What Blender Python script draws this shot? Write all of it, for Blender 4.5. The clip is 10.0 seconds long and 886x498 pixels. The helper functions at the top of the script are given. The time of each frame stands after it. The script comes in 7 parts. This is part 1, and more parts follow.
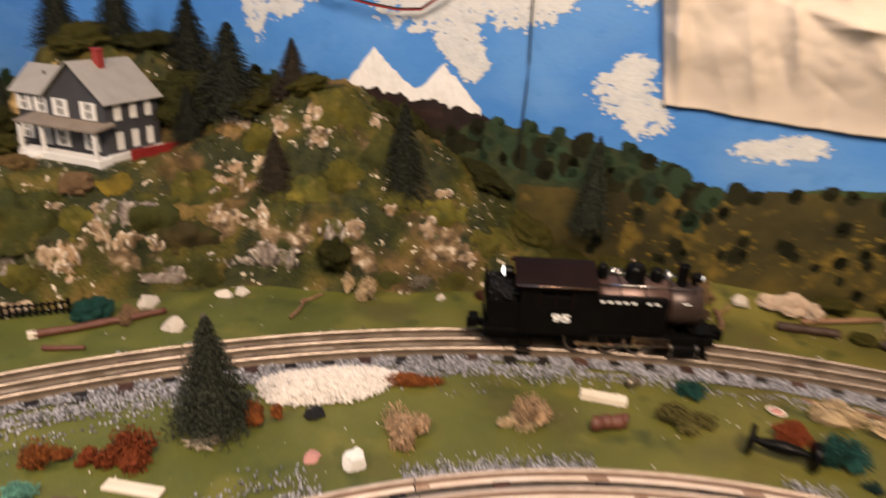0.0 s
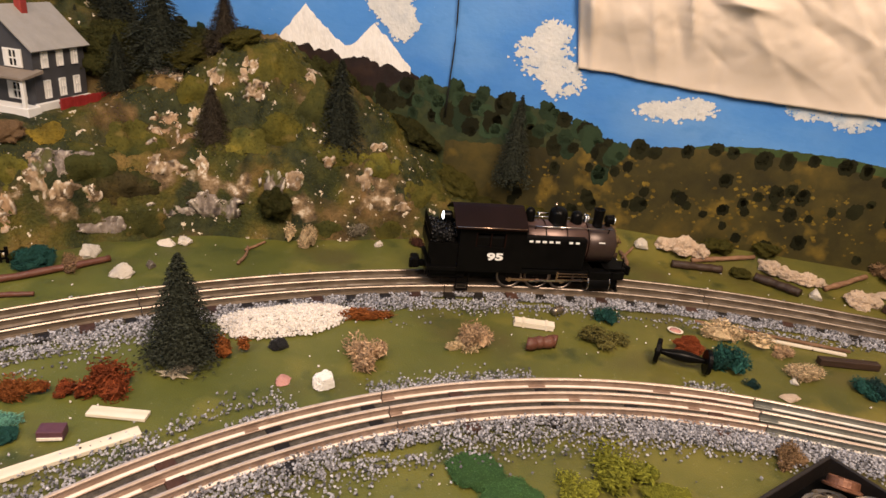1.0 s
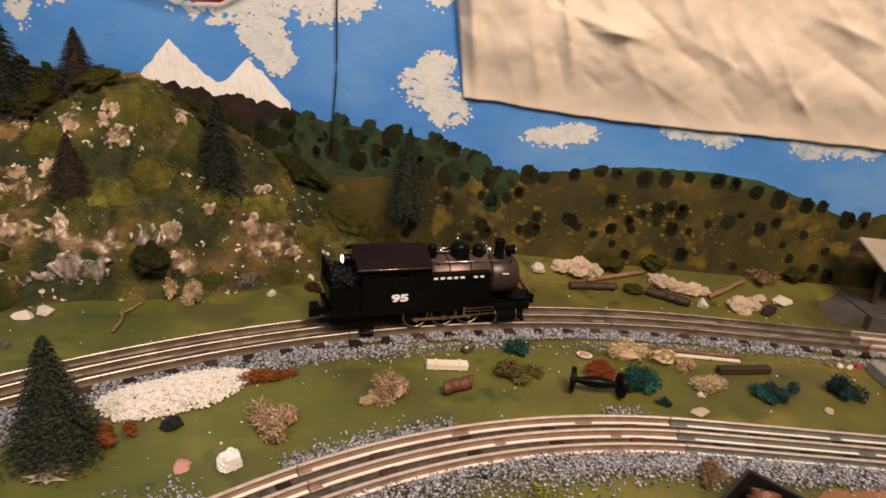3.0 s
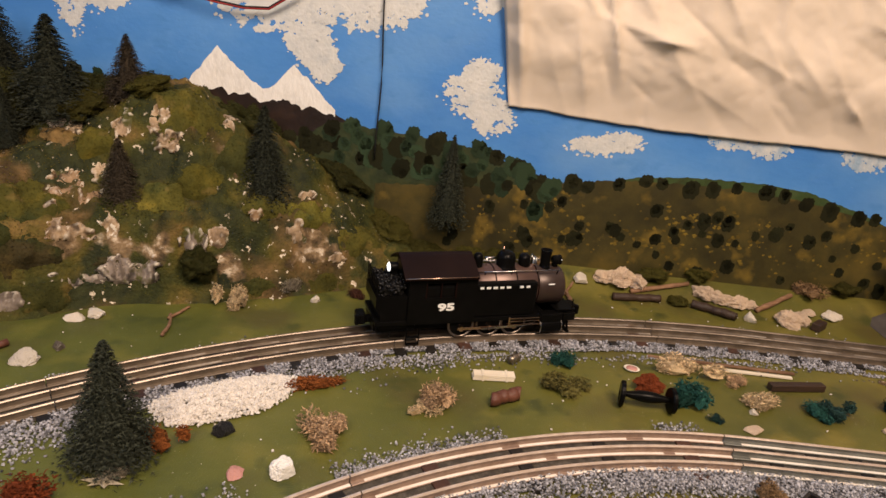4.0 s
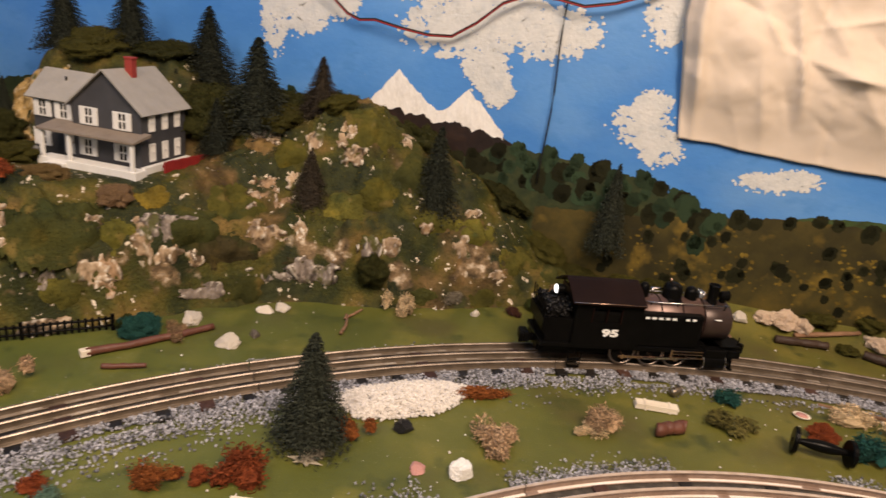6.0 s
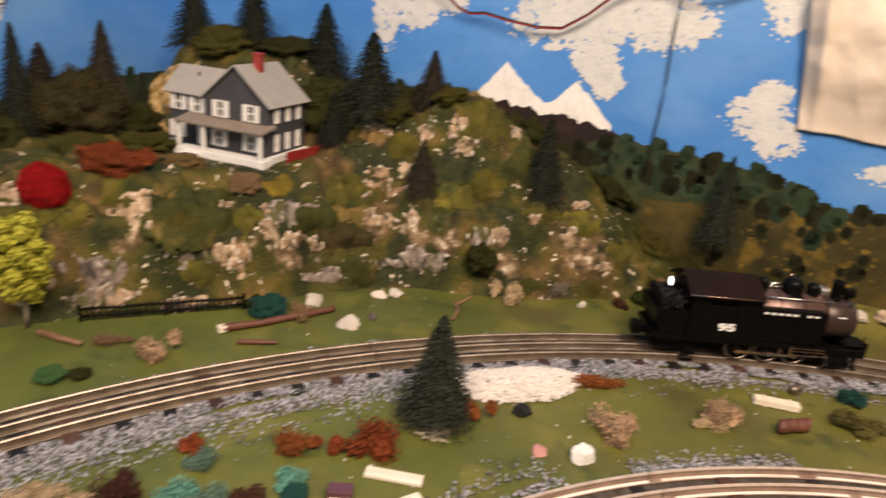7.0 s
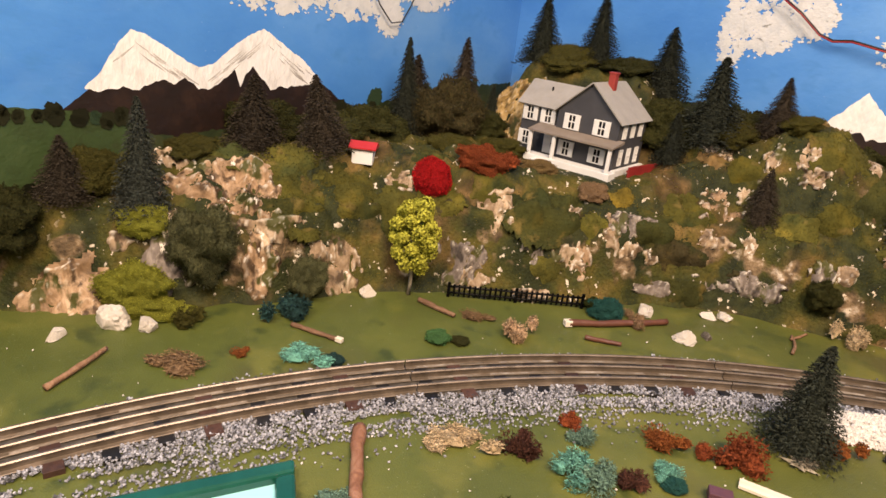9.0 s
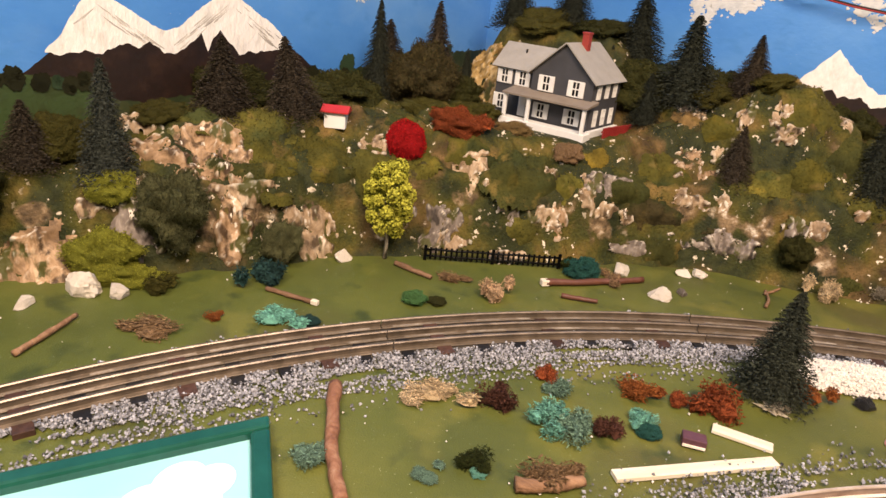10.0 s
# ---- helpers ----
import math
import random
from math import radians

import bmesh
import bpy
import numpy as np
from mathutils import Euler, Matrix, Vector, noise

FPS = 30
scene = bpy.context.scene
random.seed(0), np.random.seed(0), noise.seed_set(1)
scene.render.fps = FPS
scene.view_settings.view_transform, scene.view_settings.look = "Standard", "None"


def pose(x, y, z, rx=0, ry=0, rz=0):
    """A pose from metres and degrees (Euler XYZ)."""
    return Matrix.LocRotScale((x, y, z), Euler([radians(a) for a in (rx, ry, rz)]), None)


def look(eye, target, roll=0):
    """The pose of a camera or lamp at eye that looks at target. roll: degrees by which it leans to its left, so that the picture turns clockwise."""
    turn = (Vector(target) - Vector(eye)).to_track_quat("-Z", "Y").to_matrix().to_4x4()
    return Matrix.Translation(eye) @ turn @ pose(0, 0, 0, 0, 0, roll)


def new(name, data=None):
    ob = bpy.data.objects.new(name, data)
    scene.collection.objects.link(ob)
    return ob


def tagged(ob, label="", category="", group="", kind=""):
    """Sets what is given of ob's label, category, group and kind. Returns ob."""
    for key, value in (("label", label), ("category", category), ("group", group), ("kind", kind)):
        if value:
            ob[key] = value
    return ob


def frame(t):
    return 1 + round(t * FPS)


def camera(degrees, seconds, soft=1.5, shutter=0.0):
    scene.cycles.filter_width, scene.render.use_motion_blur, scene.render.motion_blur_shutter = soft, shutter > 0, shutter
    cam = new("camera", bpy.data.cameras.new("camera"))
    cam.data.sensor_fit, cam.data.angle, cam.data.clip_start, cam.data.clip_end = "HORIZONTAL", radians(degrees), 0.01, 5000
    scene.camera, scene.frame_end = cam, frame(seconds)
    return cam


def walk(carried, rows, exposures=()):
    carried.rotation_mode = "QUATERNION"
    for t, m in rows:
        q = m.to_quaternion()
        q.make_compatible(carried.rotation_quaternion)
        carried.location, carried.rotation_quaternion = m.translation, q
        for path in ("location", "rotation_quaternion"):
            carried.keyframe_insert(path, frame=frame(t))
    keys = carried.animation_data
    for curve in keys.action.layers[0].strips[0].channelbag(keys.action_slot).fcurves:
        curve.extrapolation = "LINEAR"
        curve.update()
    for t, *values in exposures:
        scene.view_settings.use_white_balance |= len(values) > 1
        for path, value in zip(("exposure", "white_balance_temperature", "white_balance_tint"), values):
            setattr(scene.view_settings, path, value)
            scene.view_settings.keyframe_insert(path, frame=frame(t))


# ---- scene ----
cam = camera(68.0, 10.0, shutter=0.5)

PATH = [
    (0, (0.0901, 0.1605, 0.2704), (-0.0744, 1.0771, -0.0940), 3.35),
    (0.5, (0.0580, 0.0977, 0.2657), (0.0751, 1.0208, -0.1184), 7.37),
    (1, (0.0571, 0.1046, 0.2661), (0.0566, 1.0232, -0.1291), 6.55),
    (1.5, (0.0599, 0.1347, 0.2785), (0.1932, 1.0356, -0.1346), 4.02),
    (2, (0.0662, 0.1344, 0.2669), (0.2813, 1.0244, -0.1351), 3.10),
    (2.5, (0.0551, 0.1314, 0.2708), (0.2594, 1.0422, -0.0881), 4.77),
    (4, (0.0201, 0.1408, 0.2708), (0.1624, 1.0690, -0.0730), 6.03),
    (4.5, (0.0189, 0.1373, 0.2735), (0.1457, 1.0691, -0.0666), 6.05),
    (5, (0.0062, 0.1319, 0.2751), (0.0915, 1.0703, -0.0599), 6.72),
    (6.5, (-0.0466, 0.1165, 0.2706), (-0.1179, 1.0565, -0.0631), 6.55),
    (7, (-0.0637, 0.1050, 0.2682), (-0.1984, 1.0311, -0.0842), 5.92),
    (7.5, (-0.1022, 0.0803, 0.2444), (-0.4027, 0.9595, -0.1252), 6.26),
    (8, (-0.1347, 0.0611, 0.2516), (-0.5080, 0.9178, -0.1044), 6.56),
    (8.5, (-0.1492, 0.0430, 0.2589), (-0.5711, 0.8803, -0.0887), 6.29),
    (9, (-0.1598, 0.0309, 0.2596), (-0.5984, 0.8539, -0.1012), 6.77),
    (9.5, (-0.1586, 0.0312, 0.2484), (-0.5650, 0.8611, -0.1338), 6.85),
    (10, (-0.1508, 0.0317, 0.2441), (-0.5594, 0.8592, -0.1410), 6.13),
]
walk(cam, [(t, look(e, a, r)) for t, e, a, r in PATH],
     exposures=[(0, 0.0), (2.0, -0.02), (2.5, -0.13), (4, -0.20), (5, -0.24), (6.5, -0.03), (7.5, 0.18), (8.5, 0.32), (10, 0.35)])

# ---- light ----
world = bpy.data.worlds.new("room_air")
world.use_nodes = True
world.node_tree.nodes["Background"].inputs[0].default_value = (1.0, 0.85, 0.68, 1)
world.node_tree.nodes["Background"].inputs[1].default_value = 0.05
scene.world = world


def area_lamp(name, eye, target, size, watts, colour):
    data = bpy.data.lights.new(name, "AREA")
    data.shape, data.size, data.energy, data.color = "DISK", size, watts, colour
    ob = new(name, data)
    ob.matrix_world = look(eye, target)
    return ob


area_lamp("ceiling_lamp_light", (0.35, -0.25, 1.20), (0.0, 0.6, 0.05), 0.60, 32.0, (1.0, 0.755, 0.57))
# unseen fill, added low in front to brighten the west end
area_lamp("second_lamp_light", (-0.36, -0.28, 0.92), (-0.3, 0.35, 0.0), 0.40, 9.0, (1.0, 0.80, 0.64))

# ---- materials ----


def mat(name, stops, scale=200.0, rough=0.7, metal=0.0, bump=0.2, bump_scale=None, detail=6.0, spots=None, island=0.0, obj=0.0, spec=0.4, stretch=(1, 1, 1), coords="Object", emit=None, warp=0.0):
    """A noise-coloured surface. stops: colours along the noise; spots: (scale, threshold, colour, width);
    island and obj: how far loose pieces or whole objects differ in brightness."""
    m = bpy.data.materials.new(name)
    m.use_nodes = True
    nt = m.node_tree
    n, l = nt.nodes, nt.links
    bsdf = n["Principled BSDF"]
    tc = n.new("ShaderNodeTexCoord")
    mp = n.new("ShaderNodeMapping")
    mp.inputs["Scale"].default_value = stretch
    l.new(tc.outputs[coords], mp.inputs["Vector"])
    no = n.new("ShaderNodeTexNoise")
    no.inputs["Scale"].default_value = scale
    no.inputs["Detail"].default_value = detail
    no.inputs["Roughness"].default_value = 0.65
    no.inputs["Distortion"].default_value = warp
    l.new(mp.outputs["Vector"], no.inputs["Vector"])
    ramp = n.new("ShaderNodeValToRGB")
    els = ramp.color_ramp.elements
    while len(els) < len(stops):
        els.new(0.5)
    for i, c in enumerate(stops):
        els[i].position = 0.28 + 0.44 * i / max(1, len(stops) - 1)
        els[i].color = (*c, 1)
    l.new(no.outputs["Fac"], ramp.inputs["Fac"])
    colour = ramp.outputs["Color"]
    if spots:
        for sc, th, col, wd in spots:
            n2 = n.new("ShaderNodeTexNoise")
            n2.inputs["Scale"].default_value = sc
            n2.inputs["Detail"].default_value = 4.0
            l.new(mp.outputs["Vector"], n2.inputs["Vector"])
            mr = n.new("ShaderNodeMapRange")
            mr.inputs["From Min"].default_value, mr.inputs["From Max"].default_value = th, th + wd
            l.new(n2.outputs["Fac"], mr.inputs["Value"])
            mx = n.new("ShaderNodeMix")
            mx.data_type = "RGBA"
            l.new(mr.outputs["Result"], mx.inputs["Factor"])
            l.new(colour, mx.inputs["A"])
            mx.inputs["B"].default_value = (*col, 1)
            colour = mx.outputs["Result"]
    for amount, kind in ((island, "ShaderNodeNewGeometry"), (obj, "ShaderNodeObjectInfo")):
        if amount:
            g = n.new(kind)
            mr = n.new("ShaderNodeMapRange")
            mr.inputs["To Min"].default_value, mr.inputs["To Max"].default_value = 1 - amount, 1 + amount
            l.new(g.outputs["Random Per Island" if kind == "ShaderNodeNewGeometry" else "Random"], mr.inputs["Value"])
            hs = n.new("ShaderNodeHueSaturation")
            l.new(mr.outputs["Result"], hs.inputs["Value"])
            l.new(colour, hs.inputs["Color"])
            colour = hs.outputs["Color"]
    l.new(colour, bsdf.inputs["Base Color"])
    bsdf.inputs["Roughness"].default_value = rough
    bsdf.inputs["Metallic"].default_value = metal
    bsdf.inputs["Specular IOR Level"].default_value = spec
    if bump:
        nb = n.new("ShaderNodeTexNoise")
        nb.inputs["Scale"].default_value = bump_scale or scale * 4
        nb.inputs["Detail"].default_value = 5.0
        l.new(mp.outputs["Vector"], nb.inputs["Vector"])
        bp = n.new("ShaderNodeBump")
        bp.inputs["Strength"].default_value = bump
        bp.inputs["Distance"].default_value = 0.001
        l.new(nb.outputs["Fac"], bp.inputs["Height"])
        l.new(bp.outputs["Normal"], bsdf.inputs["Normal"])
    if emit:
        bsdf.inputs["Emission Color"].default_value = (*emit[0], 1)
        bsdf.inputs["Emission Strength"].default_value = emit[1]
    return m


M = {}
M["grass"] = mat("painted_grass", [(0.054, 0.063, 0.013), (0.095, 0.100, 0.019), (0.148, 0.138, 0.028)], 7, 0.5, bump=0.5, bump_scale=900, detail=8,
                 spots=[(10, 0.53, (0.078, 0.070, 0.020), 0.16), (19, 0.56, (0.140, 0.130, 0.026), 0.12), (34, 0.58, (0.046, 0.056, 0.013), 0.12), (700, 0.71, (0.40, 0.40, 0.25), 0.03)], coords="Object")
# a tint makes the green yellower towards the east end of the board
gn, gl = M["grass"].node_tree.nodes, M["grass"].node_tree.links
gb = gn["Principled BSDF"]
g_tc, g_sep, g_map, g_tint, g_mul = (gn.new("ShaderNode" + k) for k in ("TexCoord", "SeparateXYZ", "MapRange", "Mix", "Mix"))
g_map.inputs["From Min"].default_value, g_map.inputs["From Max"].default_value = -0.35, 0.40
g_tint.data_type = g_mul.data_type = "RGBA"
g_mul.blend_type = "MULTIPLY"
g_mul.inputs["Factor"].default_value = 1.0
g_tint.inputs["A"].default_value, g_tint.inputs["B"].default_value = (0.86, 0.96, 0.95, 1), (1.06, 0.95, 0.85, 1)
gl.new(g_tc.outputs["Object"], g_sep.inputs["Vector"])
gl.new(g_sep.outputs["X"], g_map.inputs["Value"])
gl.new(g_map.outputs["Result"], g_tint.inputs["Factor"])
gl.new(gb.inputs["Base Color"].links[0].from_socket, g_mul.inputs["A"])
gl.new(g_tint.outputs["Result"], g_mul.inputs["B"])
gl.new(g_mul.outputs["Result"], gb.inputs["Base Color"])
M["ply"] = mat("raw_plywood", [(0.35, 0.24, 0.13), (0.45, 0.33, 0.20)], 30, 0.7, stretch=(1, 12, 12))
M["room"] = mat("room_plaster", [(0.55, 0.50, 0.42), (0.62, 0.57, 0.50)], 6, 0.9)
M["carpet"] = mat("room_carpet", [(0.10, 0.09, 0.08), (0.16, 0.14, 0.12)], 90, 0.95)
M["sky"] = mat("sky_blue_wall_paint", [(0.040, 0.172, 0.51), (0.070, 0.235, 0.59), (0.130, 0.315, 0.65)], 3.2, 0.45, bump=0.25, bump_scale=160,
               spots=[(5.0, 0.53, (0.17, 0.34, 0.60), 0.30), (30, 0.60, (0.060, 0.21, 0.52), 0.2), (420, 0.74, (0.45, 0.55, 0.65), 0.04)], stretch=(1, 1, 1.6))
M["cloud"] = mat("white_cloud_paint", [(0.45, 0.48, 0.50), (0.57, 0.58, 0.57), (0.63, 0.63, 0.61)], 60, 0.5, bump=0.6, bump_scale=300)
M["cloud_thin"] = mat("thin_bluish_cloud_paint", [(0.24, 0.36, 0.50), (0.42, 0.48, 0.54), (0.58, 0.59, 0.58)], 70, 0.5, bump=0.5, bump_scale=300)
M["snow"] = mat("white_snow_paint", [(0.62, 0.60, 0.56), (0.78, 0.76, 0.72), (0.80, 0.79, 0.76)], 90, 0.45, bump=1.0, bump_scale=240, stretch=(1, 1, 0.5))
M["snow_grey"] = mat("thin_grey_snow_stroke", [(0.36, 0.33, 0.29), (0.58, 0.55, 0.50)], 160, 0.5, bump=0.8, island=0.3)
M["mount"] = mat("dark_brown_mountain_paint", [(0.008, 0.005, 0.004), (0.016, 0.008, 0.006), (0.036, 0.018, 0.011)], 36, 0.5, bump=0.5)
M["hill_far"] = mat("dark_green_hill_paint", [(0.012, 0.020, 0.008), (0.025, 0.036, 0.012), (0.050, 0.055, 0.018)], 60, 0.55, bump=0.4)
M["hill_near"] = mat("olive_hill_paint", [(0.018, 0.016, 0.006), (0.046, 0.038, 0.010), (0.098, 0.072, 0.015)], 18, 0.5, bump=0.5, detail=9,
                     spots=[(11, 0.51, (0.020, 0.018, 0.007), 0.14), (34, 0.57, (0.17, 0.115, 0.020), 0.16)])
M["hill_band"] = mat("light_green_hill_paint", [(0.026, 0.038, 0.011), (0.036, 0.062, 0.018), (0.056, 0.082, 0.028)], 26, 0.5, bump=0.5, bump_scale=300, spots=[(40, 0.58, (0.030, 0.036, 0.010), 0.12)])
M["tree_paint"] = mat("dark_tree_paint", [(0.005, 0.006, 0.003), (0.013, 0.014, 0.006), (0.032, 0.030, 0.010)], 90, 0.6, obj=0.35, spec=0.12)
M["tree_paint_green"] = mat("mid_green_tree_paint", [(0.010, 0.020, 0.009), (0.022, 0.042, 0.020), (0.045, 0.062, 0.030)], 140, 0.55, obj=0.35, spec=0.2)
M["ochre_paint"] = mat("ochre_dab_paint", [(0.085, 0.060, 0.010), (0.17, 0.115, 0.016)], 200, 0.5, island=0.5)
M["cloth"] = mat("cream_cotton_sheet", [(0.57, 0.49, 0.40), (0.64, 0.55, 0.455), (0.69, 0.60, 0.505)], 6, 0.9, bump=0.15, bump_scale=1400, spec=0.1)
M["wire_red"] = mat("red_wire_insulation", [(0.20, 0.012, 0.012), (0.28, 0.02, 0.02)], 80, 0.4)
M["wire_black"] = mat("black_wire_insulation", [(0.008, 0.008, 0.008), (0.016, 0.016, 0.016)], 80, 0.4)
M["rail"] = mat("worn_steel_rail", [(0.19, 0.130, 0.100), (0.28, 0.200, 0.155), (0.36, 0.265, 0.21)], 90, 0.36, 0.35, bump=0.1)
M["rail_new"] = mat("bright_tinned_rail", [(0.155, 0.158, 0.142), (0.225, 0.23, 0.21)], 60, 0.28, 0.5, bump=0.1)
M["rail_old"] = mat("dull_aged_rail", [(0.085, 0.066, 0.047), (0.145, 0.113, 0.083), (0.22, 0.175, 0.133)], 60, 0.36, 0.4, bump=0.15)
M["rail_head"] = mat("bright_worn_rail_head", [(0.46, 0.36, 0.285), (0.66, 0.55, 0.46)], 120, 0.25, 0.4, bump=0.05)
M["rail_head_old"] = mat("dull_worn_rail_head", [(0.10, 0.080, 0.062), (0.25, 0.205, 0.17)], 60, 0.34, 0.6, bump=0.05)
# tinned rail feet, with their reflected glints put into the base colour
M["foot_glint_dull"] = mat("dull_tinned_foot_glint", [(0.10, 0.082, 0.062), (0.22, 0.185, 0.15), (0.58, 0.53, 0.47)], 26, 0.22, 0.35, bump=0.05)
M["foot_glint"] = mat("tinned_foot_glint", [(0.58, 0.50, 0.42), (0.76, 0.70, 0.63), (0.80, 0.78, 0.74)], 30, 0.3, 0.1, bump=0.05)
M["tie_black"] = mat("black_tie", [(0.006, 0.005, 0.005), (0.014, 0.012, 0.010)], 300, 0.5, obj=0.3)
M["tie_rust"] = mat("rust_brown_tie", [(0.030, 0.014, 0.009), (0.066, 0.030, 0.020)], 300, 0.6, obj=0.4)
M["grimy_shade"] = mat("grimy_track_shade", [(0.022, 0.018, 0.014), (0.050, 0.042, 0.033), (0.10, 0.086, 0.068)], 160, 0.8, bump=0.6)
M["ballast"] = mat("grey_ballast_stone", [(0.12, 0.12, 0.13), (0.23, 0.23, 0.25), (0.33, 0.33, 0.35)], 500, 0.75, island=0.85)
M["gravel_white"] = mat("cream_white_gravel", [(0.54, 0.50, 0.45), (0.68, 0.64, 0.59)], 400, 0.8, island=0.12)
M["hill"] = None


def hill_material():
    m = bpy.data.materials.new("moss_and_plaster_rock")
    m.use_nodes = True
    nt = m.node_tree
    n, l = nt.nodes, nt.links
    bsdf = n["Principled BSDF"]
    tc = n.new("ShaderNodeTexCoord")

    def noise_tex(scale, detail=6):
        t = n.new("ShaderNodeTexNoise")
        t.inputs["Scale"].default_value, t.inputs["Detail"].default_value = scale, detail
        l.new(tc.outputs["Object"], t.inputs["Vector"])
        return t.outputs["Fac"]

    def ramp(fac, stops):
        r = n.new("ShaderNodeValToRGB")
        els = r.color_ramp.elements
        while len(els) < len(stops):
            els.new(0.5)
        for i, (p, c) in enumerate(stops):
            els[i].position, els[i].color = p, (*c, 1)
        l.new(fac, r.inputs["Fac"])
        return r.outputs["Color"]

    def mix(fac, a, b):
        x = n.new("ShaderNodeMix")
        x.data_type = "RGBA"
        l.new(fac, x.inputs["Factor"])
        l.new(a, x.inputs["A"])
        l.new(b, x.inputs["B"])
        return x.outputs["Result"]

    moss = ramp(noise_tex(24, 9), [(0.32, (0.016, 0.020, 0.008)), (0.42, (0.028, 0.033, 0.009)), (0.50, (0.052, 0.052, 0.011)), (0.58, (0.088, 0.073, 0.015)), (0.70, (0.165, 0.108, 0.034))])
    fleck = ramp(noise_tex(330, 4), [(0.34, (0.62, 0.62, 0.60)), (0.66, (1.15, 1.15, 1.10))])
    mm = n.new("ShaderNodeMix")
    mm.data_type, mm.blend_type = "RGBA", "MULTIPLY"
    mm.inputs["Factor"].default_value = 0.7
    l.new(moss, mm.inputs["A"])
    l.new(fleck, mm.inputs["B"])
    moss = mm.outputs["Result"]

    def band(fac, lo, hi):
        r = n.new("ShaderNodeMapRange")
        r.inputs["From Min"].default_value, r.inputs["From Max"].default_value = lo, hi
        l.new(fac, r.inputs["Value"])
        return r.outputs["Result"]

    warm = ramp(noise_tex(60, 8), [(0.32, (0.040, 0.026, 0.012)), (0.50, (0.090, 0.058, 0.021)), (0.68, (0.19, 0.118, 0.050))])
    moss = mix(band(noise_tex(13, 7), 0.53, 0.64), moss, warm)
    deep = ramp(noise_tex(90, 6), [(0.35, (0.014, 0.018, 0.008)), (0.65, (0.036, 0.040, 0.014))])
    dark_where = n.new("ShaderNodeTexNoise")
    dark_where.inputs["Scale"].default_value, dark_where.inputs["Detail"].default_value = 18, 5
    shifted = n.new("ShaderNodeMapping")
    shifted.inputs["Location"].default_value = (3.1, 7.7, 1.3)
    l.new(tc.outputs["Object"], shifted.inputs["Vector"])
    l.new(shifted.outputs["Vector"], dark_where.inputs["Vector"])
    moss = mix(band(dark_where.outputs["Fac"], 0.50, 0.60), moss, deep)
    rock = ramp(noise_tex(95, 10), [(0.34, (0.050, 0.036, 0.020)), (0.46, (0.120, 0.082, 0.045)), (0.56, (0.23, 0.160, 0.090)), (0.68, (0.55, 0.46, 0.35))])
    g = n.new("ShaderNodeNewGeometry")
    sep = n.new("ShaderNodeSeparateXYZ")
    l.new(g.outputs["Normal"], sep.inputs["Vector"])
    add = n.new("ShaderNodeMath")
    add.operation = "MULTIPLY_ADD"
    l.new(noise_tex(26, 12), add.inputs[0])
    add.inputs[1].default_value = -1.9
    l.new(sep.outputs["Z"], add.inputs[2])
    mr = n.new("ShaderNodeMapRange")
    mr.inputs["From Min"].default_value, mr.inputs["From Max"].default_value = -0.92, -0.80
    mr.inputs["To Min"].default_value, mr.inputs["To Max"].default_value = 1.0, 0.0
    l.new(add.outputs["Value"], mr.inputs["Value"])
    ground_mix = mix(mr.outputs["Result"], moss, rock)
    chips = n.new("ShaderNodeMath")
    chips.operation = "MULTIPLY"
    l.new(band(noise_tex(150, 7), 0.63, 0.66), chips.inputs[0])
    l.new(band(noise_tex(17, 4), 0.46, 0.54), chips.inputs[1])
    cream = ramp(noise_tex(300, 3), [(0.35, (0.30, 0.22, 0.14)), (0.65, (0.66, 0.58, 0.46))])
    l.new(mix(chips.outputs["Value"], ground_mix, cream), bsdf.inputs["Base Color"])
    bsdf.inputs["Roughness"].default_value = 0.7
    bsdf.inputs["Specular IOR Level"].default_value = 0.15
    bp = n.new("ShaderNodeBump")
    bp.inputs["Strength"].default_value, bp.inputs["Distance"].default_value = 0.9, 0.002
    l.new(noise_tex(420, 8), bp.inputs["Height"])
    l.new(bp.outputs["Normal"], bsdf.inputs["Normal"])
    return m


M["hill"] = hill_material()
ROCKS = {"tan": ((0.060, 0.036, 0.018), (0.185, 0.115, 0.060), (0.34, 0.225, 0.130), (0.52, 0.39, 0.26)), "grey": ((0.045, 0.036, 0.030), (0.115, 0.092, 0.076), (0.20, 0.165, 0.138), (0.36, 0.31, 0.265)),
         "cream": ((0.065, 0.042, 0.022), (0.195, 0.132, 0.076), (0.35, 0.255, 0.160), (0.56, 0.46, 0.34)), "gold": ((0.09, 0.055, 0.014), (0.24, 0.155, 0.050), (0.40, 0.28, 0.12), (0.60, 0.49, 0.31))}


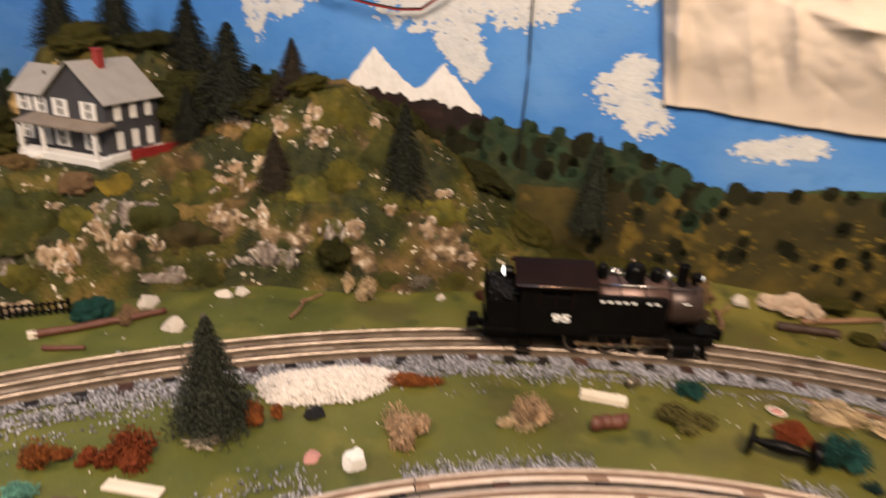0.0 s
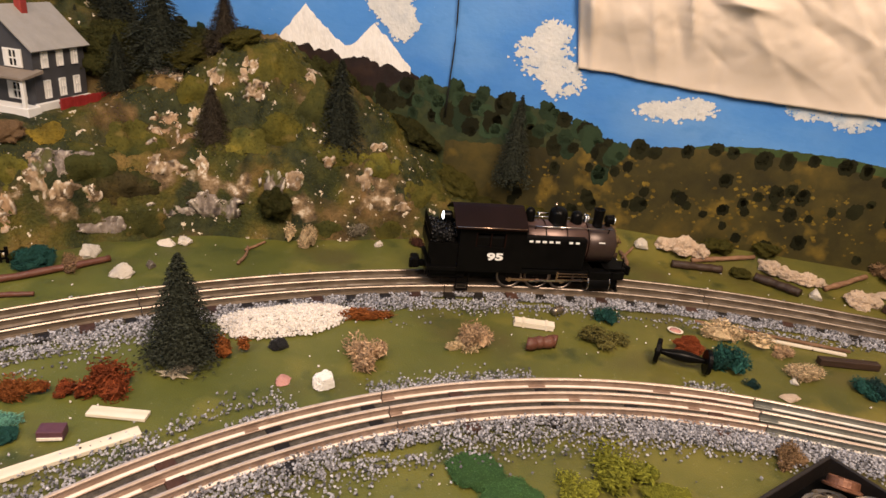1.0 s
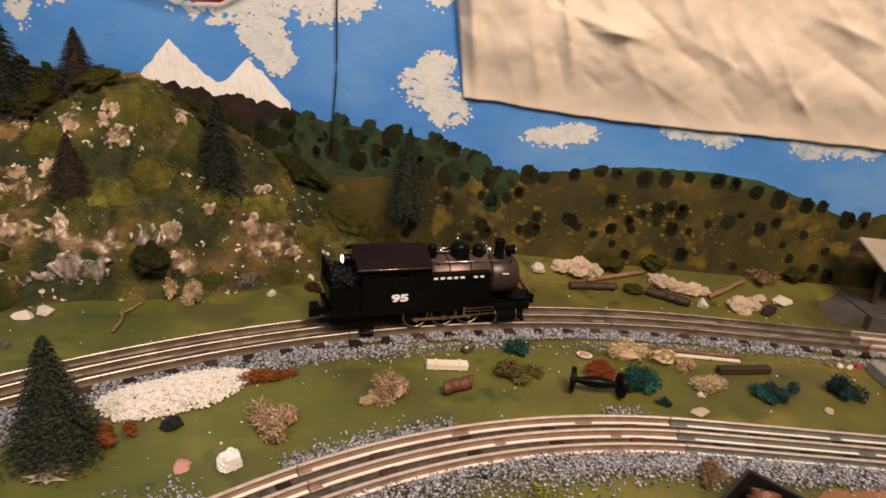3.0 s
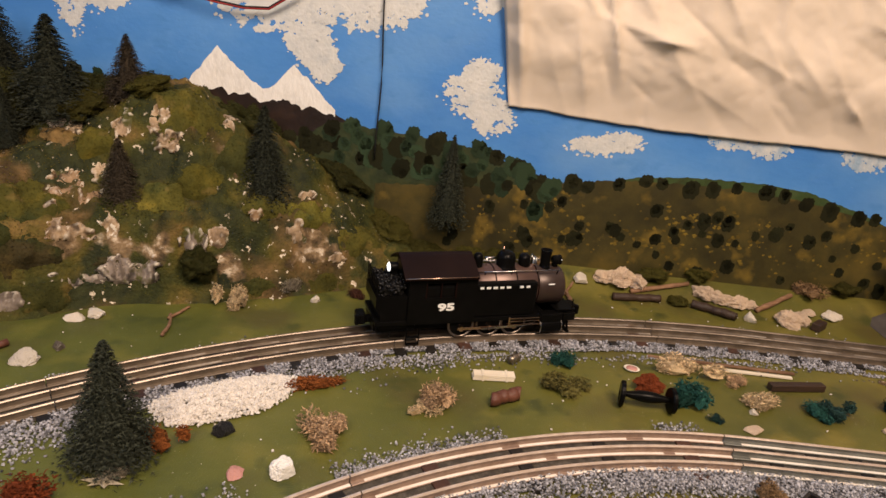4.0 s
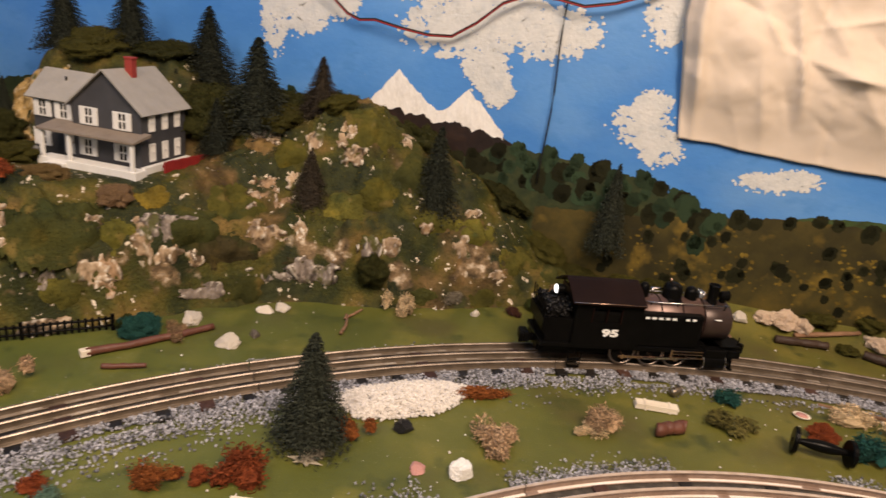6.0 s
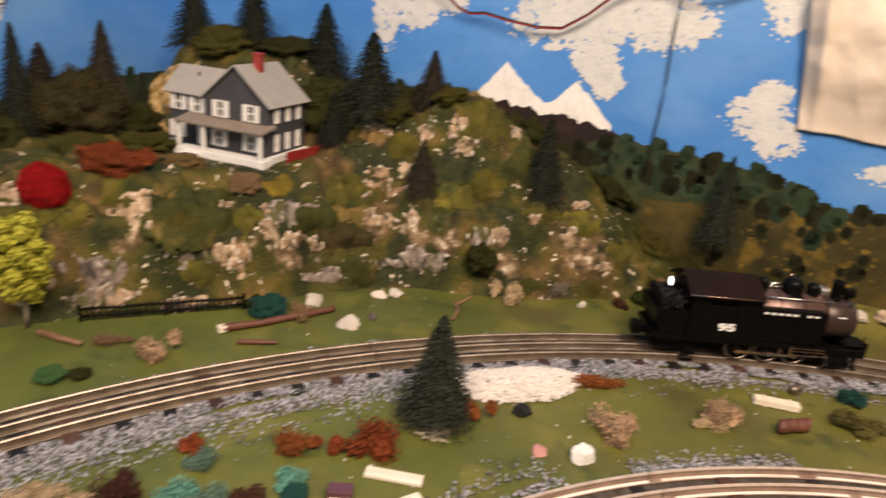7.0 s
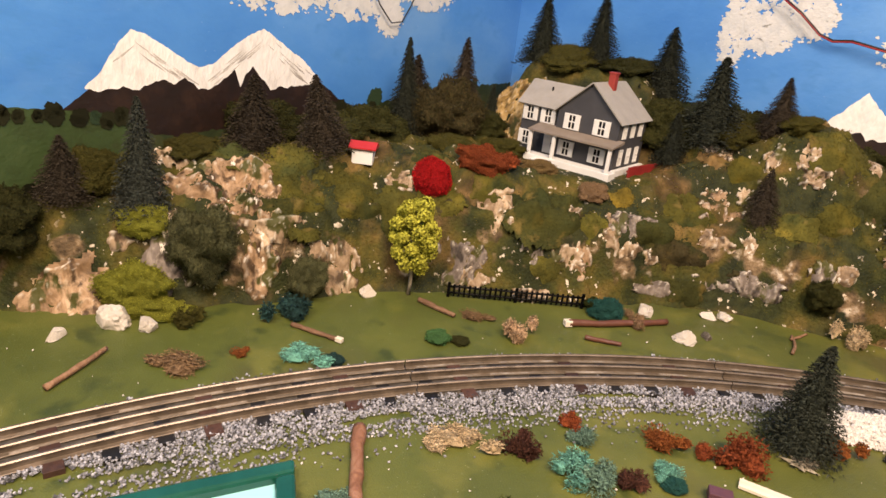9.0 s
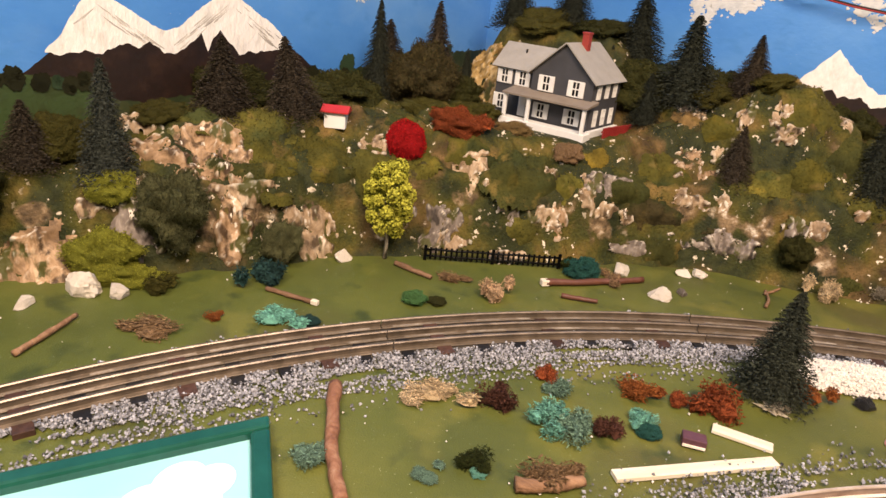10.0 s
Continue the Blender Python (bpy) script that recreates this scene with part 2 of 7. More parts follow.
def rock_material(name, stops):
    """Stained plaster rock: blotches and streaks, moss in patches, white dry-brushed on its sharp ridges to paint in
    caught light.
    """
    # the first spots put the rock's shadowed texture into the colour as dark blotches
    m = mat(name, stops, 40, 0.65, bump=1.0, bump_scale=210, detail=10, obj=0.10, warp=1.6, stretch=(1, 1, 0.6),
            spots=[(95, 0.53, stops[0], 0.10), (85, 0.635, (0.62, 0.56, 0.47), 0.03), (48, 0.565, (0.060, 0.058, 0.014), 0.05)], spec=0.25)
    nt = m.node_tree
    n, l = nt.nodes, nt.links
    base = n["Principled BSDF"].inputs["Base Color"]
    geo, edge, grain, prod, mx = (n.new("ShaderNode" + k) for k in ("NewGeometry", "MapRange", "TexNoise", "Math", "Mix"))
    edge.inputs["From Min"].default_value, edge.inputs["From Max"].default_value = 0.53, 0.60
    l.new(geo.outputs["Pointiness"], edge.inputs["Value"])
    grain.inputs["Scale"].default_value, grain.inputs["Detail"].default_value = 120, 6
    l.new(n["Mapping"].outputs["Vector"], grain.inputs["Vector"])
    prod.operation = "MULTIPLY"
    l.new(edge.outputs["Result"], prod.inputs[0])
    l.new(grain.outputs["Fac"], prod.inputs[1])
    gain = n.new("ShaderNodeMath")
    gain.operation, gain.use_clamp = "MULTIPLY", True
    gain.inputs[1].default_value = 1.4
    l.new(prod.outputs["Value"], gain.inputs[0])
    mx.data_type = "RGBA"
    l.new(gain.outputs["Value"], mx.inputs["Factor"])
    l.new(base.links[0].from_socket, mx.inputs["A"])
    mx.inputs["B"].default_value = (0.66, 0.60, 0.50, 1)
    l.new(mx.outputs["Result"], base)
    return m


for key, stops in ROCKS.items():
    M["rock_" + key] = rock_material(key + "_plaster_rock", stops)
M["stone_white"] = mat("white_pebble", [(0.70, 0.67, 0.62), (0.80, 0.78, 0.74)], 90, 0.6, bump=0.5, bump_scale=260)
M["stone"] = mat("cream_pebble", [(0.54, 0.47, 0.38), (0.70, 0.63, 0.53), (0.78, 0.73, 0.65)], 90, 0.7, bump=0.8, bump_scale=260, obj=0.12)
M["stone_pink"] = mat("pink_plaster_lump", [(0.36, 0.225, 0.140), (0.64, 0.475, 0.335), (0.76, 0.61, 0.455), (0.80, 0.70, 0.56)], 95, 0.85, bump=1.0, bump_scale=260, obj=0.1, warp=1.0)
M["coal"] = mat("black_coal", [(0.006, 0.006, 0.006), (0.014, 0.013, 0.013)], 300, 0.35, bump=0.8)
M["coal_gloss"] = mat("glinting_black_coal", [(0.003, 0.003, 0.003), (0.008, 0.0075, 0.0075)], 300, 0.26, bump=0.4, island=0.6, spec=0.18)
M["bark"] = mat("brown_bark", [(0.085, 0.043, 0.022), (0.185, 0.100, 0.054), (0.28, 0.165, 0.095)], 160, 0.8, bump=1.0, bump_scale=500, obj=0.2, stretch=(0.25, 1, 1))
M["log_dark"] = mat("dark_stained_wood", [(0.020, 0.011, 0.007), (0.042, 0.022, 0.013)], 160, 0.6, bump=0.6, obj=0.3, stretch=(0.2, 1, 1))
M["log_red"] = mat("red_brown_wood", [(0.075, 0.026, 0.016), (0.135, 0.050, 0.030)], 160, 0.5, bump=0.5, stretch=(0.2, 1, 1))
M["log_rust"] = mat("rust_brown_peeling_twig", [(0.10, 0.040, 0.022), (0.22, 0.10, 0.055), (0.34, 0.20, 0.125)], 90, 0.7, bump=1.0, bump_scale=300, warp=1.0)
M["wood_pale"] = mat("pale_balsa_wood", [(0.52, 0.45, 0.34), (0.65, 0.58, 0.46), (0.72, 0.66, 0.56)], 120, 0.6, bump=0.3, stretch=(0.15, 1, 1))
M["needle"] = mat("blackish_green_needles", [(0.014, 0.017, 0.012), (0.026, 0.030, 0.021), (0.046, 0.050, 0.036)], 260, 0.8, bump=0.2, island=0.45, obj=0.2, spec=0.12)
M["needle_grey"] = mat("grey_green_needles", [(0.026, 0.031, 0.024), (0.044, 0.050, 0.040), (0.072, 0.078, 0.062)], 260, 0.8, bump=0.2, island=0.45, obj=0.2, spec=0.12)
M["needle_brown"] = mat("brownish_green_needles", [(0.020, 0.017, 0.012), (0.038, 0.030, 0.021), (0.064, 0.050, 0.034)], 260, 0.8, bump=0.2, island=0.45, obj=0.2, spec=0.12)
FOLIAGE = {"meadow": (0.125, 0.108, 0.030), "olive": (0.070, 0.066, 0.014), "dark": (0.040, 0.043, 0.012), "green": (0.034, 0.048, 0.010), "ochre": (0.130, 0.095, 0.015), "tan": (0.68, 0.49, 0.29),
           "orange": (0.30, 0.095, 0.025), "rust": (0.29, 0.068, 0.022), "red": (0.42, 0.008, 0.010), "teal": (0.026, 0.105, 0.086), "wood_brown": (0.056, 0.046, 0.020), "deep_teal": (0.024, 0.062, 0.056),
           "aqua": (0.19, 0.47, 0.36), "sage": (0.17, 0.28, 0.20), "maroon": (0.10, 0.040, 0.026), "lime": (0.33, 0.33, 0.035), "moss": (0.28, 0.285, 0.034), "brown": (0.28, 0.175, 0.09),
           "fawn": (0.56, 0.37, 0.22), "pale": (0.30, 0.26, 0.19), "grass_green": (0.075, 0.175, 0.055), "dry_tan": (0.20, 0.135, 0.058), "dusky": (0.130, 0.138, 0.066), "moss_dull": (0.078, 0.073, 0.014)}
for key, c in FOLIAGE.items():
    M[key] = mat(key + "_foliage", [tuple(v * 0.5 for v in c), c, tuple(min(0.8, v * 1.5 + 0.005) for v in c)], 240, 0.85, bump=1.0, bump_scale=420, island=0.5, obj=0.15, spec=0.15)
for key in ("olive", "dark", "dusky", "moss_dull", "ochre", "wood_brown", "dry_tan", "green"):
    c = FOLIAGE[key]
    M[key] = mat(key + "_foliage", [tuple(v * 0.45 for v in c), tuple(v * 0.8 for v in c), (c[0] * 1.15, c[1] * 1.1, c[2]), (c[0] * 1.7 + 0.02, c[1] * 1.5 + 0.01, c[2] * 1.3)], 34, 0.9, bump=1.0, bump_scale=420, detail=9, island=0.25, obj=0.2, spec=0.12,
                 spots=[(24, 0.56, (0.034, 0.040, 0.012), 0.10), (46, 0.60, (0.13, 0.098, 0.028), 0.10)])
M["lime"] = mat("yellow_green_leaves", [(0.26, 0.255, 0.030), (0.35, 0.34, 0.042), (0.43, 0.415, 0.06)], 120, 0.8, bump=0.3, island=0.25, spec=0.1)
M["moss_crumb"] = mat("olive_moss_crumbs", [(0.026, 0.028, 0.008), (0.058, 0.054, 0.010), (0.096, 0.080, 0.014), (0.16, 0.112, 0.022)], 38, 0.9, bump=0.3, island=0.3, spec=0.1)
M["chip"] = mat("cream_rock_chips", [(0.22, 0.16, 0.10), (0.46, 0.38, 0.28), (0.68, 0.60, 0.49)], 160, 0.7, bump=0.3, island=0.3)
M["black"] = mat("satin_black_paint", [(0.0022, 0.0022, 0.0022), (0.0040, 0.0038, 0.0038)], 120, 0.28, bump=0.05, spec=0.075)
M["brown_black"] = mat("weathered_brown_black_paint", [(0.0055, 0.0020, 0.0016), (0.0100, 0.0040, 0.0032)], 60, 0.5, bump=0.1, spec=0.10)
M["smokebox_paint"] = mat("dark_graphite_smokebox", [(0.040, 0.026, 0.022), (0.060, 0.040, 0.034)], 50, 0.36, 0.4, bump=0.05, spec=0.5)
M["boiler"] = mat("brown_grey_boiler_jacket", [(0.085, 0.050, 0.041), (0.115, 0.068, 0.056)], 50, 0.36, 0.45, bump=0.05, spec=0.6)
M["steel"] = mat("polished_steel", [(0.55, 0.50, 0.46), (0.66, 0.62, 0.58)], 200, 0.22, 1.0, bump=0.05)
M["tyre"] = mat("dull_steel_tyre", [(0.16, 0.13, 0.11), (0.26, 0.215, 0.18)], 200, 0.3, 0.9, bump=0.05)
M["brass"] = mat("polished_copper_rod", [(0.55, 0.36, 0.26), (0.66, 0.46, 0.35)], 200, 0.25, 1.0, bump=0.05)
M["white_paint"] = mat("white_lettering_paint", [(0.72, 0.72, 0.70), (0.80, 0.80, 0.78)], 200, 0.5, bump=0)
M["lamp_glass"] = mat("lit_lamp_lens", [(0.8, 0.8, 0.8), (0.8, 0.8, 0.8)], 10, 0.3, bump=0, emit=((1.0, 0.97, 0.92), 3.0))
M["house_wall"] = mat("slate_grey_clapboard", [(0.040, 0.040, 0.044), (0.055, 0.055, 0.060)], 60, 0.6, bump=0.1)
M["house_white"] = mat("white_plastic_trim", [(0.66, 0.65, 0.62), (0.74, 0.73, 0.70)], 60, 0.5, bump=0.05)
M["house_roof"] = mat("light_grey_roof", [(0.25, 0.235, 0.21), (0.31, 0.29, 0.26)], 80, 0.7, bump=0.3)
M["house_glass"] = mat("dark_window_pane", [(0.01, 0.01, 0.012), (0.02, 0.02, 0.022)], 20, 0.1, bump=0)
M["brick_red"] = mat("red_chimney", [(0.22, 0.025, 0.018), (0.30, 0.04, 0.03)], 300, 0.6, bump=0.3)
M["red_plastic"] = mat("red_plastic", [(0.36, 0.016, 0.018), (0.44, 0.03, 0.03)], 60, 0.4, bump=0.1)
M["frame_green"] = mat("glossy_green_frame", [(0.006, 0.055, 0.035), (0.012, 0.085, 0.058)], 40, 0.22, bump=0.15, spec=0.6)
M["pond_aqua"] = mat("pale_aqua_print", [(0.26, 0.58, 0.60), (0.34, 0.66, 0.68)], 6, 0.4, bump=0)
M["pond_white"] = mat("white_cloud_print", [(0.80, 0.82, 0.80), (0.86, 0.87, 0.85)], 12, 0.25, bump=0)
M["concrete"] = mat("pale_grey_concrete", [(0.17, 0.165, 0.145), (0.25, 0.24, 0.215)], 60, 0.8, bump=0.4)
M["deck"] = mat("grey_platform_boards", [(0.045, 0.038, 0.034), (0.085, 0.074, 0.066)], 60, 0.7, bump=0.3)
M["shed_roof"] = mat("beige_shed_roof", [(0.24, 0.195, 0.145), (0.36, 0.30, 0.23)], 40, 0.7, bump=0.4)
M["post"] = mat("dark_brown_post", [(0.030, 0.017, 0.011), (0.055, 0.030, 0.019)], 100, 0.6, bump=0.3)
M["dirt"] = mat("orange_brown_dirt", [(0.18, 0.078, 0.028), (0.26, 0.122, 0.050), (0.32, 0.165, 0.075)], 26, 0.85, bump=0.8, bump_scale=900)
M["wheel_iron"] = mat("tarnished_wheel_metal", [(0.13, 0.105, 0.075), (0.27, 0.23, 0.18)], 160, 0.36, 0.8, bump=0.15, obj=0.3)
M["wheel_rust"] = mat("rusty_wheel_metal", [(0.12, 0.050, 0.028), (0.23, 0.105, 0.060)], 200, 0.45, 0.4, bump=0.3)
M["fence_red"] = mat("dark_red_painted_boards", [(0.17, 0.012, 0.012), (0.25, 0.022, 0.020)], 120, 0.5)
M["porch_brown"] = mat("brownish_grey_porch_roof", [(0.17, 0.135, 0.105), (0.23, 0.19, 0.15)], 80, 0.7, bump=0.3)
M["box_black"] = mat("worn_black_box", [(0.006, 0.005, 0.005), (0.016, 0.012, 0.010)], 90, 0.45, bump=0.3)
M["purple"] = mat("dull_purple_plastic", [(0.07, 0.028, 0.040), (0.11, 0.045, 0.06)], 120, 0.5)
M["pink"] = mat("pink_paper", [(0.36, 0.17, 0.15), (0.46, 0.24, 0.20)], 120, 0.8)

# ---- building tools ----


def part(name, bm, material, parent=None, label="", smooth=False):
    me = bpy.data.meshes.new(name)
    bm.normal_update()
    bm.to_mesh(me)
    bm.free()
    me.materials.append(M[material])
    if smooth:
        me.polygons.foreach_set("use_smooth", [True] * len(me.polygons))
        me.update()
    ob = new(name, me)
    if parent:
        ob.parent = parent
    if label:
        tagged(ob, label=label)
    return ob


def thing(name, label, category, m=None, group="", kind=""):
    ob = new(name)
    ob.empty_display_size = 0.01
    if m is not None:
        ob.matrix_world = m
    return tagged(ob, label, category, group, kind)


def box(bm, c, s, bevel=0.0, m=None):
    """A block with centre c and size s."""
    made = bmesh.ops.create_cube(bm, size=1.0)["verts"]
    bmesh.ops.scale(bm, vec=s, verts=made)
    if bevel:
        edges = list({e for v in made for e in v.link_edges})
        res = bmesh.ops.bevel(bm, geom=edges, offset=bevel, segments=2, affect="EDGES", profile=0.5)
        made = list({v for f in res["faces"] for v in f.verts} | {v for v in made if v.is_valid})
        linked, todo = set(made), list(made)
        while todo:
            v = todo.pop()
            for e in v.link_edges:
                o = e.other_vert(v)
                if o not in linked:
                    linked.add(o)
                    todo.append(o)
        made = list(linked)
    if m is not None:
        bmesh.ops.transform(bm, matrix=m, verts=made)
    bmesh.ops.translate(bm, vec=c, verts=made)
    return made


def rod(bm, a, b, r0, r1=None, seg=12, caps=True):
    """A round bar from a to b."""
    a, b = Vector(a), Vector(b)
    r1 = r0 if r1 is None else r1
    q = (b - a).to_track_quat("Z", "Y").to_matrix()
    rings = []
    for p, r in ((a, r0), (b, r1)):
        rings.append([bm.verts.new(p + q @ Vector((r * math.cos(k * math.tau / seg), r * math.sin(k * math.tau / seg), 0))) for k in range(seg)])
    for k in range(seg):
        bm.faces.new((rings[0][k], rings[0][(k + 1) % seg], rings[1][(k + 1) % seg], rings[1][k]))
    if caps:
        bm.faces.new(rings[0][::-1])
        bm.faces.new(rings[1])


def lathe(bm, profile, seg=20, m=None):
    """Turns a profile of (radius, height) about z."""
    rings = []
    for r, z in profile:
        ring = []
        for k in range(seg):
            p = Vector((r * math.cos(k * math.tau / seg), r * math.sin(k * math.tau / seg), z))
            ring.append(bm.verts.new(m @ p if m is not None else p))
        rings.append(ring)
    for a, b in zip(rings, rings[1:]):
        for k in range(seg):
            bm.faces.new((a[k], a[(k + 1) % seg], b[(k + 1) % seg], b[k]))
    bm.faces.new(rings[0][::-1])
    bm.faces.new(rings[-1])


def tube(bm, pts, r, seg=8):
    """A bent round bar through the points."""
    pts = [Vector(p) for p in pts]
    rings = []
    for i, p in enumerate(pts):
        d = (pts[min(i + 1, len(pts) - 1)] - pts[max(i - 1, 0)]).normalized()
        q = d.to_track_quat("Z", "Y").to_matrix()
        rr = r(i / (len(pts) - 1)) if callable(r) else r
        rings.append([bm.verts.new(p + q @ Vector((rr * math.cos(k * math.tau / seg), rr * math.sin(k * math.tau / seg), 0))) for k in range(seg)])
    for a, b in zip(rings, rings[1:]):
        for k in range(seg):
            bm.faces.new((a[k], a[(k + 1) % seg], b[(k + 1) % seg], b[k]))
    bm.faces.new(rings[0][::-1])
    bm.faces.new(rings[-1])


def extrude_outline(bm, outline, depth, m=None):
    """A prism from an outline of (x, z), spread along y from 0 to depth."""
    a = [Vector((x, 0, z)) for x, z in outline]
    b = [Vector((x, depth, z)) for x, z in outline]
    if m is not None:
        a, b = [m @ p for p in a], [m @ p for p in b]
    va, vb = [bm.verts.new(p) for p in a], [bm.verts.new(p) for p in b]
    bm.faces.new(va)
    bm.faces.new(vb[::-1])
    k = len(va)
    for i in range(k):
        bm.faces.new((va[(i + 1) % k], va[i], vb[i], vb[(i + 1) % k]))


def lattice(bm, xs, zs, holes, y, t):
    """A plate in the xz plane with openings: the cells of the grid xs by zs, but for the holes."""
    g = {}
    for k, yy in enumerate((y - t / 2, y + t / 2)):
        for i, x in enumerate(xs):
            for j, z in enumerate(zs):
                g[i, j, k] = bm.verts.new((x, yy, z))
    cells = {(i, j) for i in range(len(xs) - 1) for j in range(len(zs) - 1)} - set(holes)
    for i, j in sorted(cells):
        a, b, c, d = (i, j), (i + 1, j), (i + 1, j + 1), (i, j + 1)
        for k in (0, 1):
            bm.faces.new([g[p[0], p[1], k] for p in (a, b, c, d)])
        for p, q, nb in ((a, b, (i, j - 1)), (b, c, (i + 1, j)), (c, d, (i, j + 1)), (d, a, (i - 1, j))):
            if nb not in cells:
                bm.faces.new((g[p[0], p[1], 0], g[q[0], q[1], 0], g[q[0], q[1], 1], g[p[0], p[1], 1]))
    bmesh.ops.recalc_face_normals(bm, faces=bm.faces)


def fbm(x, y, z=0.0, octaves=4):
    return sum(noise.noise(Vector((x, y, z)) * 2 ** o) / 2 ** o for o in range(octaves))


def smooth01(t):
    t = min(1.0, max(0.0, t))
    return t * t * (3 - 2 * t)


def curve_at(x, pts):
    """The value of a bent line of (x, y) points at x."""
    if x <= pts[0][0]:
        return pts[0][1]
    for (a, p), (b, q) in zip(pts, pts[1:]):
        if x <= b:
            return p + (q - p) * (x - a) / (b - a)
    return pts[-1][1]


# ---- the room and the table ----
U = Vector((1, -0.17, 0)).normalized()          # along the long painted wall
V = Vector((-0.17, -1, 0)).normalized()         # along the short painted wall, towards the table's front
CORNER = Vector((-0.566, 0.941, 0))
ROOM = Matrix.Translation(CORNER) @ Matrix((U, V, (0, 0, 1))).transposed().to_4x4()   # x along U, y along V


def on_long(s, z, off):
    return CORNER + U * s + V * off + Vector((0, 0, z))


def on_short(s, z, off):
    return CORNER + V * s + U * off + Vector((0, 0, z))


def room_box(name, lo, hi, material, label, category):
    bm = bmesh.new()
    box(bm, [(a + b) / 2 for a, b in zip(lo, hi)], [b - a for a, b in zip(lo, hi)])
    bmesh.ops.transform(bm, matrix=ROOM, verts=bm.verts)
    bmesh.ops.recalc_face_normals(bm, faces=bm.faces)
    return tagged(part(name, bm, material), label, category, kind="structure")


wall_north = room_box("wall_north", (-0.02, -0.02, -0.90), (2.4, 0.0, 1.5), "sky", "blue sky-painted backdrop wall behind the model railway", "wall")
wall_west = room_box("wall_west", (-0.02, 0.0, -0.90), (0.0, 2.6, 1.5), "sky", "blue sky-painted side backdrop wall with snowy peaks", "wall")
room_box("wall_east", (2.4, 0.0, -0.90), (2.42, 2.6, 1.5), "room", "plain cream plastered room wall", "wall")
room_box("wall_south", (-0.02, 2.6, -0.90), (2.42, 2.62, 1.5), "room", "plain cream plastered room wall", "wall")
room_box("ceiling", (-0.02, -0.02, 1.5), (2.42, 2.62, 1.52), "room", "plain cream plastered room ceiling", "ceiling")
room_box("floor", (-0.02, -0.02, -0.92), (2.42, 2.62, -0.90), "carpet", "dark carpeted room floor", "floor")

# green board of the layout: one sheet, slightly uneven
bm = bmesh.new()
bmesh.ops.create_grid(bm, x_segments=120, y_segments=90, size=0.5)
for v in bm.verts:
    s, w = (v.co.x + 0.5) * 2.2, (v.co.y + 0.5) * 1.25
    p = ROOM @ Vector((s, w, 0))
    v.co = (p.x, p.y, 0.0006 * fbm(p.x * 14, p.y * 14) - 0.0006 + 0.016 * smooth01((0.045 - w) / 0.045) * smooth01((s - 0.55) / 0.2))
bmesh.ops.recalc_face_normals(bm, faces=bm.faces)
if next(iter(bm.faces)).normal.z < 0:
    bmesh.ops.reverse_faces(bm, faces=bm.faces)
tagged(part("ground", bm, "grass", smooth=True), "green-painted board ground of the model railway layout", "ground", kind="structure")
room_box("layout_board", (0.0, 0.0, -0.030), (2.2, 1.25, -0.006), "ply", "plywood board that carries the model railway", "board")

# ---- the painting on the two walls ----


def paint(name, strips, material, wall, place, off):
    """Thin flat paint on a wall: strips are lists of columns (s, low, high) or closed outlines of (s, z)."""
    bm = bmesh.new()
    for k, st in enumerate(strips):
        o = off + 0.0000004 * k
        if len(st[0]) == 3:
            lo = [bm.verts.new(place(s, a, o)) for s, a, b in st]
            hi = [bm.verts.new(place(s, b, o)) for s, a, b in st]
            for i in range(len(st) - 1):
                bm.faces.new((lo[i], lo[i + 1], hi[i + 1], hi[i]))
        else:
            c = bm.verts.new(place(sum(p[0] for p in st) / len(st), sum(p[1] for p in st) / len(st), o))
            vs = [bm.verts.new(place(s, z, o)) for s, z in st]
            for i in range(len(vs)):
                bm.faces.new((c, vs[i], vs[(i + 1) % len(vs)]))
    ob = part(name, bm, material, wall)
    return ob


def dab(s, z, r, rng, ragged=0.45, flat=0.8, n=11):
    turn = rng.random() * 6.28
    return [(s + r * (1 - ragged * rng.random()) * math.cos(turn + k * math.tau / n), z + flat * r * (1 - ragged * rng.random()) * math.sin(turn + k * math.tau / n)) for k in range(n)]


def cloud(wall, place, blobs, seed, fuzz=1.0, material="cloud"):
    """A sponged cloud: blobs are (s, z, half width, half height)."""
    rng = random.Random(seed)
    dabs = []
    for s, z, a, b in blobs:
        for _ in range(int(60 + a * b * 60000)):
            t, q = rng.random() * math.tau, rng.random() ** 0.5
            dabs.append(dab(s + a * q * math.cos(t), z + b * q * math.sin(t), rng.uniform(0.0045, 0.010) * fuzz, rng, 0.78, 0.8, 17))
        for _ in range(10):
            t, q = rng.random() * math.tau, rng.random() * 0.6
            dabs.append(dab(s + a * q * math.cos(t), z + b * q * math.sin(t), 0.55 * min(a, b), rng, 0.6, 0.8, 23))
        for _ in range(34):
            t, q = rng.random() * math.tau, rng.uniform(0.95, 1.3)
            dabs.append(dab(s + a * q * math.cos(t), z + b * q * math.sin(t), rng.uniform(0.001, 0.0028), rng, 0.6))
    return paint("painted_cloud", dabs, material, wall, place, 0.00030)


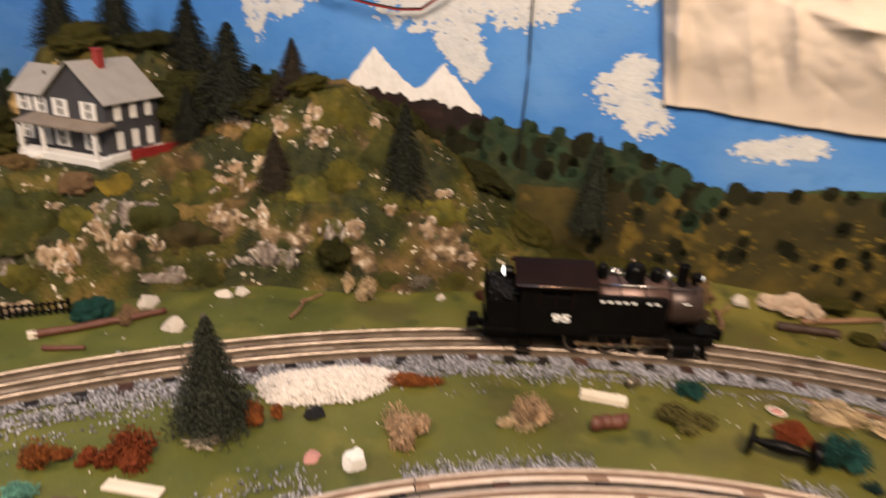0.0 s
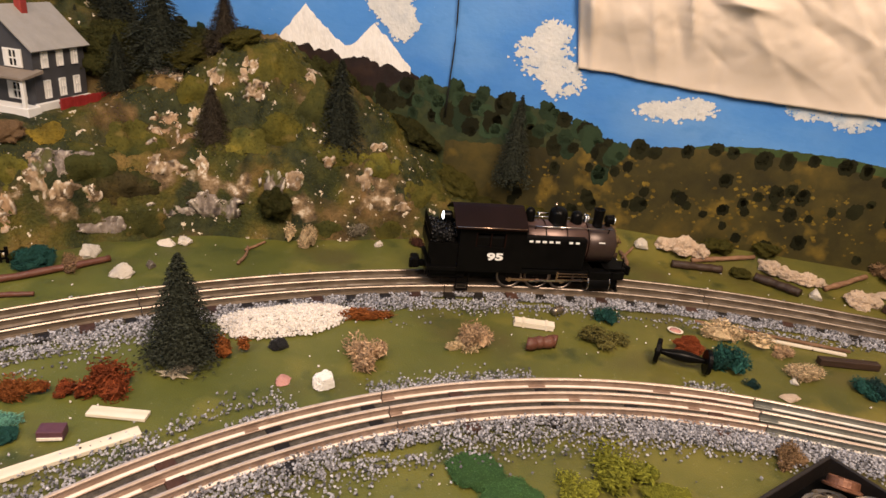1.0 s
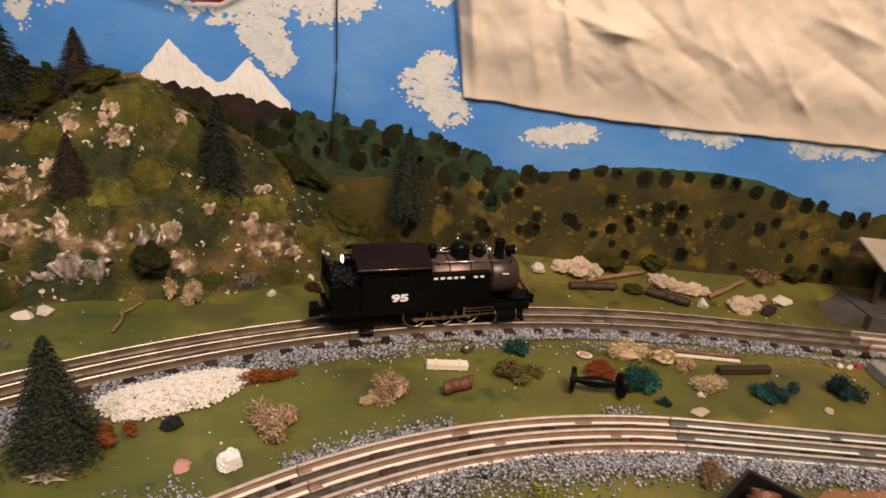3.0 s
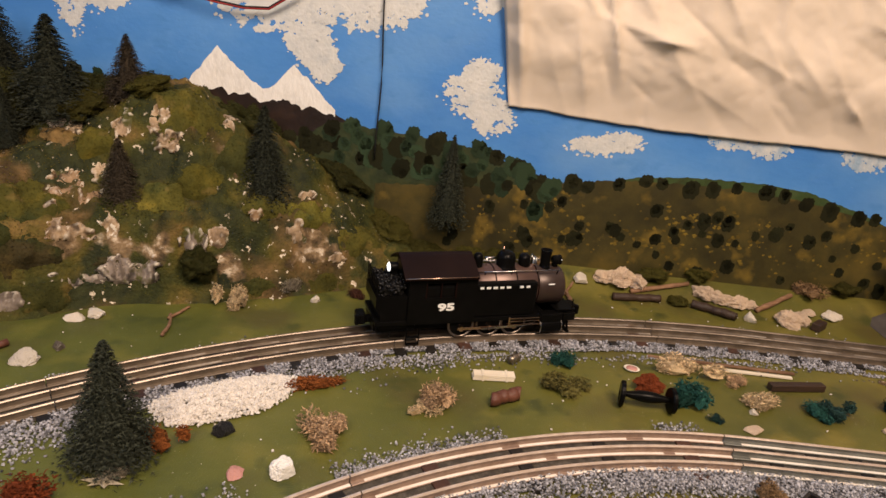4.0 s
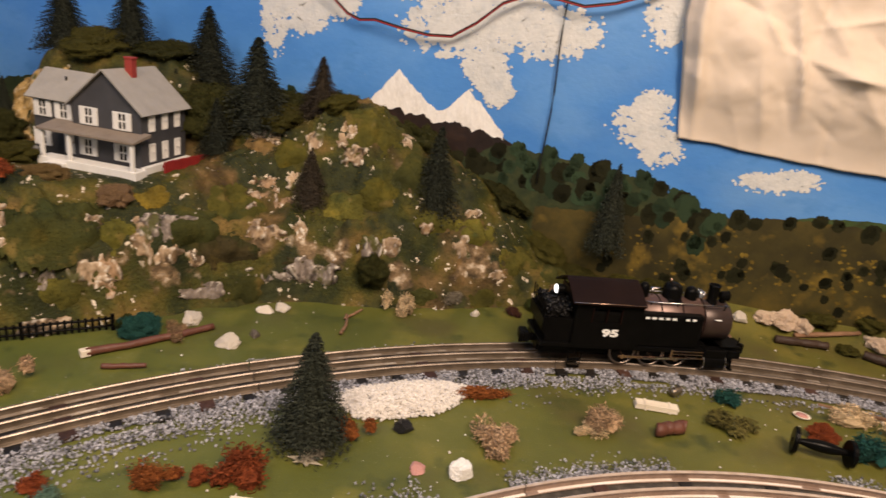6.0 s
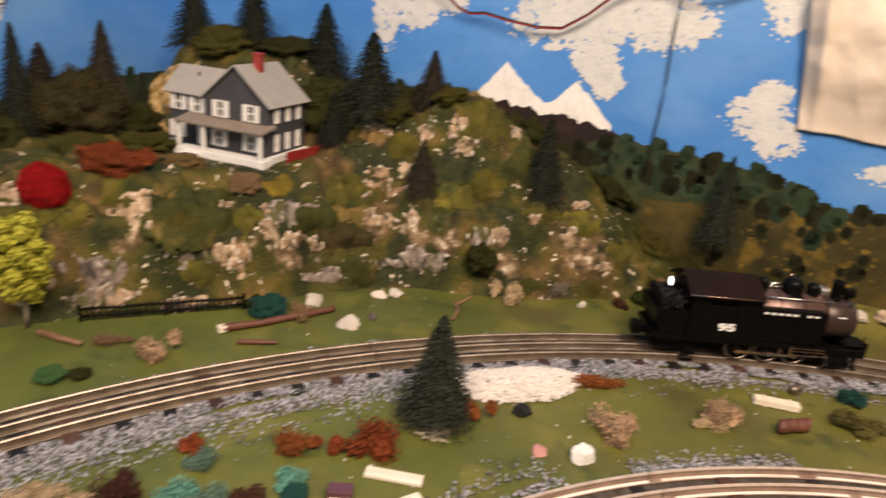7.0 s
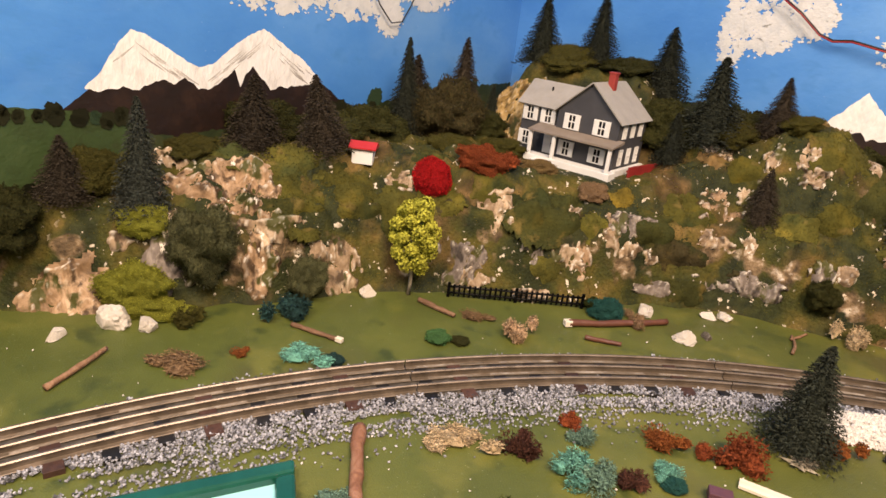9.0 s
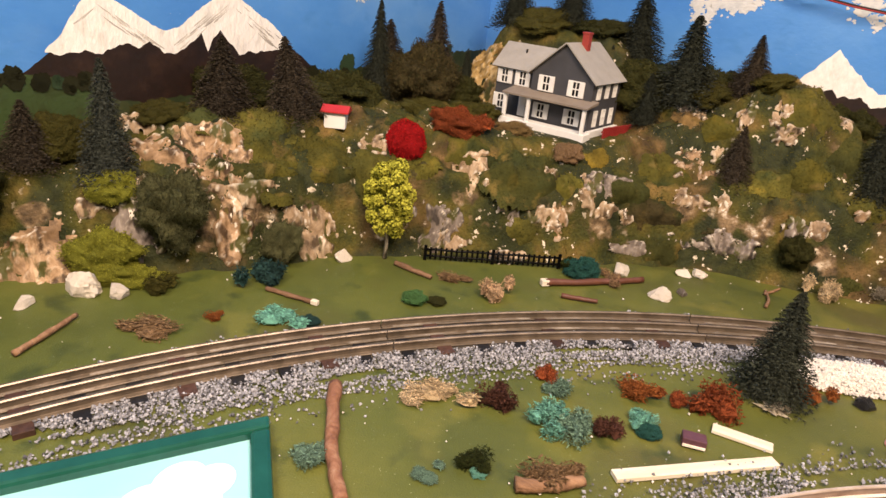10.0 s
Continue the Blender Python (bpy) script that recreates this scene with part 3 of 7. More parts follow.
cloud(wall_north, on_long, [(0.50, 0.262, 0.050, 0.030), (0.575, 0.268, 0.055, 0.030), (0.625, 0.272, 0.030, 0.022), (0.545, 0.225, 0.022, 0.022), (0.56, 0.205, 0.014, 0.016), (0.52, 0.295, 0.05, 0.02)], 1)
cloud(wall_north, on_long, [(0.715, 0.190, 0.030, 0.020), (0.735, 0.170, 0.022, 0.018), (0.722, 0.212, 0.016, 0.012)], 2, 0.8)
cloud(wall_north, on_long, [(0.845, 0.150, 0.024, 0.009), (0.875, 0.158, 0.020, 0.009)], 3, 0.7)
cloud(wall_north, on_long, [(0.985, 0.172, 0.022, 0.009), (1.025, 0.170, 0.020, 0.013)], 4, 0.7, "cloud_thin")
cloud(wall_north, on_long, [(1.13, 0.168, 0.026, 0.012), (1.175, 0.172, 0.026, 0.012)], 5, 0.7, "cloud_thin")
cloud(wall_north, on_long, [(0.30, 0.262, 0.016, 0.045), (0.335, 0.265, 0.030, 0.030), (0.375, 0.278, 0.022, 0.020)], 6)
cloud(wall_north, on_long, [(0.72, 0.300, 0.022, 0.030)], 7)
cloud(wall_west, on_short, [(0.42, 0.245, 0.050, 0.018), (0.32, 0.245, 0.055, 0.022), (0.262, 0.228, 0.018, 0.020), (0.20, 0.255, 0.04, 0.016)], 8)


def columns(a, b, low, high, step=0.0022, jag=0.0, seed=0.0):
    n = max(2, int((b - a) / step))
    out = []
    for i in range(n + 1):
        s = a + (b - a) * i / n
        out.append((s, low(s) + jag * fbm(s * 120, seed), high(s) + jag * fbm(s * 150, seed + 9)))
    return out


# far snowy range on the long wall
ridge1 = ((0.400, 0.150), (0.411, 0.166), (0.448, 0.211), (0.470, 0.192), (0.490, 0.176), (0.503, 0.173), (0.528, 0.200), (0.545, 0.186), (0.571, 0.160), (0.590, 0.150))
paint("painted_mountain", [columns(0.385, 0.60, lambda s: 0.06, lambda s: curve_at(s, ridge1) - 0.004, jag=0.001)], "mount", wall_north, on_long, 0.00020)
snow_low = ((0.409, 0.158), (0.418, 0.160), (0.43, 0.166), (0.448, 0.168), (0.468, 0.166), (0.49, 0.162), (0.503, 0.160), (0.518, 0.163), (0.535, 0.160), (0.552, 0.157), (0.573, 0.153))
paint("painted_snow", [columns(0.409, 0.573, lambda s: curve_at(s, snow_low) + 0.005 * fbm(s * 90, 2.0), lambda s: curve_at(s, ridge1), jag=0.0030, seed=3)], "snow", wall_north, on_long, 0.00040)
# twin snowy peaks on the short wall
ridge2 = ((0.30, 0.122), (0.322, 0.134), (0.345, 0.152), (0.366, 0.165), (0.383, 0.180), (0.410, 0.196), (0.425, 0.206), (0.433, 0.209), (0.444, 0.205), (0.462, 0.195), (0.486, 0.177), (0.501, 0.174), (0.513, 0.180), (0.532, 0.192), (0.546, 0.200), (0.560, 0.205), (0.569, 0.196), (0.579, 0.184), (0.586, 0.172), (0.598, 0.161), (0.625, 0.141), (0.66, 0.118))
paint("painted_mountain", [columns(0.29, 0.69, lambda s: 0.05, lambda s: curve_at(s, ridge2) - 0.004, jag=0.0012, seed=5)], "mount", wall_west, on_short, 0.00020)
snow_low2 = ((0.363, 0.160), (0.374, 0.155), (0.398, 0.154), (0.424, 0.153), (0.434, 0.163), (0.444, 0.175), (0.452, 0.166), (0.458, 0.155), (0.464, 0.171), (0.476, 0.163), (0.489, 0.155), (0.502, 0.155), (0.514, 0.165), (0.526, 0.161), (0.541, 0.163), (0.556, 0.155), (0.570, 0.159), (0.587, 0.156), (0.60, 0.158))
paint("painted_snow", [columns(0.363, 0.600, lambda s: min(curve_at(s, ridge2) - 0.001, curve_at(s, snow_low2) + 0.003 * fbm(s * 70, 4.0)), lambda s: curve_at(s, ridge2), step=0.0012, jag=0.0014, seed=7)], "snow", wall_west, on_short, 0.00040)
rng = random.Random(33)
streaks = []
for _ in range(90):                      # brush strokes down the two slopes
    right = rng.random() < 0.5
    s0, z0 = (0.432, 0.206) if right else (0.560, 0.202)
    sg, f = rng.choice((-1, 1)), rng.uniform(0.05, 0.85)
    a = s0 + sg * 0.055 * f + rng.uniform(-0.006, 0.006)
    z = z0 - 0.036 * f - rng.uniform(0.003, 0.012)
    ln, w = rng.uniform(0.008, 0.026), rng.uniform(0.0003, 0.0010)
    if z > curve_at(a, ridge2) - 0.003 or z - ln * 0.6 < curve_at(a + sg * ln * 0.8, snow_low2) or z - ln * 0.5 > curve_at(a + sg * ln * 0.8, ridge2) - 0.003:
        continue
    streaks.append([(a, z), (a + sg * ln * 0.8, z - ln * 0.55), (a + sg * ln * 0.8, z - ln * 0.55 - w), (a + sg * ln * 0.4, z - ln * 0.3 - w * 1.6)])
paint("snow_stroke", streaks, "snow_grey", wall_west, on_short, 0.00044)
# wooded hills
ridge3 = ((-0.02, 0.10), (0.18, 0.16), (0.30, 0.172), (0.36, 0.165), (0.41, 0.135), (0.47, 0.122), (0.54, 0.128), (0.57, 0.148), (0.625, 0.143), (0.69, 0.140), (0.75, 0.128), (0.80, 0.108), (0.84, 0.100))
ridge4 = ((0.62, 0.085), (0.74, 0.095), (0.81, 0.106), (0.87, 0.116), (0.93, 0.120), (1.0, 0.121), (1.07, 0.117), (1.13, 0.107), (1.198, 0.092), (1.225, 0.103), (1.29, 0.114), (1.5, 0.13), (2.3, 0.12))
band = ((0.85, 0.108), (0.90, 0.123), (0.96, 0.129), (1.03, 0.130), (1.08, 0.126), (1.14, 0.109), (1.17, 0.098))
paint("painted_hill", [columns(0.0, 0.86, lambda s: 0.0, lambda s: curve_at(s, ridge3), jag=0.003, seed=11)], "hill_far", wall_north, on_long, 0.00050)
paint("painted_hill", [columns(0.85, 1.17, lambda s: 0.06, lambda s: curve_at(s, band), jag=0.0012, seed=13)], "hill_band", wall_north, on_long, 0.00050)
paint("painted_hill", [columns(0.62, 2.38, lambda s: 0.0, lambda s: curve_at(s, ridge4), step=0.004, jag=0.003, seed=15)], "hill_near", wall_north, on_long, 0.00060)
ridge5 = ((0.02, 0.15), (0.12, 0.148), (0.164, 0.147), (0.248, 0.136), (0.30, 0.133), (0.36, 0.128), (0.45, 0.120), (0.53, 0.116), (0.555, 0.122), (0.568, 0.135), (0.60, 0.140), (0.632, 0.144), (0.66, 0.145), (0.80, 0.135), (1.2, 0.12), (2.5, 0.12))
paint("painted_hill", [columns(0.0, 2.55, lambda s: 0.0, lambda s: curve_at(s, ridge5) - 0.002, step=0.004, jag=0.003, seed=17)], "hill_far", wall_west, on_short, 0.00050)
paint("painted_hill", [columns(0.552, 0.90, lambda s: 0.05, lambda s: curve_at(s, ((0.552, 0.100), (0.568, 0.133), (0.60, 0.139), (0.66, 0.146), (0.75, 0.135), (0.9, 0.12))) + 0.001, jag=0.001, seed=19)], "hill_band", wall_west, on_short, 0.00060)

rng = random.Random(21)


def painted_tree_mesh(seed):
    r = random.Random(seed)
    dabs = [dab(r.uniform(-0.4, 0.4), r.uniform(-0.4, 0.5), r.uniform(0.35, 0.65), r, 0.35, 1.0, 17) for _ in range(9)] + [dab(0, 0, 0.85, r, 0.25, 1.1, 24)]
    bm = bmesh.new()
    for k, d in enumerate(dabs):
        vs = [bm.verts.new((a, -0.0001 * k, b)) for a, b in d]
        c = bm.verts.new((sum(p[0] for p in d) / len(d), -0.0001 * k, sum(p[1] for p in d) / len(d)))
        for i in range(len(vs)):
            bm.faces.new((c, vs[i], vs[(i + 1) % len(vs)]))
    return bm


TREE_DABS = {}
for mk in ("tree_paint", "tree_paint_green"):
    TREE_DABS[mk] = []
    for k in range(4):
        bm = painted_tree_mesh(30 + k)
        me = bpy.data.meshes.new("painted_tree")
        bm.to_mesh(me)
        bm.free()
        me.materials.append(M[mk])
        TREE_DABS[mk].append(me)


def painted_tree(wall, place, s, z, r, kind, k):
    ob = new("painted_tree", rng.choice(TREE_DABS[kind]))
    ob.parent = wall
    p = place(s, z, 0.00075 + 0.000003 * k)
    along = U if wall is wall_north else -V
    inward = V if wall is wall_north else U
    m = Matrix((along, -inward, (0, 0, 1))).transposed().to_4x4()
    ob.matrix_world = Matrix.Translation(p) @ m @ Matrix.Diagonal((r, 0.05 * r, r * rng.uniform(0.9, 1.25), 1))


k = 0
for i in range(26):                      # dark tree tops along the right ridge
    s = 0.80 + i * 0.0255 + rng.uniform(-0.006, 0.006)
    painted_tree(wall_north, on_long, s, curve_at(s, ridge4) + rng.uniform(-0.006, 0.003), rng.uniform(0.0075, 0.0130), "tree_paint", k)
    k += 1
for i in range(50):                      # green tree tops along the middle ridge
    s = 0.575 + 0.235 * i / 49
    painted_tree(wall_north, on_long, s, curve_at(s, ridge3) - rng.uniform(-0.002, 0.04), rng.uniform(0.008, 0.0145), "tree_paint_green" if rng.random() < 0.65 else "tree_paint", k)
    k += 1
rings = []
for i in range(64):                      # round dark trees on the olive slope, ringed with ochre dabs
    s, z, rr = rng.uniform(0.70, 1.45), rng.uniform(0.022, 0.092), rng.uniform(0.0050, 0.0105)
    painted_tree(wall_north, on_long, s, z, rr, "tree_paint", k)
    if s < 1.06:
        for _ in range(rng.randrange(2, 9)):
            a = rng.random() * math.tau
            rings.append(dab(s + 1.45 * rr * math.cos(a), z + 1.5 * rr * math.sin(a), rng.uniform(0.0018, 0.0042), rng, 0.7))
    k += 1
for i in range(46):                      # woods behind the hill
    s = rng.uniform(0.16, 0.58)
    painted_tree(wall_north, on_long, s, curve_at(s, ridge3) - rng.uniform(-0.002, 0.04), rng.uniform(0.006, 0.013), "tree_paint_green" if rng.random() < 0.25 else "tree_paint", k)
    k += 1
for i in range(44):                      # woods on the short wall
    s = rng.uniform(0.08, 0.36) if i < 26 else rng.uniform(0.575, 0.80)
    painted_tree(wall_west, on_short, s, curve_at(s, ridge5) - (rng.uniform(-0.004, 0.05) if i < 26 else rng.choice((0.004, 0.008, 0.035, 0.045, 0.055, 0.065))), rng.uniform(0.006, 0.016) if i < 26 else rng.uniform(0.004, 0.009), "tree_paint_green" if rng.random() < 0.4 else "tree_paint", k)
    k += 1
for i in range(9):                       # tree tops along the green rise of the short wall
    s = 0.572 + 0.016 * i + rng.uniform(-0.004, 0.004)
    painted_tree(wall_west, on_short, s, curve_at(s, ridge5) - rng.uniform(0.001, 0.006), rng.uniform(0.006, 0.010), "tree_paint", k)
    k += 1
paint("painted_leaves", [dab(rng.uniform(0.70, 1.40), rng.gauss(0.058, 0.016), rng.uniform(0.0008, 0.0030), rng, 0.7) for _ in range(260)] + rings, "ochre_paint", wall_north, on_long, 0.00070)

# ---- cotton sheet and wires on the wall ----
bm = bmesh.new()
NX, NZ = 320, 150
grid = []
rs = random.Random(17)
creases = []
for _ in range(150):
    ang = math.radians(rs.gauss(-50, 26))
    creases.append((rs.uniform(0.74, 1.45), rs.uniform(0.17, 0.52), math.cos(ang), math.sin(ang), rs.uniform(0.015, 0.060), rs.uniform(0.0025, 0.0075), rs.uniform(0.002, 0.0075) * rs.choice((1, 1, -1))))
for i in range(NX + 1):
    col = []
    for j in range(NZ + 1):
        a, b = i / NX, j / NZ
        s = 0.752 + 0.85 * a - 0.020 * min(1.0, b * 3.0) * (1 - a) ** 8
        z0 = 0.183 - 0.008 * smooth01(a * 5) - 0.004 * a + 0.0015 * fbm(a * 20, 3.3)
        z = z0 + (0.52 - z0) * b
        fold = 0.006 * fbm(s * 9 + z * 5, z * 9 - s * 3, 2.0, 3) + 0.006 * abs(fbm(s * 7 - z * 4, z * 5, 7.0, 3))
        fold += 0.0022 * abs(fbm(s * 30 + z * 16, z * 24 - s * 9, 4.0, 3))
        for cs, cz, cx, cy, ln, wd, am in creases:
            dx, dz = s - cs, z - cz
            along, across = dx * cx + dz * cy, dz * cx - dx * cy
            if abs(along) < 2.2 * ln and abs(across) < 3 * wd:
                fold += am * math.exp(-(along / ln) ** 2) * math.exp(-abs(across) / wd)
        off = 0.016 + fold + 0.007 * math.exp(-((a - 0.016) / 0.006) ** 2) - 0.008 * math.exp(-a / 0.008)
        off *= 0.26 + 0.74 * smooth01(b * 5.0)
        col.append(bm.verts.new(on_long(s, z, max(0.004, off))))
    grid.append(col)
for i in range(NX):
    for j in range(NZ):
        bm.faces.new((grid[i][j], grid[i + 1][j], grid[i + 1][j + 1], grid[i][j + 1]))
sheet = part("hanging_sheet", bm, "cloth", smooth=True)
mod = sheet.modifiers.new("thickness", "SOLIDIFY")
mod.thickness = 0.0012
tagged(sheet, "crumpled cream cotton sheet hanging in front of the painted wall", "sheet")

bm = bmesh.new()
wp = ((0.335, 0.300), (0.365, 0.281), (0.388, 0.262), (0.402, 0.257), (0.420, 0.259), (0.450, 0.254), (0.480, 0.2505), (0.505, 0.252), (0.530, 0.268), (0.555, 0.290), (0.580, 0.301), (0.610, 0.300), (0.636, 0.296), (0.665, 0.302), (0.70, 0.315), (0.74, 0.34))
for dz, nm in ((0.0, "red_strand"), (0.0016, "black_strand")):
    bm = bmesh.new()
    tube(bm, [on_long(s, z + dz, 0.012 + 0.002 * math.sin(s * 60)) for s, z in wp], 0.0010, 6)
    if nm == "red_strand":
        twin = thing("twin_wire", "thin red and black twin wire draped across the wall", "wire")
    part(nm, bm, "wire_red" if dz == 0 else "wire_black", twin, smooth=True)
bm = bmesh.new()
tube(bm, [on_long(0.619 + 0.0012 * math.sin(z * 40), z, 0.005) for z in [0.112 + 0.02 * i for i in range(20)]], 0.0009, 6)
tagged(part("black_cable", bm, "wire_black", smooth=True), "thin black cable hanging straight down the painted wall", "cable")
bm = bmesh.new()
tube(bm, [on_short(s, z, 0.006) for s, z in ((0.30, 0.262), (0.285, 0.240), (0.265, 0.222), (0.248, 0.224), (0.235, 0.242), (0.225, 0.262))], 0.0008, 6)
tagged(part("black_cable", bm, "wire_black", smooth=True), "short loop of black cable on the cloud-painted wall", "cable")

# ---- the rocky hill ----
FOOT = ((-0.74, 0.20), (-0.66, 0.25), (-0.60, 0.31), (-0.55, 0.36), (-0.505, 0.425), (-0.465, 0.485), (-0.42, 0.525), (-0.36, 0.562), (-0.30, 0.600), (-0.25, 0.650),
        (-0.19, 0.685), (-0.10, 0.700), (-0.01, 0.725), (0.08, 0.765), (0.16, 0.795), (0.24, 0.80))


def inland(x, y):
    """Distance behind the foot of the hill, negative in front of it."""
    best, sign = 9.0, 1.0
    for (ax, ay), (bx, by) in zip(FOOT, FOOT[1:]):
        dx, dy = bx - ax, by - ay
        t = min(1.0, max(0.0, ((x - ax) * dx + (y - ay) * dy) / (dx * dx + dy * dy)))
        ex, ey = x - ax - t * dx, y - ay - t * dy
        d = math.hypot(ex, ey)
        if d < best:
            best, sign = d, 1.0 if dx * ey - dy * ex > 0 else -1.0
    return best * sign


def hill_height(x, y):
    d = inland(x, y) + 0.010 * fbm(x * 16, y * 16, 1.0, 3) + 0.002 * fbm(x * 60, y * 60, 4.0, 2)
    if d < -0.004:
        return -0.004
    amp = smooth01((0.17 - x) / 0.24)
    h = 0.070 * smooth01(d / 0.036) + 0.036 * smooth01((d - 0.035) / 0.055) + 0.088 * smooth01((y - 0.752) / 0.055) * smooth01((x + 0.525) / 0.05) * smooth01((-0.285 - x) / 0.07)
    hump = curve_at(x, ((-0.36, 0.0), (-0.31, 0.012), (-0.26, 0.030), (-0.21, 0.044), (-0.17, 0.064), (-0.135, 0.062), (-0.105, 0.036), (-0.07, 0.017), (-0.03, 0.012), (0.03, 0.006), (0.06, 0.0)))
    h += hump * smooth01((y - 0.730 - 0.012 * fbm(x * 20, 4.0)) / 0.075)
    crag = 0.014 * abs(fbm(x * 26, y * 26, 6.0, 3)) + 0.0045 * fbm(x * 80, y * 80, 2.0, 4)
    flat = math.exp(-(((x + 0.385) / 0.085) ** 4 + ((y - 0.715) / 0.065) ** 4))
    h = h + crag * smooth01(d / 0.02) * (1 - 0.8 * flat)
    h = h * (1 - flat) + 0.1015 * flat
    return amp * h - 0.004 * (1 - smooth01((d + 0.004) / 0.006))


bm = bmesh.new()
HX, HY = 440, 340
hv = {}
for i in range(HX + 1):
    for j in range(HY + 1):
        x, y = -0.76 + 1.02 * i / HX, 0.18 + 0.78 * j / HY
        rel = Vector((x, y, 0)) - CORNER
        if rel.dot(V) < 0.004 or rel.dot(U) < 0.004 or inland(x, y) < -0.012:
            continue
        hv[i, j] = bm.verts.new((x, y, hill_height(x, y)))
for i in range(HX):
    for j in range(HY):
        q = [hv.get(k) for k in ((i, j), (i + 1, j), (i + 1, j + 1), (i, j + 1))]
        if all(q):
            bm.faces.new(q)
tagged(part("rocky_hill", bm, "hill", smooth=True), "rocky plaster hillside with olive moss and cream rock faces", "hill", kind="structure")


def ground_z(x, y):
    rel = Vector((x, y, 0)) - CORNER
    board = 0.016 * smooth01((0.045 - rel.dot(V)) / 0.045) * smooth01((rel.dot(U) - 0.55) / 0.2)
    return max(board, hill_height(x, y)) if inland(x, y) > -0.012 else board


BARE = []                                # rock that stays free of moss


def crumbs(name, count, low, high, size, material, label, seed, thin=None):
    """Loose crumbs strewn over the hill between two distances from its foot, as one mesh."""
    r = random.Random(seed)
    vs, fs = [], []
    while len(fs) < count * 4:
        x, y = r.uniform(-0.70, 0.16), r.uniform(0.22, 0.92)
        rel = Vector((x, y, 0)) - CORNER
        d = inland(x, y)
        if not low < d < high or rel.dot(V) < 0.01 or rel.dot(U) < 0.01 or (thin and fbm(x * thin, y * thin, seed) < 0.08):
            continue
        if abs(x + 0.39) < 0.07 and abs(y - 0.715) < 0.05 or any((x - a) ** 2 + (y - b) ** 2 < q for a, b, q in BARE):
            continue
        p = Vector((x, y, hill_height(x, y)))
        e, k = r.uniform(*size), len(vs)
        m = Euler((r.uniform(0, 6), r.uniform(0, 6), r.uniform(0, 6))).to_matrix()
        for q in ((1, 1, 1), (1, -1, -1), (-1, 1, -1), (-1, -1, 1)):
            vs.append(p + m @ (Vector(q) * e * r.uniform(0.6, 1.2)))
        fs.extend(((k, k + 1, k + 2), (k, k + 3, k + 1), (k, k + 2, k + 3), (k + 1, k + 3, k + 2)))
    me = bpy.data.meshes.new(name)
    me.from_pydata(vs, [], fs)
    me.materials.append(M[material])
    return tagged(new(name, me), label, "ground cover", kind="stuff")


# ---- shapes of plants, stones and wood ----
MESHES = {}


def cached(key, make, material, smooth=False):
    if (key, material) not in MESHES:
        bm = make()
        me = bpy.data.meshes.new(key[0])
        bm.normal_update()
        bm.to_mesh(me)
        bm.free()
        me.materials.append(M[material])
        if smooth:
            me.polygons.foreach_set("use_smooth", [True] * len(me.polygons))
        MESHES[key, material] = me
    return MESHES[key, material]


def foam_bush(seed, flecks=6500, rough=1.0):
    """A clump of foam foliage: an uneven core under a crust of fine crumbs; about unit radius and height, standing on z = 0."""
    r = random.Random(seed)
    bm = bmesh.new()

    def skin(n, out=1.0):
        s = out * (0.84 + rough * (0.40 * fbm(n.x * 1.5 + seed * 1.7, n.y * 1.5, n.z * 1.5, 2) + 0.13 * fbm(n.x * 3.6, n.y * 3.6 + seed, n.z * 3.6, 2)))
        return Vector((s * n.x, s * n.y, max(0.0, 0.42 + 0.56 * s * n.z)))

    for v in bmesh.ops.create_icosphere(bm, subdivisions=4, radius=1.0)["verts"]:
        v.co = skin(v.co.normalized())
    for f in bm.faces:
        f.smooth = True
    for _ in range(flecks):
        n = Vector((r.gauss(0, 1), r.gauss(0, 1), r.gauss(0.25, 1))).normalized()
        p = skin(n, r.uniform(0.97, 1.09))
        if p.z < 0.01:
            continue
        a = Vector((r.gauss(0, 1), r.gauss(0, 1), r.gauss(0, 1))).normalized()
        b = n.cross(a).normalized() if n.cross(a).length > 0.01 else Vector((1, 0, 0))
        e = r.uniform(0.012, 0.036)
        q = [bm.verts.new(p + a * e), bm.verts.new(p + b * e), bm.verts.new(p - a * e * 0.7), bm.verts.new(p + n * e * 1.3)]
        bm.faces.new((q[0], q[1], q[3]))
        bm.faces.new((q[1], q[2], q[3]))
    return bm


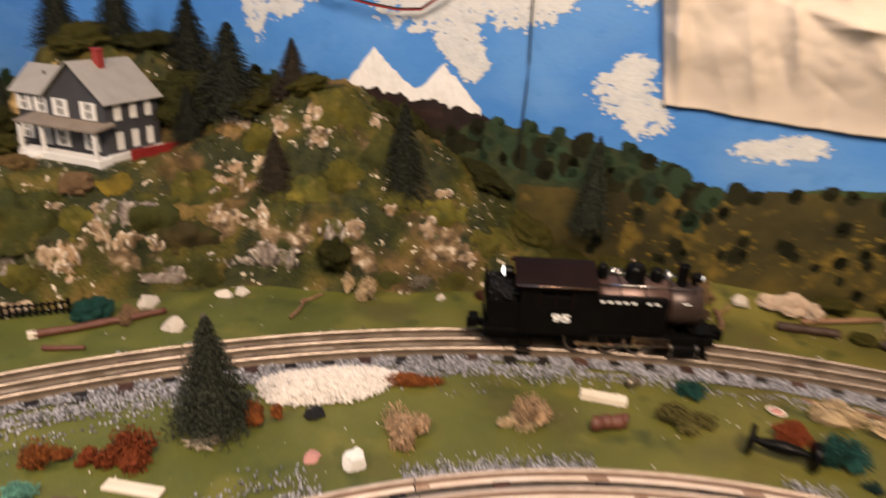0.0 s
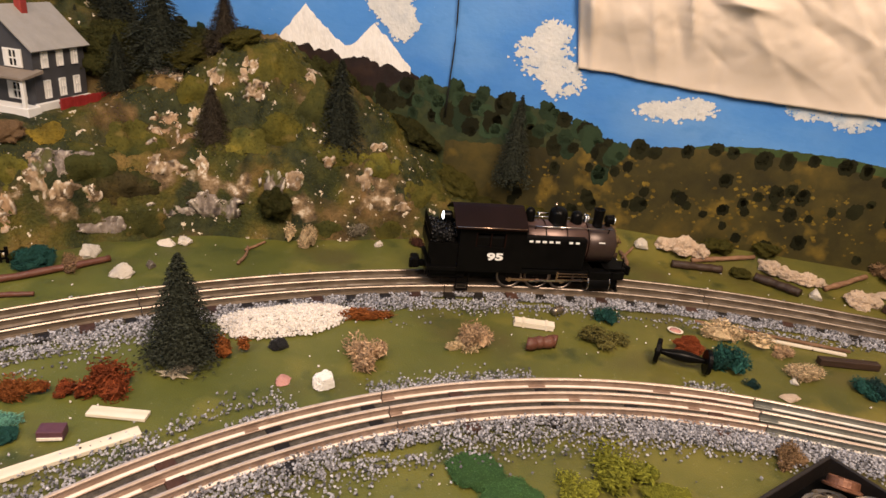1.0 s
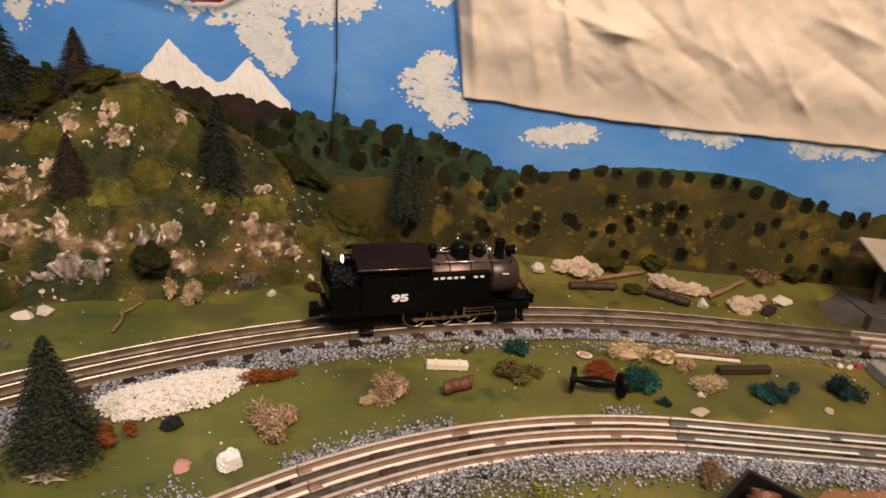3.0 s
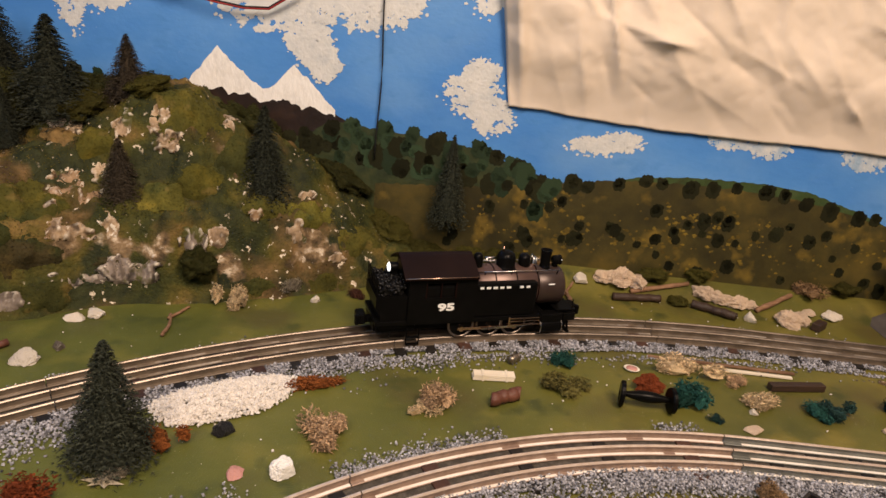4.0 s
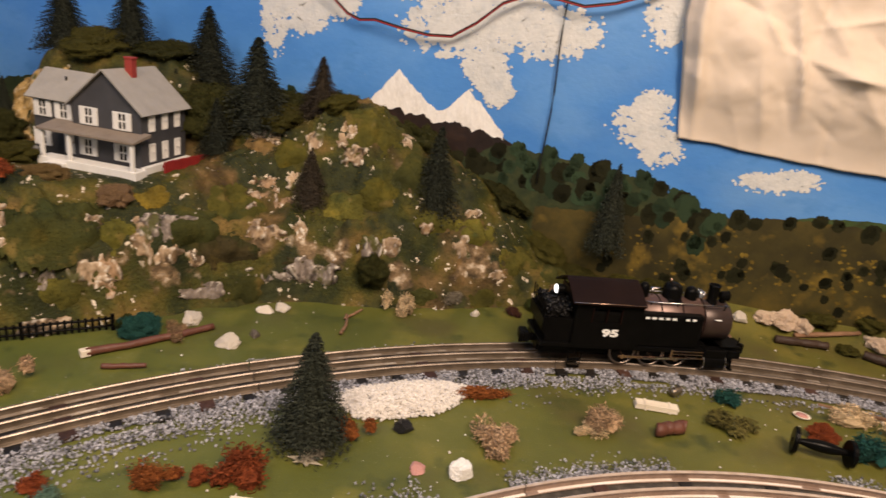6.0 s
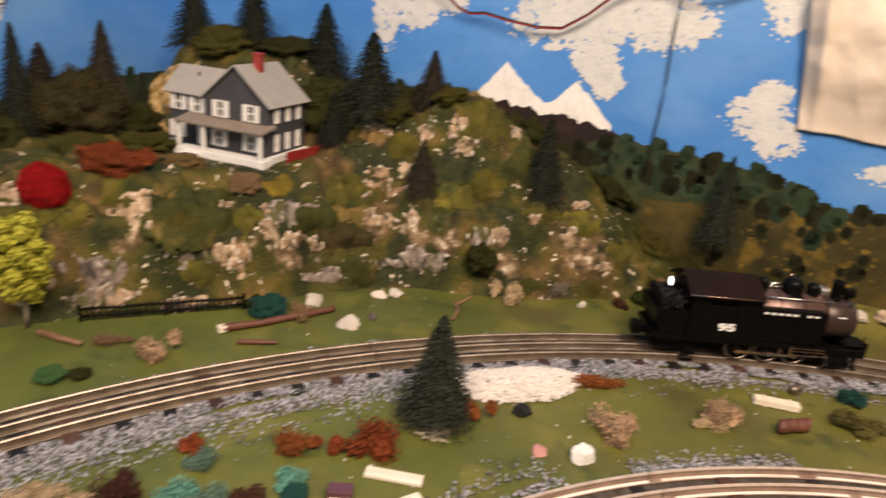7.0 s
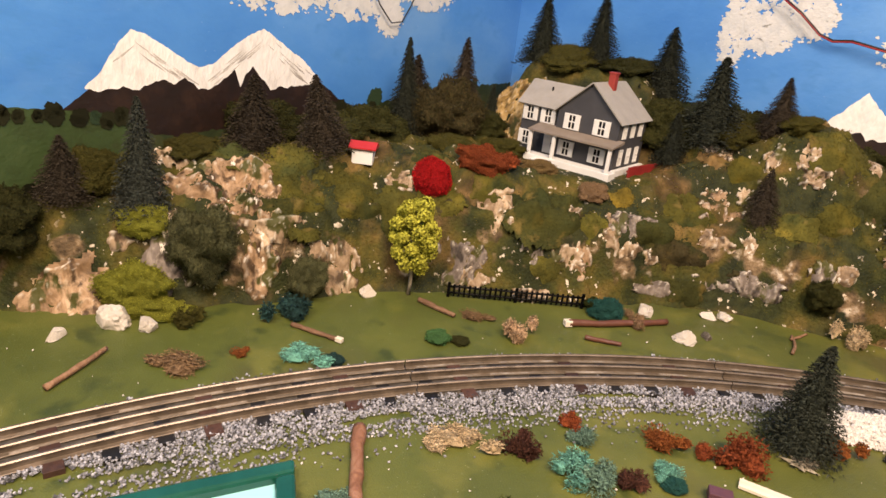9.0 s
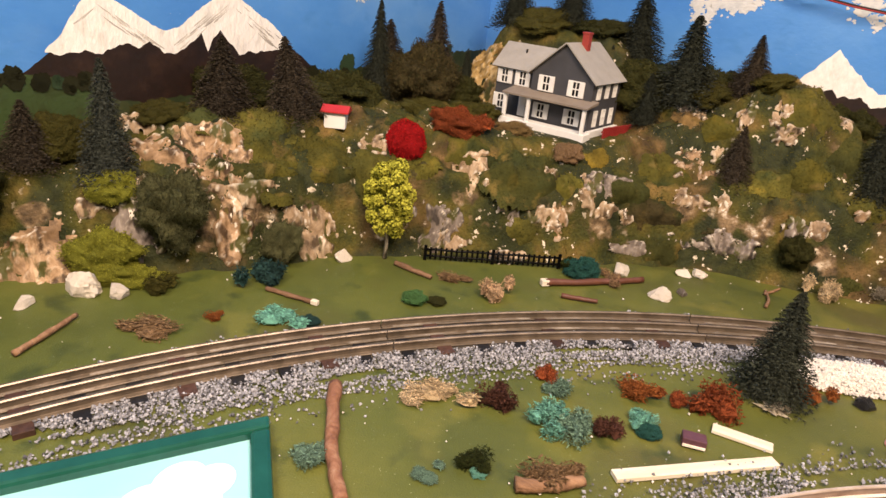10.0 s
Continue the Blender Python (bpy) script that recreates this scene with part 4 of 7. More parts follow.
def lichen_clump(seed, strands=1300):
    """A loose tangle of dried lichen: short bent strands; unit radius."""
    r = random.Random(seed)
    bm = bmesh.new()
    cores = [(r.uniform(-0.6, 0.6), r.uniform(-0.6, 0.6), r.uniform(0.15, 0.5), r.uniform(0.25, 0.5)) for _ in range(6)]
    for x, y, z, s in cores[:4]:
        vs = bmesh.ops.create_icosphere(bm, subdivisions=2, radius=s * 0.7)["verts"]
        for v in vs:
            n = v.co.normalized()
            v.co = v.co * (1 + 0.8 * fbm(n.x * 3 + seed, n.y * 3 + x, n.z * 3)) + Vector((x, y, z * 0.7))
            v.co.z = max(0, v.co.z)
    for _ in range(strands):
        x, y, z, s = r.choice(cores)
        d = Vector((r.gauss(0, 1), r.gauss(0, 1), r.gauss(0, 0.8)))
        p = Vector((x, y, z)) + d.normalized() * s * r.random() ** 0.4
        q = Vector((r.gauss(0, 1), r.gauss(0, 1), r.gauss(0, 0.7))).normalized() * r.uniform(0.08, 0.2)
        side = q.cross(d).normalized() * r.uniform(0.014, 0.03) if q.cross(d).length > 1e-4 else Vector((0.02, 0, 0))
        up = q.cross(side).normalized() * 0.02
        mid = p + q * 0.5 + up * r.uniform(-2, 2)
        end = p + q
        pts = [max(0.0, w.z) for w in (p, mid, end)]
        p.z, mid.z, end.z = pts
        a = [bm.verts.new(w) for w in (p - side, p + side, p + up)]
        b = [bm.verts.new(w) for w in (mid - side, mid + side, mid + up)]
        c = bm.verts.new(end)
        for k in range(3):
            bm.faces.new((a[k], a[(k + 1) % 3], b[(k + 1) % 3], b[k]))
            bm.faces.new((b[k], b[(k + 1) % 3], c))
    return bm


def stone_shape(seed, rough=0.5, cut=0.25):
    """A broken stone of cut faces with softened edges; unit size."""
    r = random.Random(seed)
    bm = bmesh.new()
    bmesh.ops.create_icosphere(bm, subdivisions=4, radius=1.0)
    planes = [(Vector((r.gauss(0, 1), r.gauss(0, 1), r.gauss(0, 1))).normalized(), r.uniform(0.55, 0.88)) for _ in range(12)]
    for v in bm.verts:
        n = v.co.normalized()
        p = n * (1 + rough * 0.6 * fbm(n.x * 1.5 + seed, n.y * 1.5, n.z * 1.5))
        for pn, pd in planes:
            over = p.dot(pn) - pd
            if over > 0:
                p -= pn * over * 0.95
        p += n * rough * 0.14 * fbm(n.x * 6 + seed, n.y * 6, n.z * 6)
        v.co = (p.x * 1.1, p.y * 1.1, max(-cut, p.z * 1.1))
    return bm


def lump_shape(seed):
    """A crumbly, hollowed lump of plaster; unit size."""
    bm = bmesh.new()
    bmesh.ops.create_icosphere(bm, subdivisions=5, radius=1.0)
    for v in bm.verts:
        n = v.co.normalized()
        s = 0.82 + 0.36 * fbm(n.x * 1.5 + seed, n.y * 1.5, n.z * 1.5, 2) + 0.18 * abs(fbm(n.x * 4, n.y * 4 + seed, n.z * 4, 4)) + 0.10 * fbm(n.x * 13, n.y * 13, n.z * 13 + seed, 3)
        v.co = (n.x * s, n.y * s, max(-0.3, n.z * s))
    return bm


def lump(x, y, w, d, h, seed, turn=0.0):
    me = cached(("lump", seed % 4), lambda: lump_shape(20 + 3.3 * (seed % 4)), "stone_pink")
    return put("rock_lump", me, x, y, (w / 2, d / 2, w / 2 * h), "pinkish-cream crumbly plaster rock lump near the backdrop", "rock", "loose stones", turn, z=ground_z(x, y) + w / 2 * h * 0.25)


def conifer(seed, whorls=58, droop=0.30, dense=26):
    """A dense cone of fine needle sprays round a thin trunk; unit height, base radius about 0.25."""
    r = random.Random(seed)
    trunk = bmesh.new()
    rod(trunk, (0, 0, 0), (0, 0, 0.97), 0.022, 0.004, 7)
    vs, fs = [], []
    uneven = [1 + 0.16 * fbm(k * 0.9, seed * 3.0, 1.0, 2) for k in range(whorls)]
    for w in range(whorls):
        f = w / (whorls - 1)
        z = 0.06 + 0.92 * f
        reach = (0.285 * (1 - f) ** 0.88 + 0.010) * uneven[w]
        count = max(6, int(dense * (1 - 0.65 * f)))
        for b in range(count):
            a = math.tau * (b + r.random() * 0.9) / count + w
            length = reach * r.uniform(0.72, 1.10)
            d, side = Vector((math.cos(a), math.sin(a), 0)), Vector((-math.sin(a), math.cos(a), 0))
            zz = z + r.uniform(-0.012, 0.012)
            for tw in range(6):
                t0 = 0.25 + 0.15 * tw
                p = d * length * t0 + Vector((0, 0, zz - droop * length * t0 * t0))
                for sg in (-1, 1, 0):
                    way = d * r.uniform(0.5, 1.0) + side * (sg * r.uniform(0.5, 1.1)) + Vector((0, 0, r.uniform(-0.6, 0.25)))
                    tip = p + way.normalized() * r.uniform(0.018, 0.034) * (0.55 + 1.3 * length / 0.25 * 0.5)
                    across = way.cross(Vector((r.gauss(0, 1), r.gauss(0, 1), r.gauss(0, 1)))).normalized() * r.uniform(0.0035, 0.0065)
                    k = len(vs)
                    vs.extend((p - across, p + across, tip))
                    fs.append((k, k + 1, k + 2))
    k, seg = len(vs), 14                 # shaded inner mass
    for f in (0.05, 0.3, 0.6, 0.85, 0.97):
        rr = 0.155 * (1 - f) + 0.003
        vs.extend((rr * math.cos(j * math.tau / seg), rr * math.sin(j * math.tau / seg), f) for j in range(seg))
    for i in range(4):
        for j in range(seg):
            fs.append((k + i * seg + j, k + i * seg + (j + 1) % seg, k + (i + 1) * seg + (j + 1) % seg, k + (i + 1) * seg + j))
    me = bpy.data.meshes.new("needles")
    me.from_pydata(vs, [], fs)
    needles = bmesh.new()
    needles.from_mesh(me)
    bpy.data.meshes.remove(me)
    return needles, trunk


def put(name, me, x, y, size, label, category, group="", turn=None, z=None, sink=0.0, tilt=0.0):
    ob = new(name, me)
    sx, sy, sz = size if isinstance(size, tuple) else (size, size, size)
    zz = (ground_z(x, y) if z is None else z) - sink
    a = rng.uniform(0, 6.28) if turn is None else turn
    ob.matrix_world = Matrix.Translation((x, y, zz)) @ Euler((tilt, 0, a)).to_matrix().to_4x4() @ Matrix.Diagonal((sx, sy, sz, 1))
    return tagged(ob, label, category, group)


WORDS = {"meadow": "dull yellow-green", "olive": "olive green", "dark": "dark green", "green": "green", "ochre": "ochre yellow", "tan": "dry tan", "orange": "orange", "rust": "rust red", "red": "bright red", "teal": "teal",
         "wood_brown": "dark brown", "deep_teal": "deep teal", "aqua": "pale aqua", "sage": "sage green", "maroon": "maroon brown", "lime": "yellow-green", "moss": "mossy yellow-green", "brown": "dry brown", "fawn": "fawn brown",
         "pale": "pale grey-beige", "grass_green": "grass green", "dry_tan": "dry tan", "dusky": "dusky olive", "moss_dull": "dull mossy green"}


def bush(x, y, w, colour, h=0.6, seed=0, d=None, turn=None, where="on the green board"):
    me = cached(("foam_bush", seed % 5), lambda: foam_bush(40 + seed % 5), colour)
    ob = put("bush", me, x, y, (w / 2, (d or w) / 2, w * h), WORDS[colour] + " foam foliage bush " + where, "bush", "small bushes", turn, sink=0.0006)
    if inland(x, y) > 0.004:                 # leans with the slope
        e = max(0.008, w * 0.4)
        n = Vector((hill_height(x - e, y) - hill_height(x + e, y), hill_height(x, y - e) - hill_height(x, y + e), 2 * e)).normalized()
        n = (n + Vector((0, 0, 1.6 * h - 0.2))).normalized()
        lean = Vector((0, 0, 1)).rotation_difference(n).to_matrix().to_4x4()
        at = Matrix.Translation(ob.matrix_world.translation - n * w * h * 0.12)
        ob.matrix_world = at @ lean @ at.inverted() @ Matrix.Translation(-n * w * h * 0.12) @ ob.matrix_world
    return ob


def lichen(x, y, w, colour, h=0.5, seed=0, d=None, turn=None, where="on the green board"):
    me = cached(("lichen_clump", seed % 4), lambda: lichen_clump(60 + seed % 4), colour)
    w, d = w * 1.25, d and d * 1.25
    return put("lichen_clump", me, x, y, (w / 2, (d or w) / 2, w * h), WORDS[colour] + " tangled lichen clump " + where, "lichen", "lichen clumps", turn, sink=0.0004)


def stone(x, y, w, material="stone", h=0.7, seed=0, d=None, turn=None, label="smooth cream pebble on the green board", name="pebble"):
    me = cached(("stone", seed % 6), lambda: stone_shape(80 + seed % 6), material)
    return put(name, me, x, y, (w / 2, (d or w * 0.75) / 2, w / 2 * h), label, "stone", "loose stones", turn, z=ground_z(x, y) + w / 2 * h * 0.2)


def stick(a, b, r, material, label, name="stick", bend=0.0, category="stick", za=None, zb=None, taper=0.8):
    """A twig or log lying from a to b."""
    bm = bmesh.new()
    a, b = Vector((*a, (r * 0.9 + ground_z(*a)) if za is None else za)), Vector((*b, (r * 0.9 + ground_z(*b)) if zb is None else zb))
    c, n = (a + b) / 2, 22
    side = (b - a).cross(Vector((0, 0, 1))).normalized()
    pts = [a + (b - a) * i / n + side * (bend * math.sin(math.pi * i / n) + 0.35 * r * fbm(i * 0.22, a.x * 90)) for i in range(n + 1)]
    tube(bm, [p - c for p in pts], lambda f: r * (1 - (1 - taper) * f) * (1 + 0.22 * fbm(f * 5, a.y * 70, 2.0, 3)), 10)
    for v in bm.verts:
        v.co += Vector((0, 0, 0.12 * r * fbm(v.co.x * 300, v.co.y * 300, v.co.z * 300)))
    ob = part(name, bm, material, smooth=True)
    ob.location = c
    return tagged(ob, label, category, "loose wood")


def bar(a, b, w, h, material, label, name, category="wood", z=0.0):
    """A squared length of wood lying from a to b."""
    bm = bmesh.new()
    a, b = Vector((*a, 0)), Vector((*b, 0))
    box(bm, (0, 0, 0), ((b - a).length, w, h), min(w, h) * 0.12)
    ob = part(name, bm, material)
    ob.matrix_world = Matrix.Translation((a + b) / 2 + Vector((0, 0, z + h / 2))) @ Matrix.Rotation(math.atan2(b.y - a.y, b.x - a.x), 4, "Z")
    return tagged(ob, label, category, "loose wood")


def tree(x, y, top, seed, material="needle", width=0.52, base=None, label="dark green conifer with dense drooping needle branches", sway=0.0):
    """A conifer from the ground up to the height top."""
    base = ground_z(x, y) - 0.002 if base is None else base
    h = top - base
    root = thing("conifer", label, "tree", pose(x, y, base, sway, 0, 60 * seed), "conifers")
    key = ("needles", seed % 3, material)
    if key not in MESHES:
        nb, tb = conifer(100 + seed % 3)
        for nm, b, m in (("needles", nb, material), ("trunk", tb, "bark")):
            me = bpy.data.meshes.new(nm)
            b.normal_update()
            b.to_mesh(me)
            b.free()
            me.materials.append(M[m])
            MESHES[nm, seed % 3, material] = me
    for nm in ("needles", "trunk"):
        ob = new("crown" if nm == "needles" else nm, MESHES[nm, seed % 3, material])
        ob.parent = root
        ob.matrix_basis = Matrix.Diagonal((h * width / 0.5, h * width / 0.5, h, 1))
    return root


# ---- the two tracks ----
OUT_C, OUT_R, OUT_END = Vector((0.2627, -0.1542)), 0.8209, 1.3845
IN_C, IN_R, IN_END = Vector((0.2326, 0.0358)), 0.4544, 1.4057   # the last: the angle at which the curve runs out into a straight
RAIL_TOP = 0.0082
GAUGE = 0.0157                           # from the middle rail to an outer one


def track_point(c, r, q, side=0.0):
    """A place on a track, q metres along it; q = 0 is where the curve ends, negative runs along the curve."""
    end = OUT_END if r > 0.6 else IN_END
    if q >= 0:
        n, d = Vector((math.cos(end), math.sin(end))), Vector((math.sin(end), -math.cos(end)))
        return c + n * (r + side) + d * q, d
    a = end - q / r
    n = Vector((math.cos(a), math.sin(a)))
    return c + n * (r + side), Vector((n.y, -n.x))


PROFILE = ((-0.0036, 0.0020), (-0.0036, 0.0025), (-0.0032, 0.0028), (-0.0012, 0.0030), (-0.0006, 0.0032), (-0.0006, 0.0057), (-0.0011, 0.0062), (-0.0012, 0.0072), (-0.0006, 0.0079), (0.0006, 0.0079), (0.0012, 0.0072),
           (0.0011, 0.0062), (0.0006, 0.0057), (0.0006, 0.0031), (0.0036, 0.0025), (0.0036, 0.0020))


def rail(name, c, r, q0, q1, side, material, parent, dz=0.0002):
    bm = bmesh.new()
    n = max(2, int((q1 - q0) / 0.004))
    rings = []
    for i in range(n + 1):
        p, d = track_point(c, r, q0 + (q1 - q0) * i / n, side)
        nrm = Vector((-d.y, d.x))
        rings.append([bm.verts.new((p.x + nrm.x * a, p.y + nrm.y * a, z + dz)) for a, z in PROFILE])
    for a, b in zip(rings, rings[1:]):
        for k in range(len(PROFILE)):
            bm.faces.new((a[k], a[(k + 1) % len(PROFILE)], b[(k + 1) % len(PROFILE)], b[k]))
    bm.faces.new(rings[0])
    bm.faces.new(rings[-1][::-1])
    for f in bm.faces:
        if len(f.verts) == 4 and f.calc_center_median().z > 0.0074:
            f.material_index = 1
    if side >= 0 or material != "rail_old":
        gap = random.Random(int(q0 * 1000) + int(side * 9000))
        left, on = 0.0, True
        for a, b in zip(rings, rings[1:]):        # the tinned foot's glint, painted pale in lengths between the tie clamps
            left -= 0.004
            if left <= 0:
                on = not on
                left = (gap.uniform(0.030, 0.062) if material == "rail_old" else gap.uniform(0.06, 0.13)) if on else gap.uniform(0.004, 0.012)
            if not on:
                continue
            foot = next(f for f in a[2].link_faces if a[3] in f.verts and b[2] in f.verts)
            foot.material_index = 2
    bmesh.ops.recalc_face_normals(bm, faces=bm.faces)
    ob = part(name, bm, material, parent, smooth=False)
    ob.data.materials.append(M["rail_head_old" if material == "rail_old" else "rail_head"])
    ob.data.materials.append(M["foot_glint_dull" if material == "rail_old" else "foot_glint"])
    return ob


def tie_mesh(name, length, width, height, material):
    bm = bmesh.new()
    box(bm, (0, 0, height / 2), (width, length, height), 0.0004)
    me = bpy.data.meshes.new(name)
    bm.to_mesh(me)
    bm.free()
    me.materials.append(M[material])
    return me


TIES = {"black": tie_mesh("tie", 0.050, 0.0090, 0.0052, "tie_black"), "rust": tie_mesh("tie", 0.048, 0.0105, 0.0052, "tie_rust")}


def lay_track(c, r, sections, ties, label):
    root = thing("railway_track", label, "track", pose(0, 0, 0), "three-rail tracks", "structure")
    for q0, q1, material in sections:
        for side in (-GAUGE, 0.0, GAUGE):
            rail("rail", c, r, q0 + 0.0004, q1 - 0.0004, side, material, root)
    q0, q1 = sections[0][0], sections[-1][1]
    bed, rows = bmesh.new(), []
    for i in range(221):                 # grimy strip under the rails that also paints in the shade between them
        q = q0 + (q1 - q0) * i / 220
        rows.append([bed.verts.new((*track_point(c, r, q, sd + 0.0012 * fbm(q * 60, sd * 40))[0], z)) for sd, z in ((-0.0205, 0.0), (-0.0190, 0.0014), (0.0190, 0.0014), (0.0205, 0.0))])
    for a, b in zip(rows, rows[1:]):
        for k in range(3):
            bed.faces.new((a[k], b[k], b[k + 1], a[k + 1]))
    bmesh.ops.recalc_face_normals(bed, faces=bed.faces)
    part("bed", bed, "grimy_shade", root, "grimy strip with the shade between the rails painted in")
    for q, kind, shift in ties:
        p, d = track_point(c, r, q, shift)
        ob = new("tie", TIES[kind])
        ob.parent = root
        ob.matrix_basis = Matrix.Translation((p.x, p.y, -0.0027 if kind == "black" else -0.0022)) @ Matrix.Rotation(math.atan2(d.y, d.x) + rng.uniform(-0.04, 0.04), 4, "Z")
    return root


ties = []
q = -1.46
i = 0
while q < 0.9:
    ties.append((q + rng.uniform(-0.002, 0.002), "rust" if i % 3 == 1 and q < 0 else "black", -0.0020 + rng.uniform(-0.003, 0.001)))
    q += 0.029
    i += 1
lay_track(OUT_C, OUT_R, [(-1.46, -1.11, "rail_old"), (-1.11, -0.86, "rail_old"), (-0.86, -0.61, "rail_old"), (-0.61, -0.36, "rail_old"), (-0.36, -0.11, "rail_old"), (-0.11, 0.14, "rail_old"), (0.14, 0.39, "rail"), (0.39, 0.9, "rail")], ties,
          "outer curved three-rail toy track with worn steel rails and dark ties")
ties = []
q = -0.95
i = 0
while q < 0.85:
    near = q > 0.0
    ties.append((q, "black" if near or i % 3 else "rust", -0.003))
    q += 0.031 if near else 0.060
    i += 1
lay_track(IN_C, IN_R, [(-0.95, -0.56, "rail"), (-0.56, -0.28, "rail"), (-0.28, -0.02, "rail"), (-0.02, 0.24, "rail_new"), (0.24, 0.85, "rail_new")], ties,
          "inner three-rail toy track, copper-toned curve joining a bright straight")


def scatter_stones(name, spots, material, label, size=(0.0006, 0.0015), seed=5):
    """Many small stones as one heap: spots are (x, y, z)."""
    r = random.Random(seed)
    base = ((1, 0, 0), (-1, 0, 0), (0, 1, 0), (0, -1, 0), (0, 0, 1), (0, 0, -1))
    tri = ((0, 2, 4), (2, 1, 4), (1, 3, 4), (3, 0, 4), (2, 0, 5), (1, 2, 5), (3, 1, 5), (0, 3, 5))
    vs, fs = [], []
    for x, y, z in spots:
        k = len(vs)
        s = r.uniform(*size)
        e = Euler((r.uniform(0, 6), r.uniform(0, 6), r.uniform(0, 6))).to_matrix()
        for b in base:
            p = e @ (Vector(b) * s * r.uniform(0.7, 1.35))
            vs.append((x + p.x, y + p.y, max(-0.0005, z + p.z)))
        fs.extend([(k + a, k + b, k + c) for a, b, c in tri])
    me = bpy.data.meshes.new(name)
    me.from_pydata(vs, [], fs)
    me.materials.append(M[material])
    return tagged(new(name, me), label, "gravel", kind="stuff")


spots = []
r2 = random.Random(7)
for _ in range(46000):                     # along the inside of the outer track
    q = r2.uniform(-1.44, 0.60)
    wide = curve_at(q, ((-1.44, 0.044), (-1.0, 0.042), (-0.75, 0.036), (-0.4, 0.028), (0.0, 0.022), (0.15, 0.018), (0.6, 0.016)))
    side = -0.019 - abs(r2.gauss(0, 0.5)) * wide
    off_tie = abs((q + 1.46) / 0.029 - round((q + 1.46) / 0.029)) * 0.029
    if fbm(q * 8, side * 90, 3.0) < -0.28 or (side > -0.0262 and off_tie < 0.0046):
        continue
    p, d = track_point(OUT_C, OUT_R, q, side)
    spots.append((p.x, p.y, 0.0006 + 0.0026 * max(0.0, 1 + (side + 0.02) / wide) * r2.random()))
for _ in range(2200):                      # thin scatter outside it and between rails
    q = r2.uniform(-1.44, 0.3)
    side = 0.022 + abs(r2.gauss(0, 0.004)) if r2.random() < 0.88 else r2.uniform(-0.014, 0.014)
    if fbm(q * 9, 4.0) < -0.05 and side > 0.02:
        continue
    p, d = track_point(OUT_C, OUT_R, q, side)
    spots.append((p.x, p.y, 0.001))
for _ in range(36000):                     # both sides of the inner track
    q = r2.uniform(-0.95, 0.55)
    outer = r2.random() < 0.30
    if outer:
        dens = 0.3 * fbm(q * 9, 8.0) + (0.3 if q < -0.33 or -0.285 < q < -0.17 else -0.12)
        side = 0.020 + abs(r2.gauss(0, 0.5)) * (0.026 if q < -0.33 else 0.014)
        if dens < 0 or q > -0.03:
            continue
    else:
        side = -0.014 - abs(r2.gauss(0, 0.5)) * curve_at(q, ((-0.95, 0.03), (-0.4, 0.034), (-0.15, 0.036), (0.0, 0.024), (0.1, 0.016), (0.55, 0.014)))
    if fbm(q * 9, side * 80, 6.0) < -0.42:
        continue
    p, d = track_point(IN_C, IN_R, q, side)
    spots.append((p.x, p.y, 0.0012 + 0.0022 * r2.random()))
for _ in range(9000):                      # thick bed before the inner straight
    q, side = r2.uniform(-0.12, 0.50), -0.0225 - abs(r2.gauss(0, 0.0075))
    p, d = track_point(IN_C, IN_R, q, side)
    spots.append((p.x, p.y, 0.0005 + 0.0016 * r2.random()))
scatter_stones("ballast", spots, "ballast", "loose grey ballast stones along both tracks", (0.0005, 0.0013))

spots = []
for _ in range(5200):                     # cream gravel heap
    a, q = r2.random() * math.tau, r2.random() ** 0.5
    x, y = -0.058 + 0.044 * q * math.cos(a) * (1 + 0.15 * math.sin(3 * a)), 0.545 + 0.026 * q * math.sin(a) * (1 + 0.15 * math.sin(2 * a + 1)) + 0.12 * 0.045 * q * math.cos(a)
    spots.append((x + 0.006 * r2.gauss(0, 0.4), y + 0.006 * r2.gauss(0, 0.3) + 0.22 * (x + 0.058), 0.001 + 0.0075 * max(0.0, 1 - q * q) * r2.uniform(0.75, 1.0)))
scatter_stones("gravel_heap", spots, "gravel_white", "low heap of cream-white gravel beside the outer track", (0.0007, 0.0017), 9)

# ---- trees of the hill ----
tree(-0.113, 0.484, 0.080, 0, width=0.62, label="dense blackish-green spruce standing beside the outer track")
tree(-0.607, 0.352, 0.164, 1, "needle_grey", 0.44, label="grey-green spruce on the rocky hill")
tree(-0.655, 0.318, 0.128, 1, "needle_brown", 0.80, label="brownish fuzzy conifer at the end of the cliff")
tree(-0.602, 0.468, 0.176, 2, "needle_brown", 0.78, label="brownish conifer behind the rocky cliff")
tree(-0.557, 0.514, 0.183, 0, "needle_brown", 0.66, label="leaning brownish spruce beside the small red-roofed hut", sway=14)
tree(-0.561, 0.654, 0.214, 1, "needle", 0.36)
tree(-0.547, 0.760, 0.215, 2, "needle_brown", 0.50, label="brownish conifer on the hilltop")
tree(-0.590, 0.720, 0.190, 0, "needle_brown", 0.70, label="brownish conifer on the hilltop")
tree(-0.482, 0.835, 0.272, 1, "needle", 0.66)
tree(-0.412, 0.840, 0.282, 2, "needle", 0.60)
tree(-0.327, 0.841, 0.254, 0, "needle", 0.74, label="wide dark conifer behind the farmhouse")
tree(-0.260, 0.802, 0.232, 1, "needle", 0.78, label="wide dark conifer beside the farmhouse")
tree(-0.196, 0.815, 0.219, 2, "needle_brown", 0.72, label="brownish-black conifer on the crest of the hill")
tree(-0.186, 0.745, 0.136, 0, "needle_brown", 0.66, base=0.074, label="small dark grey spruce on the rocks")
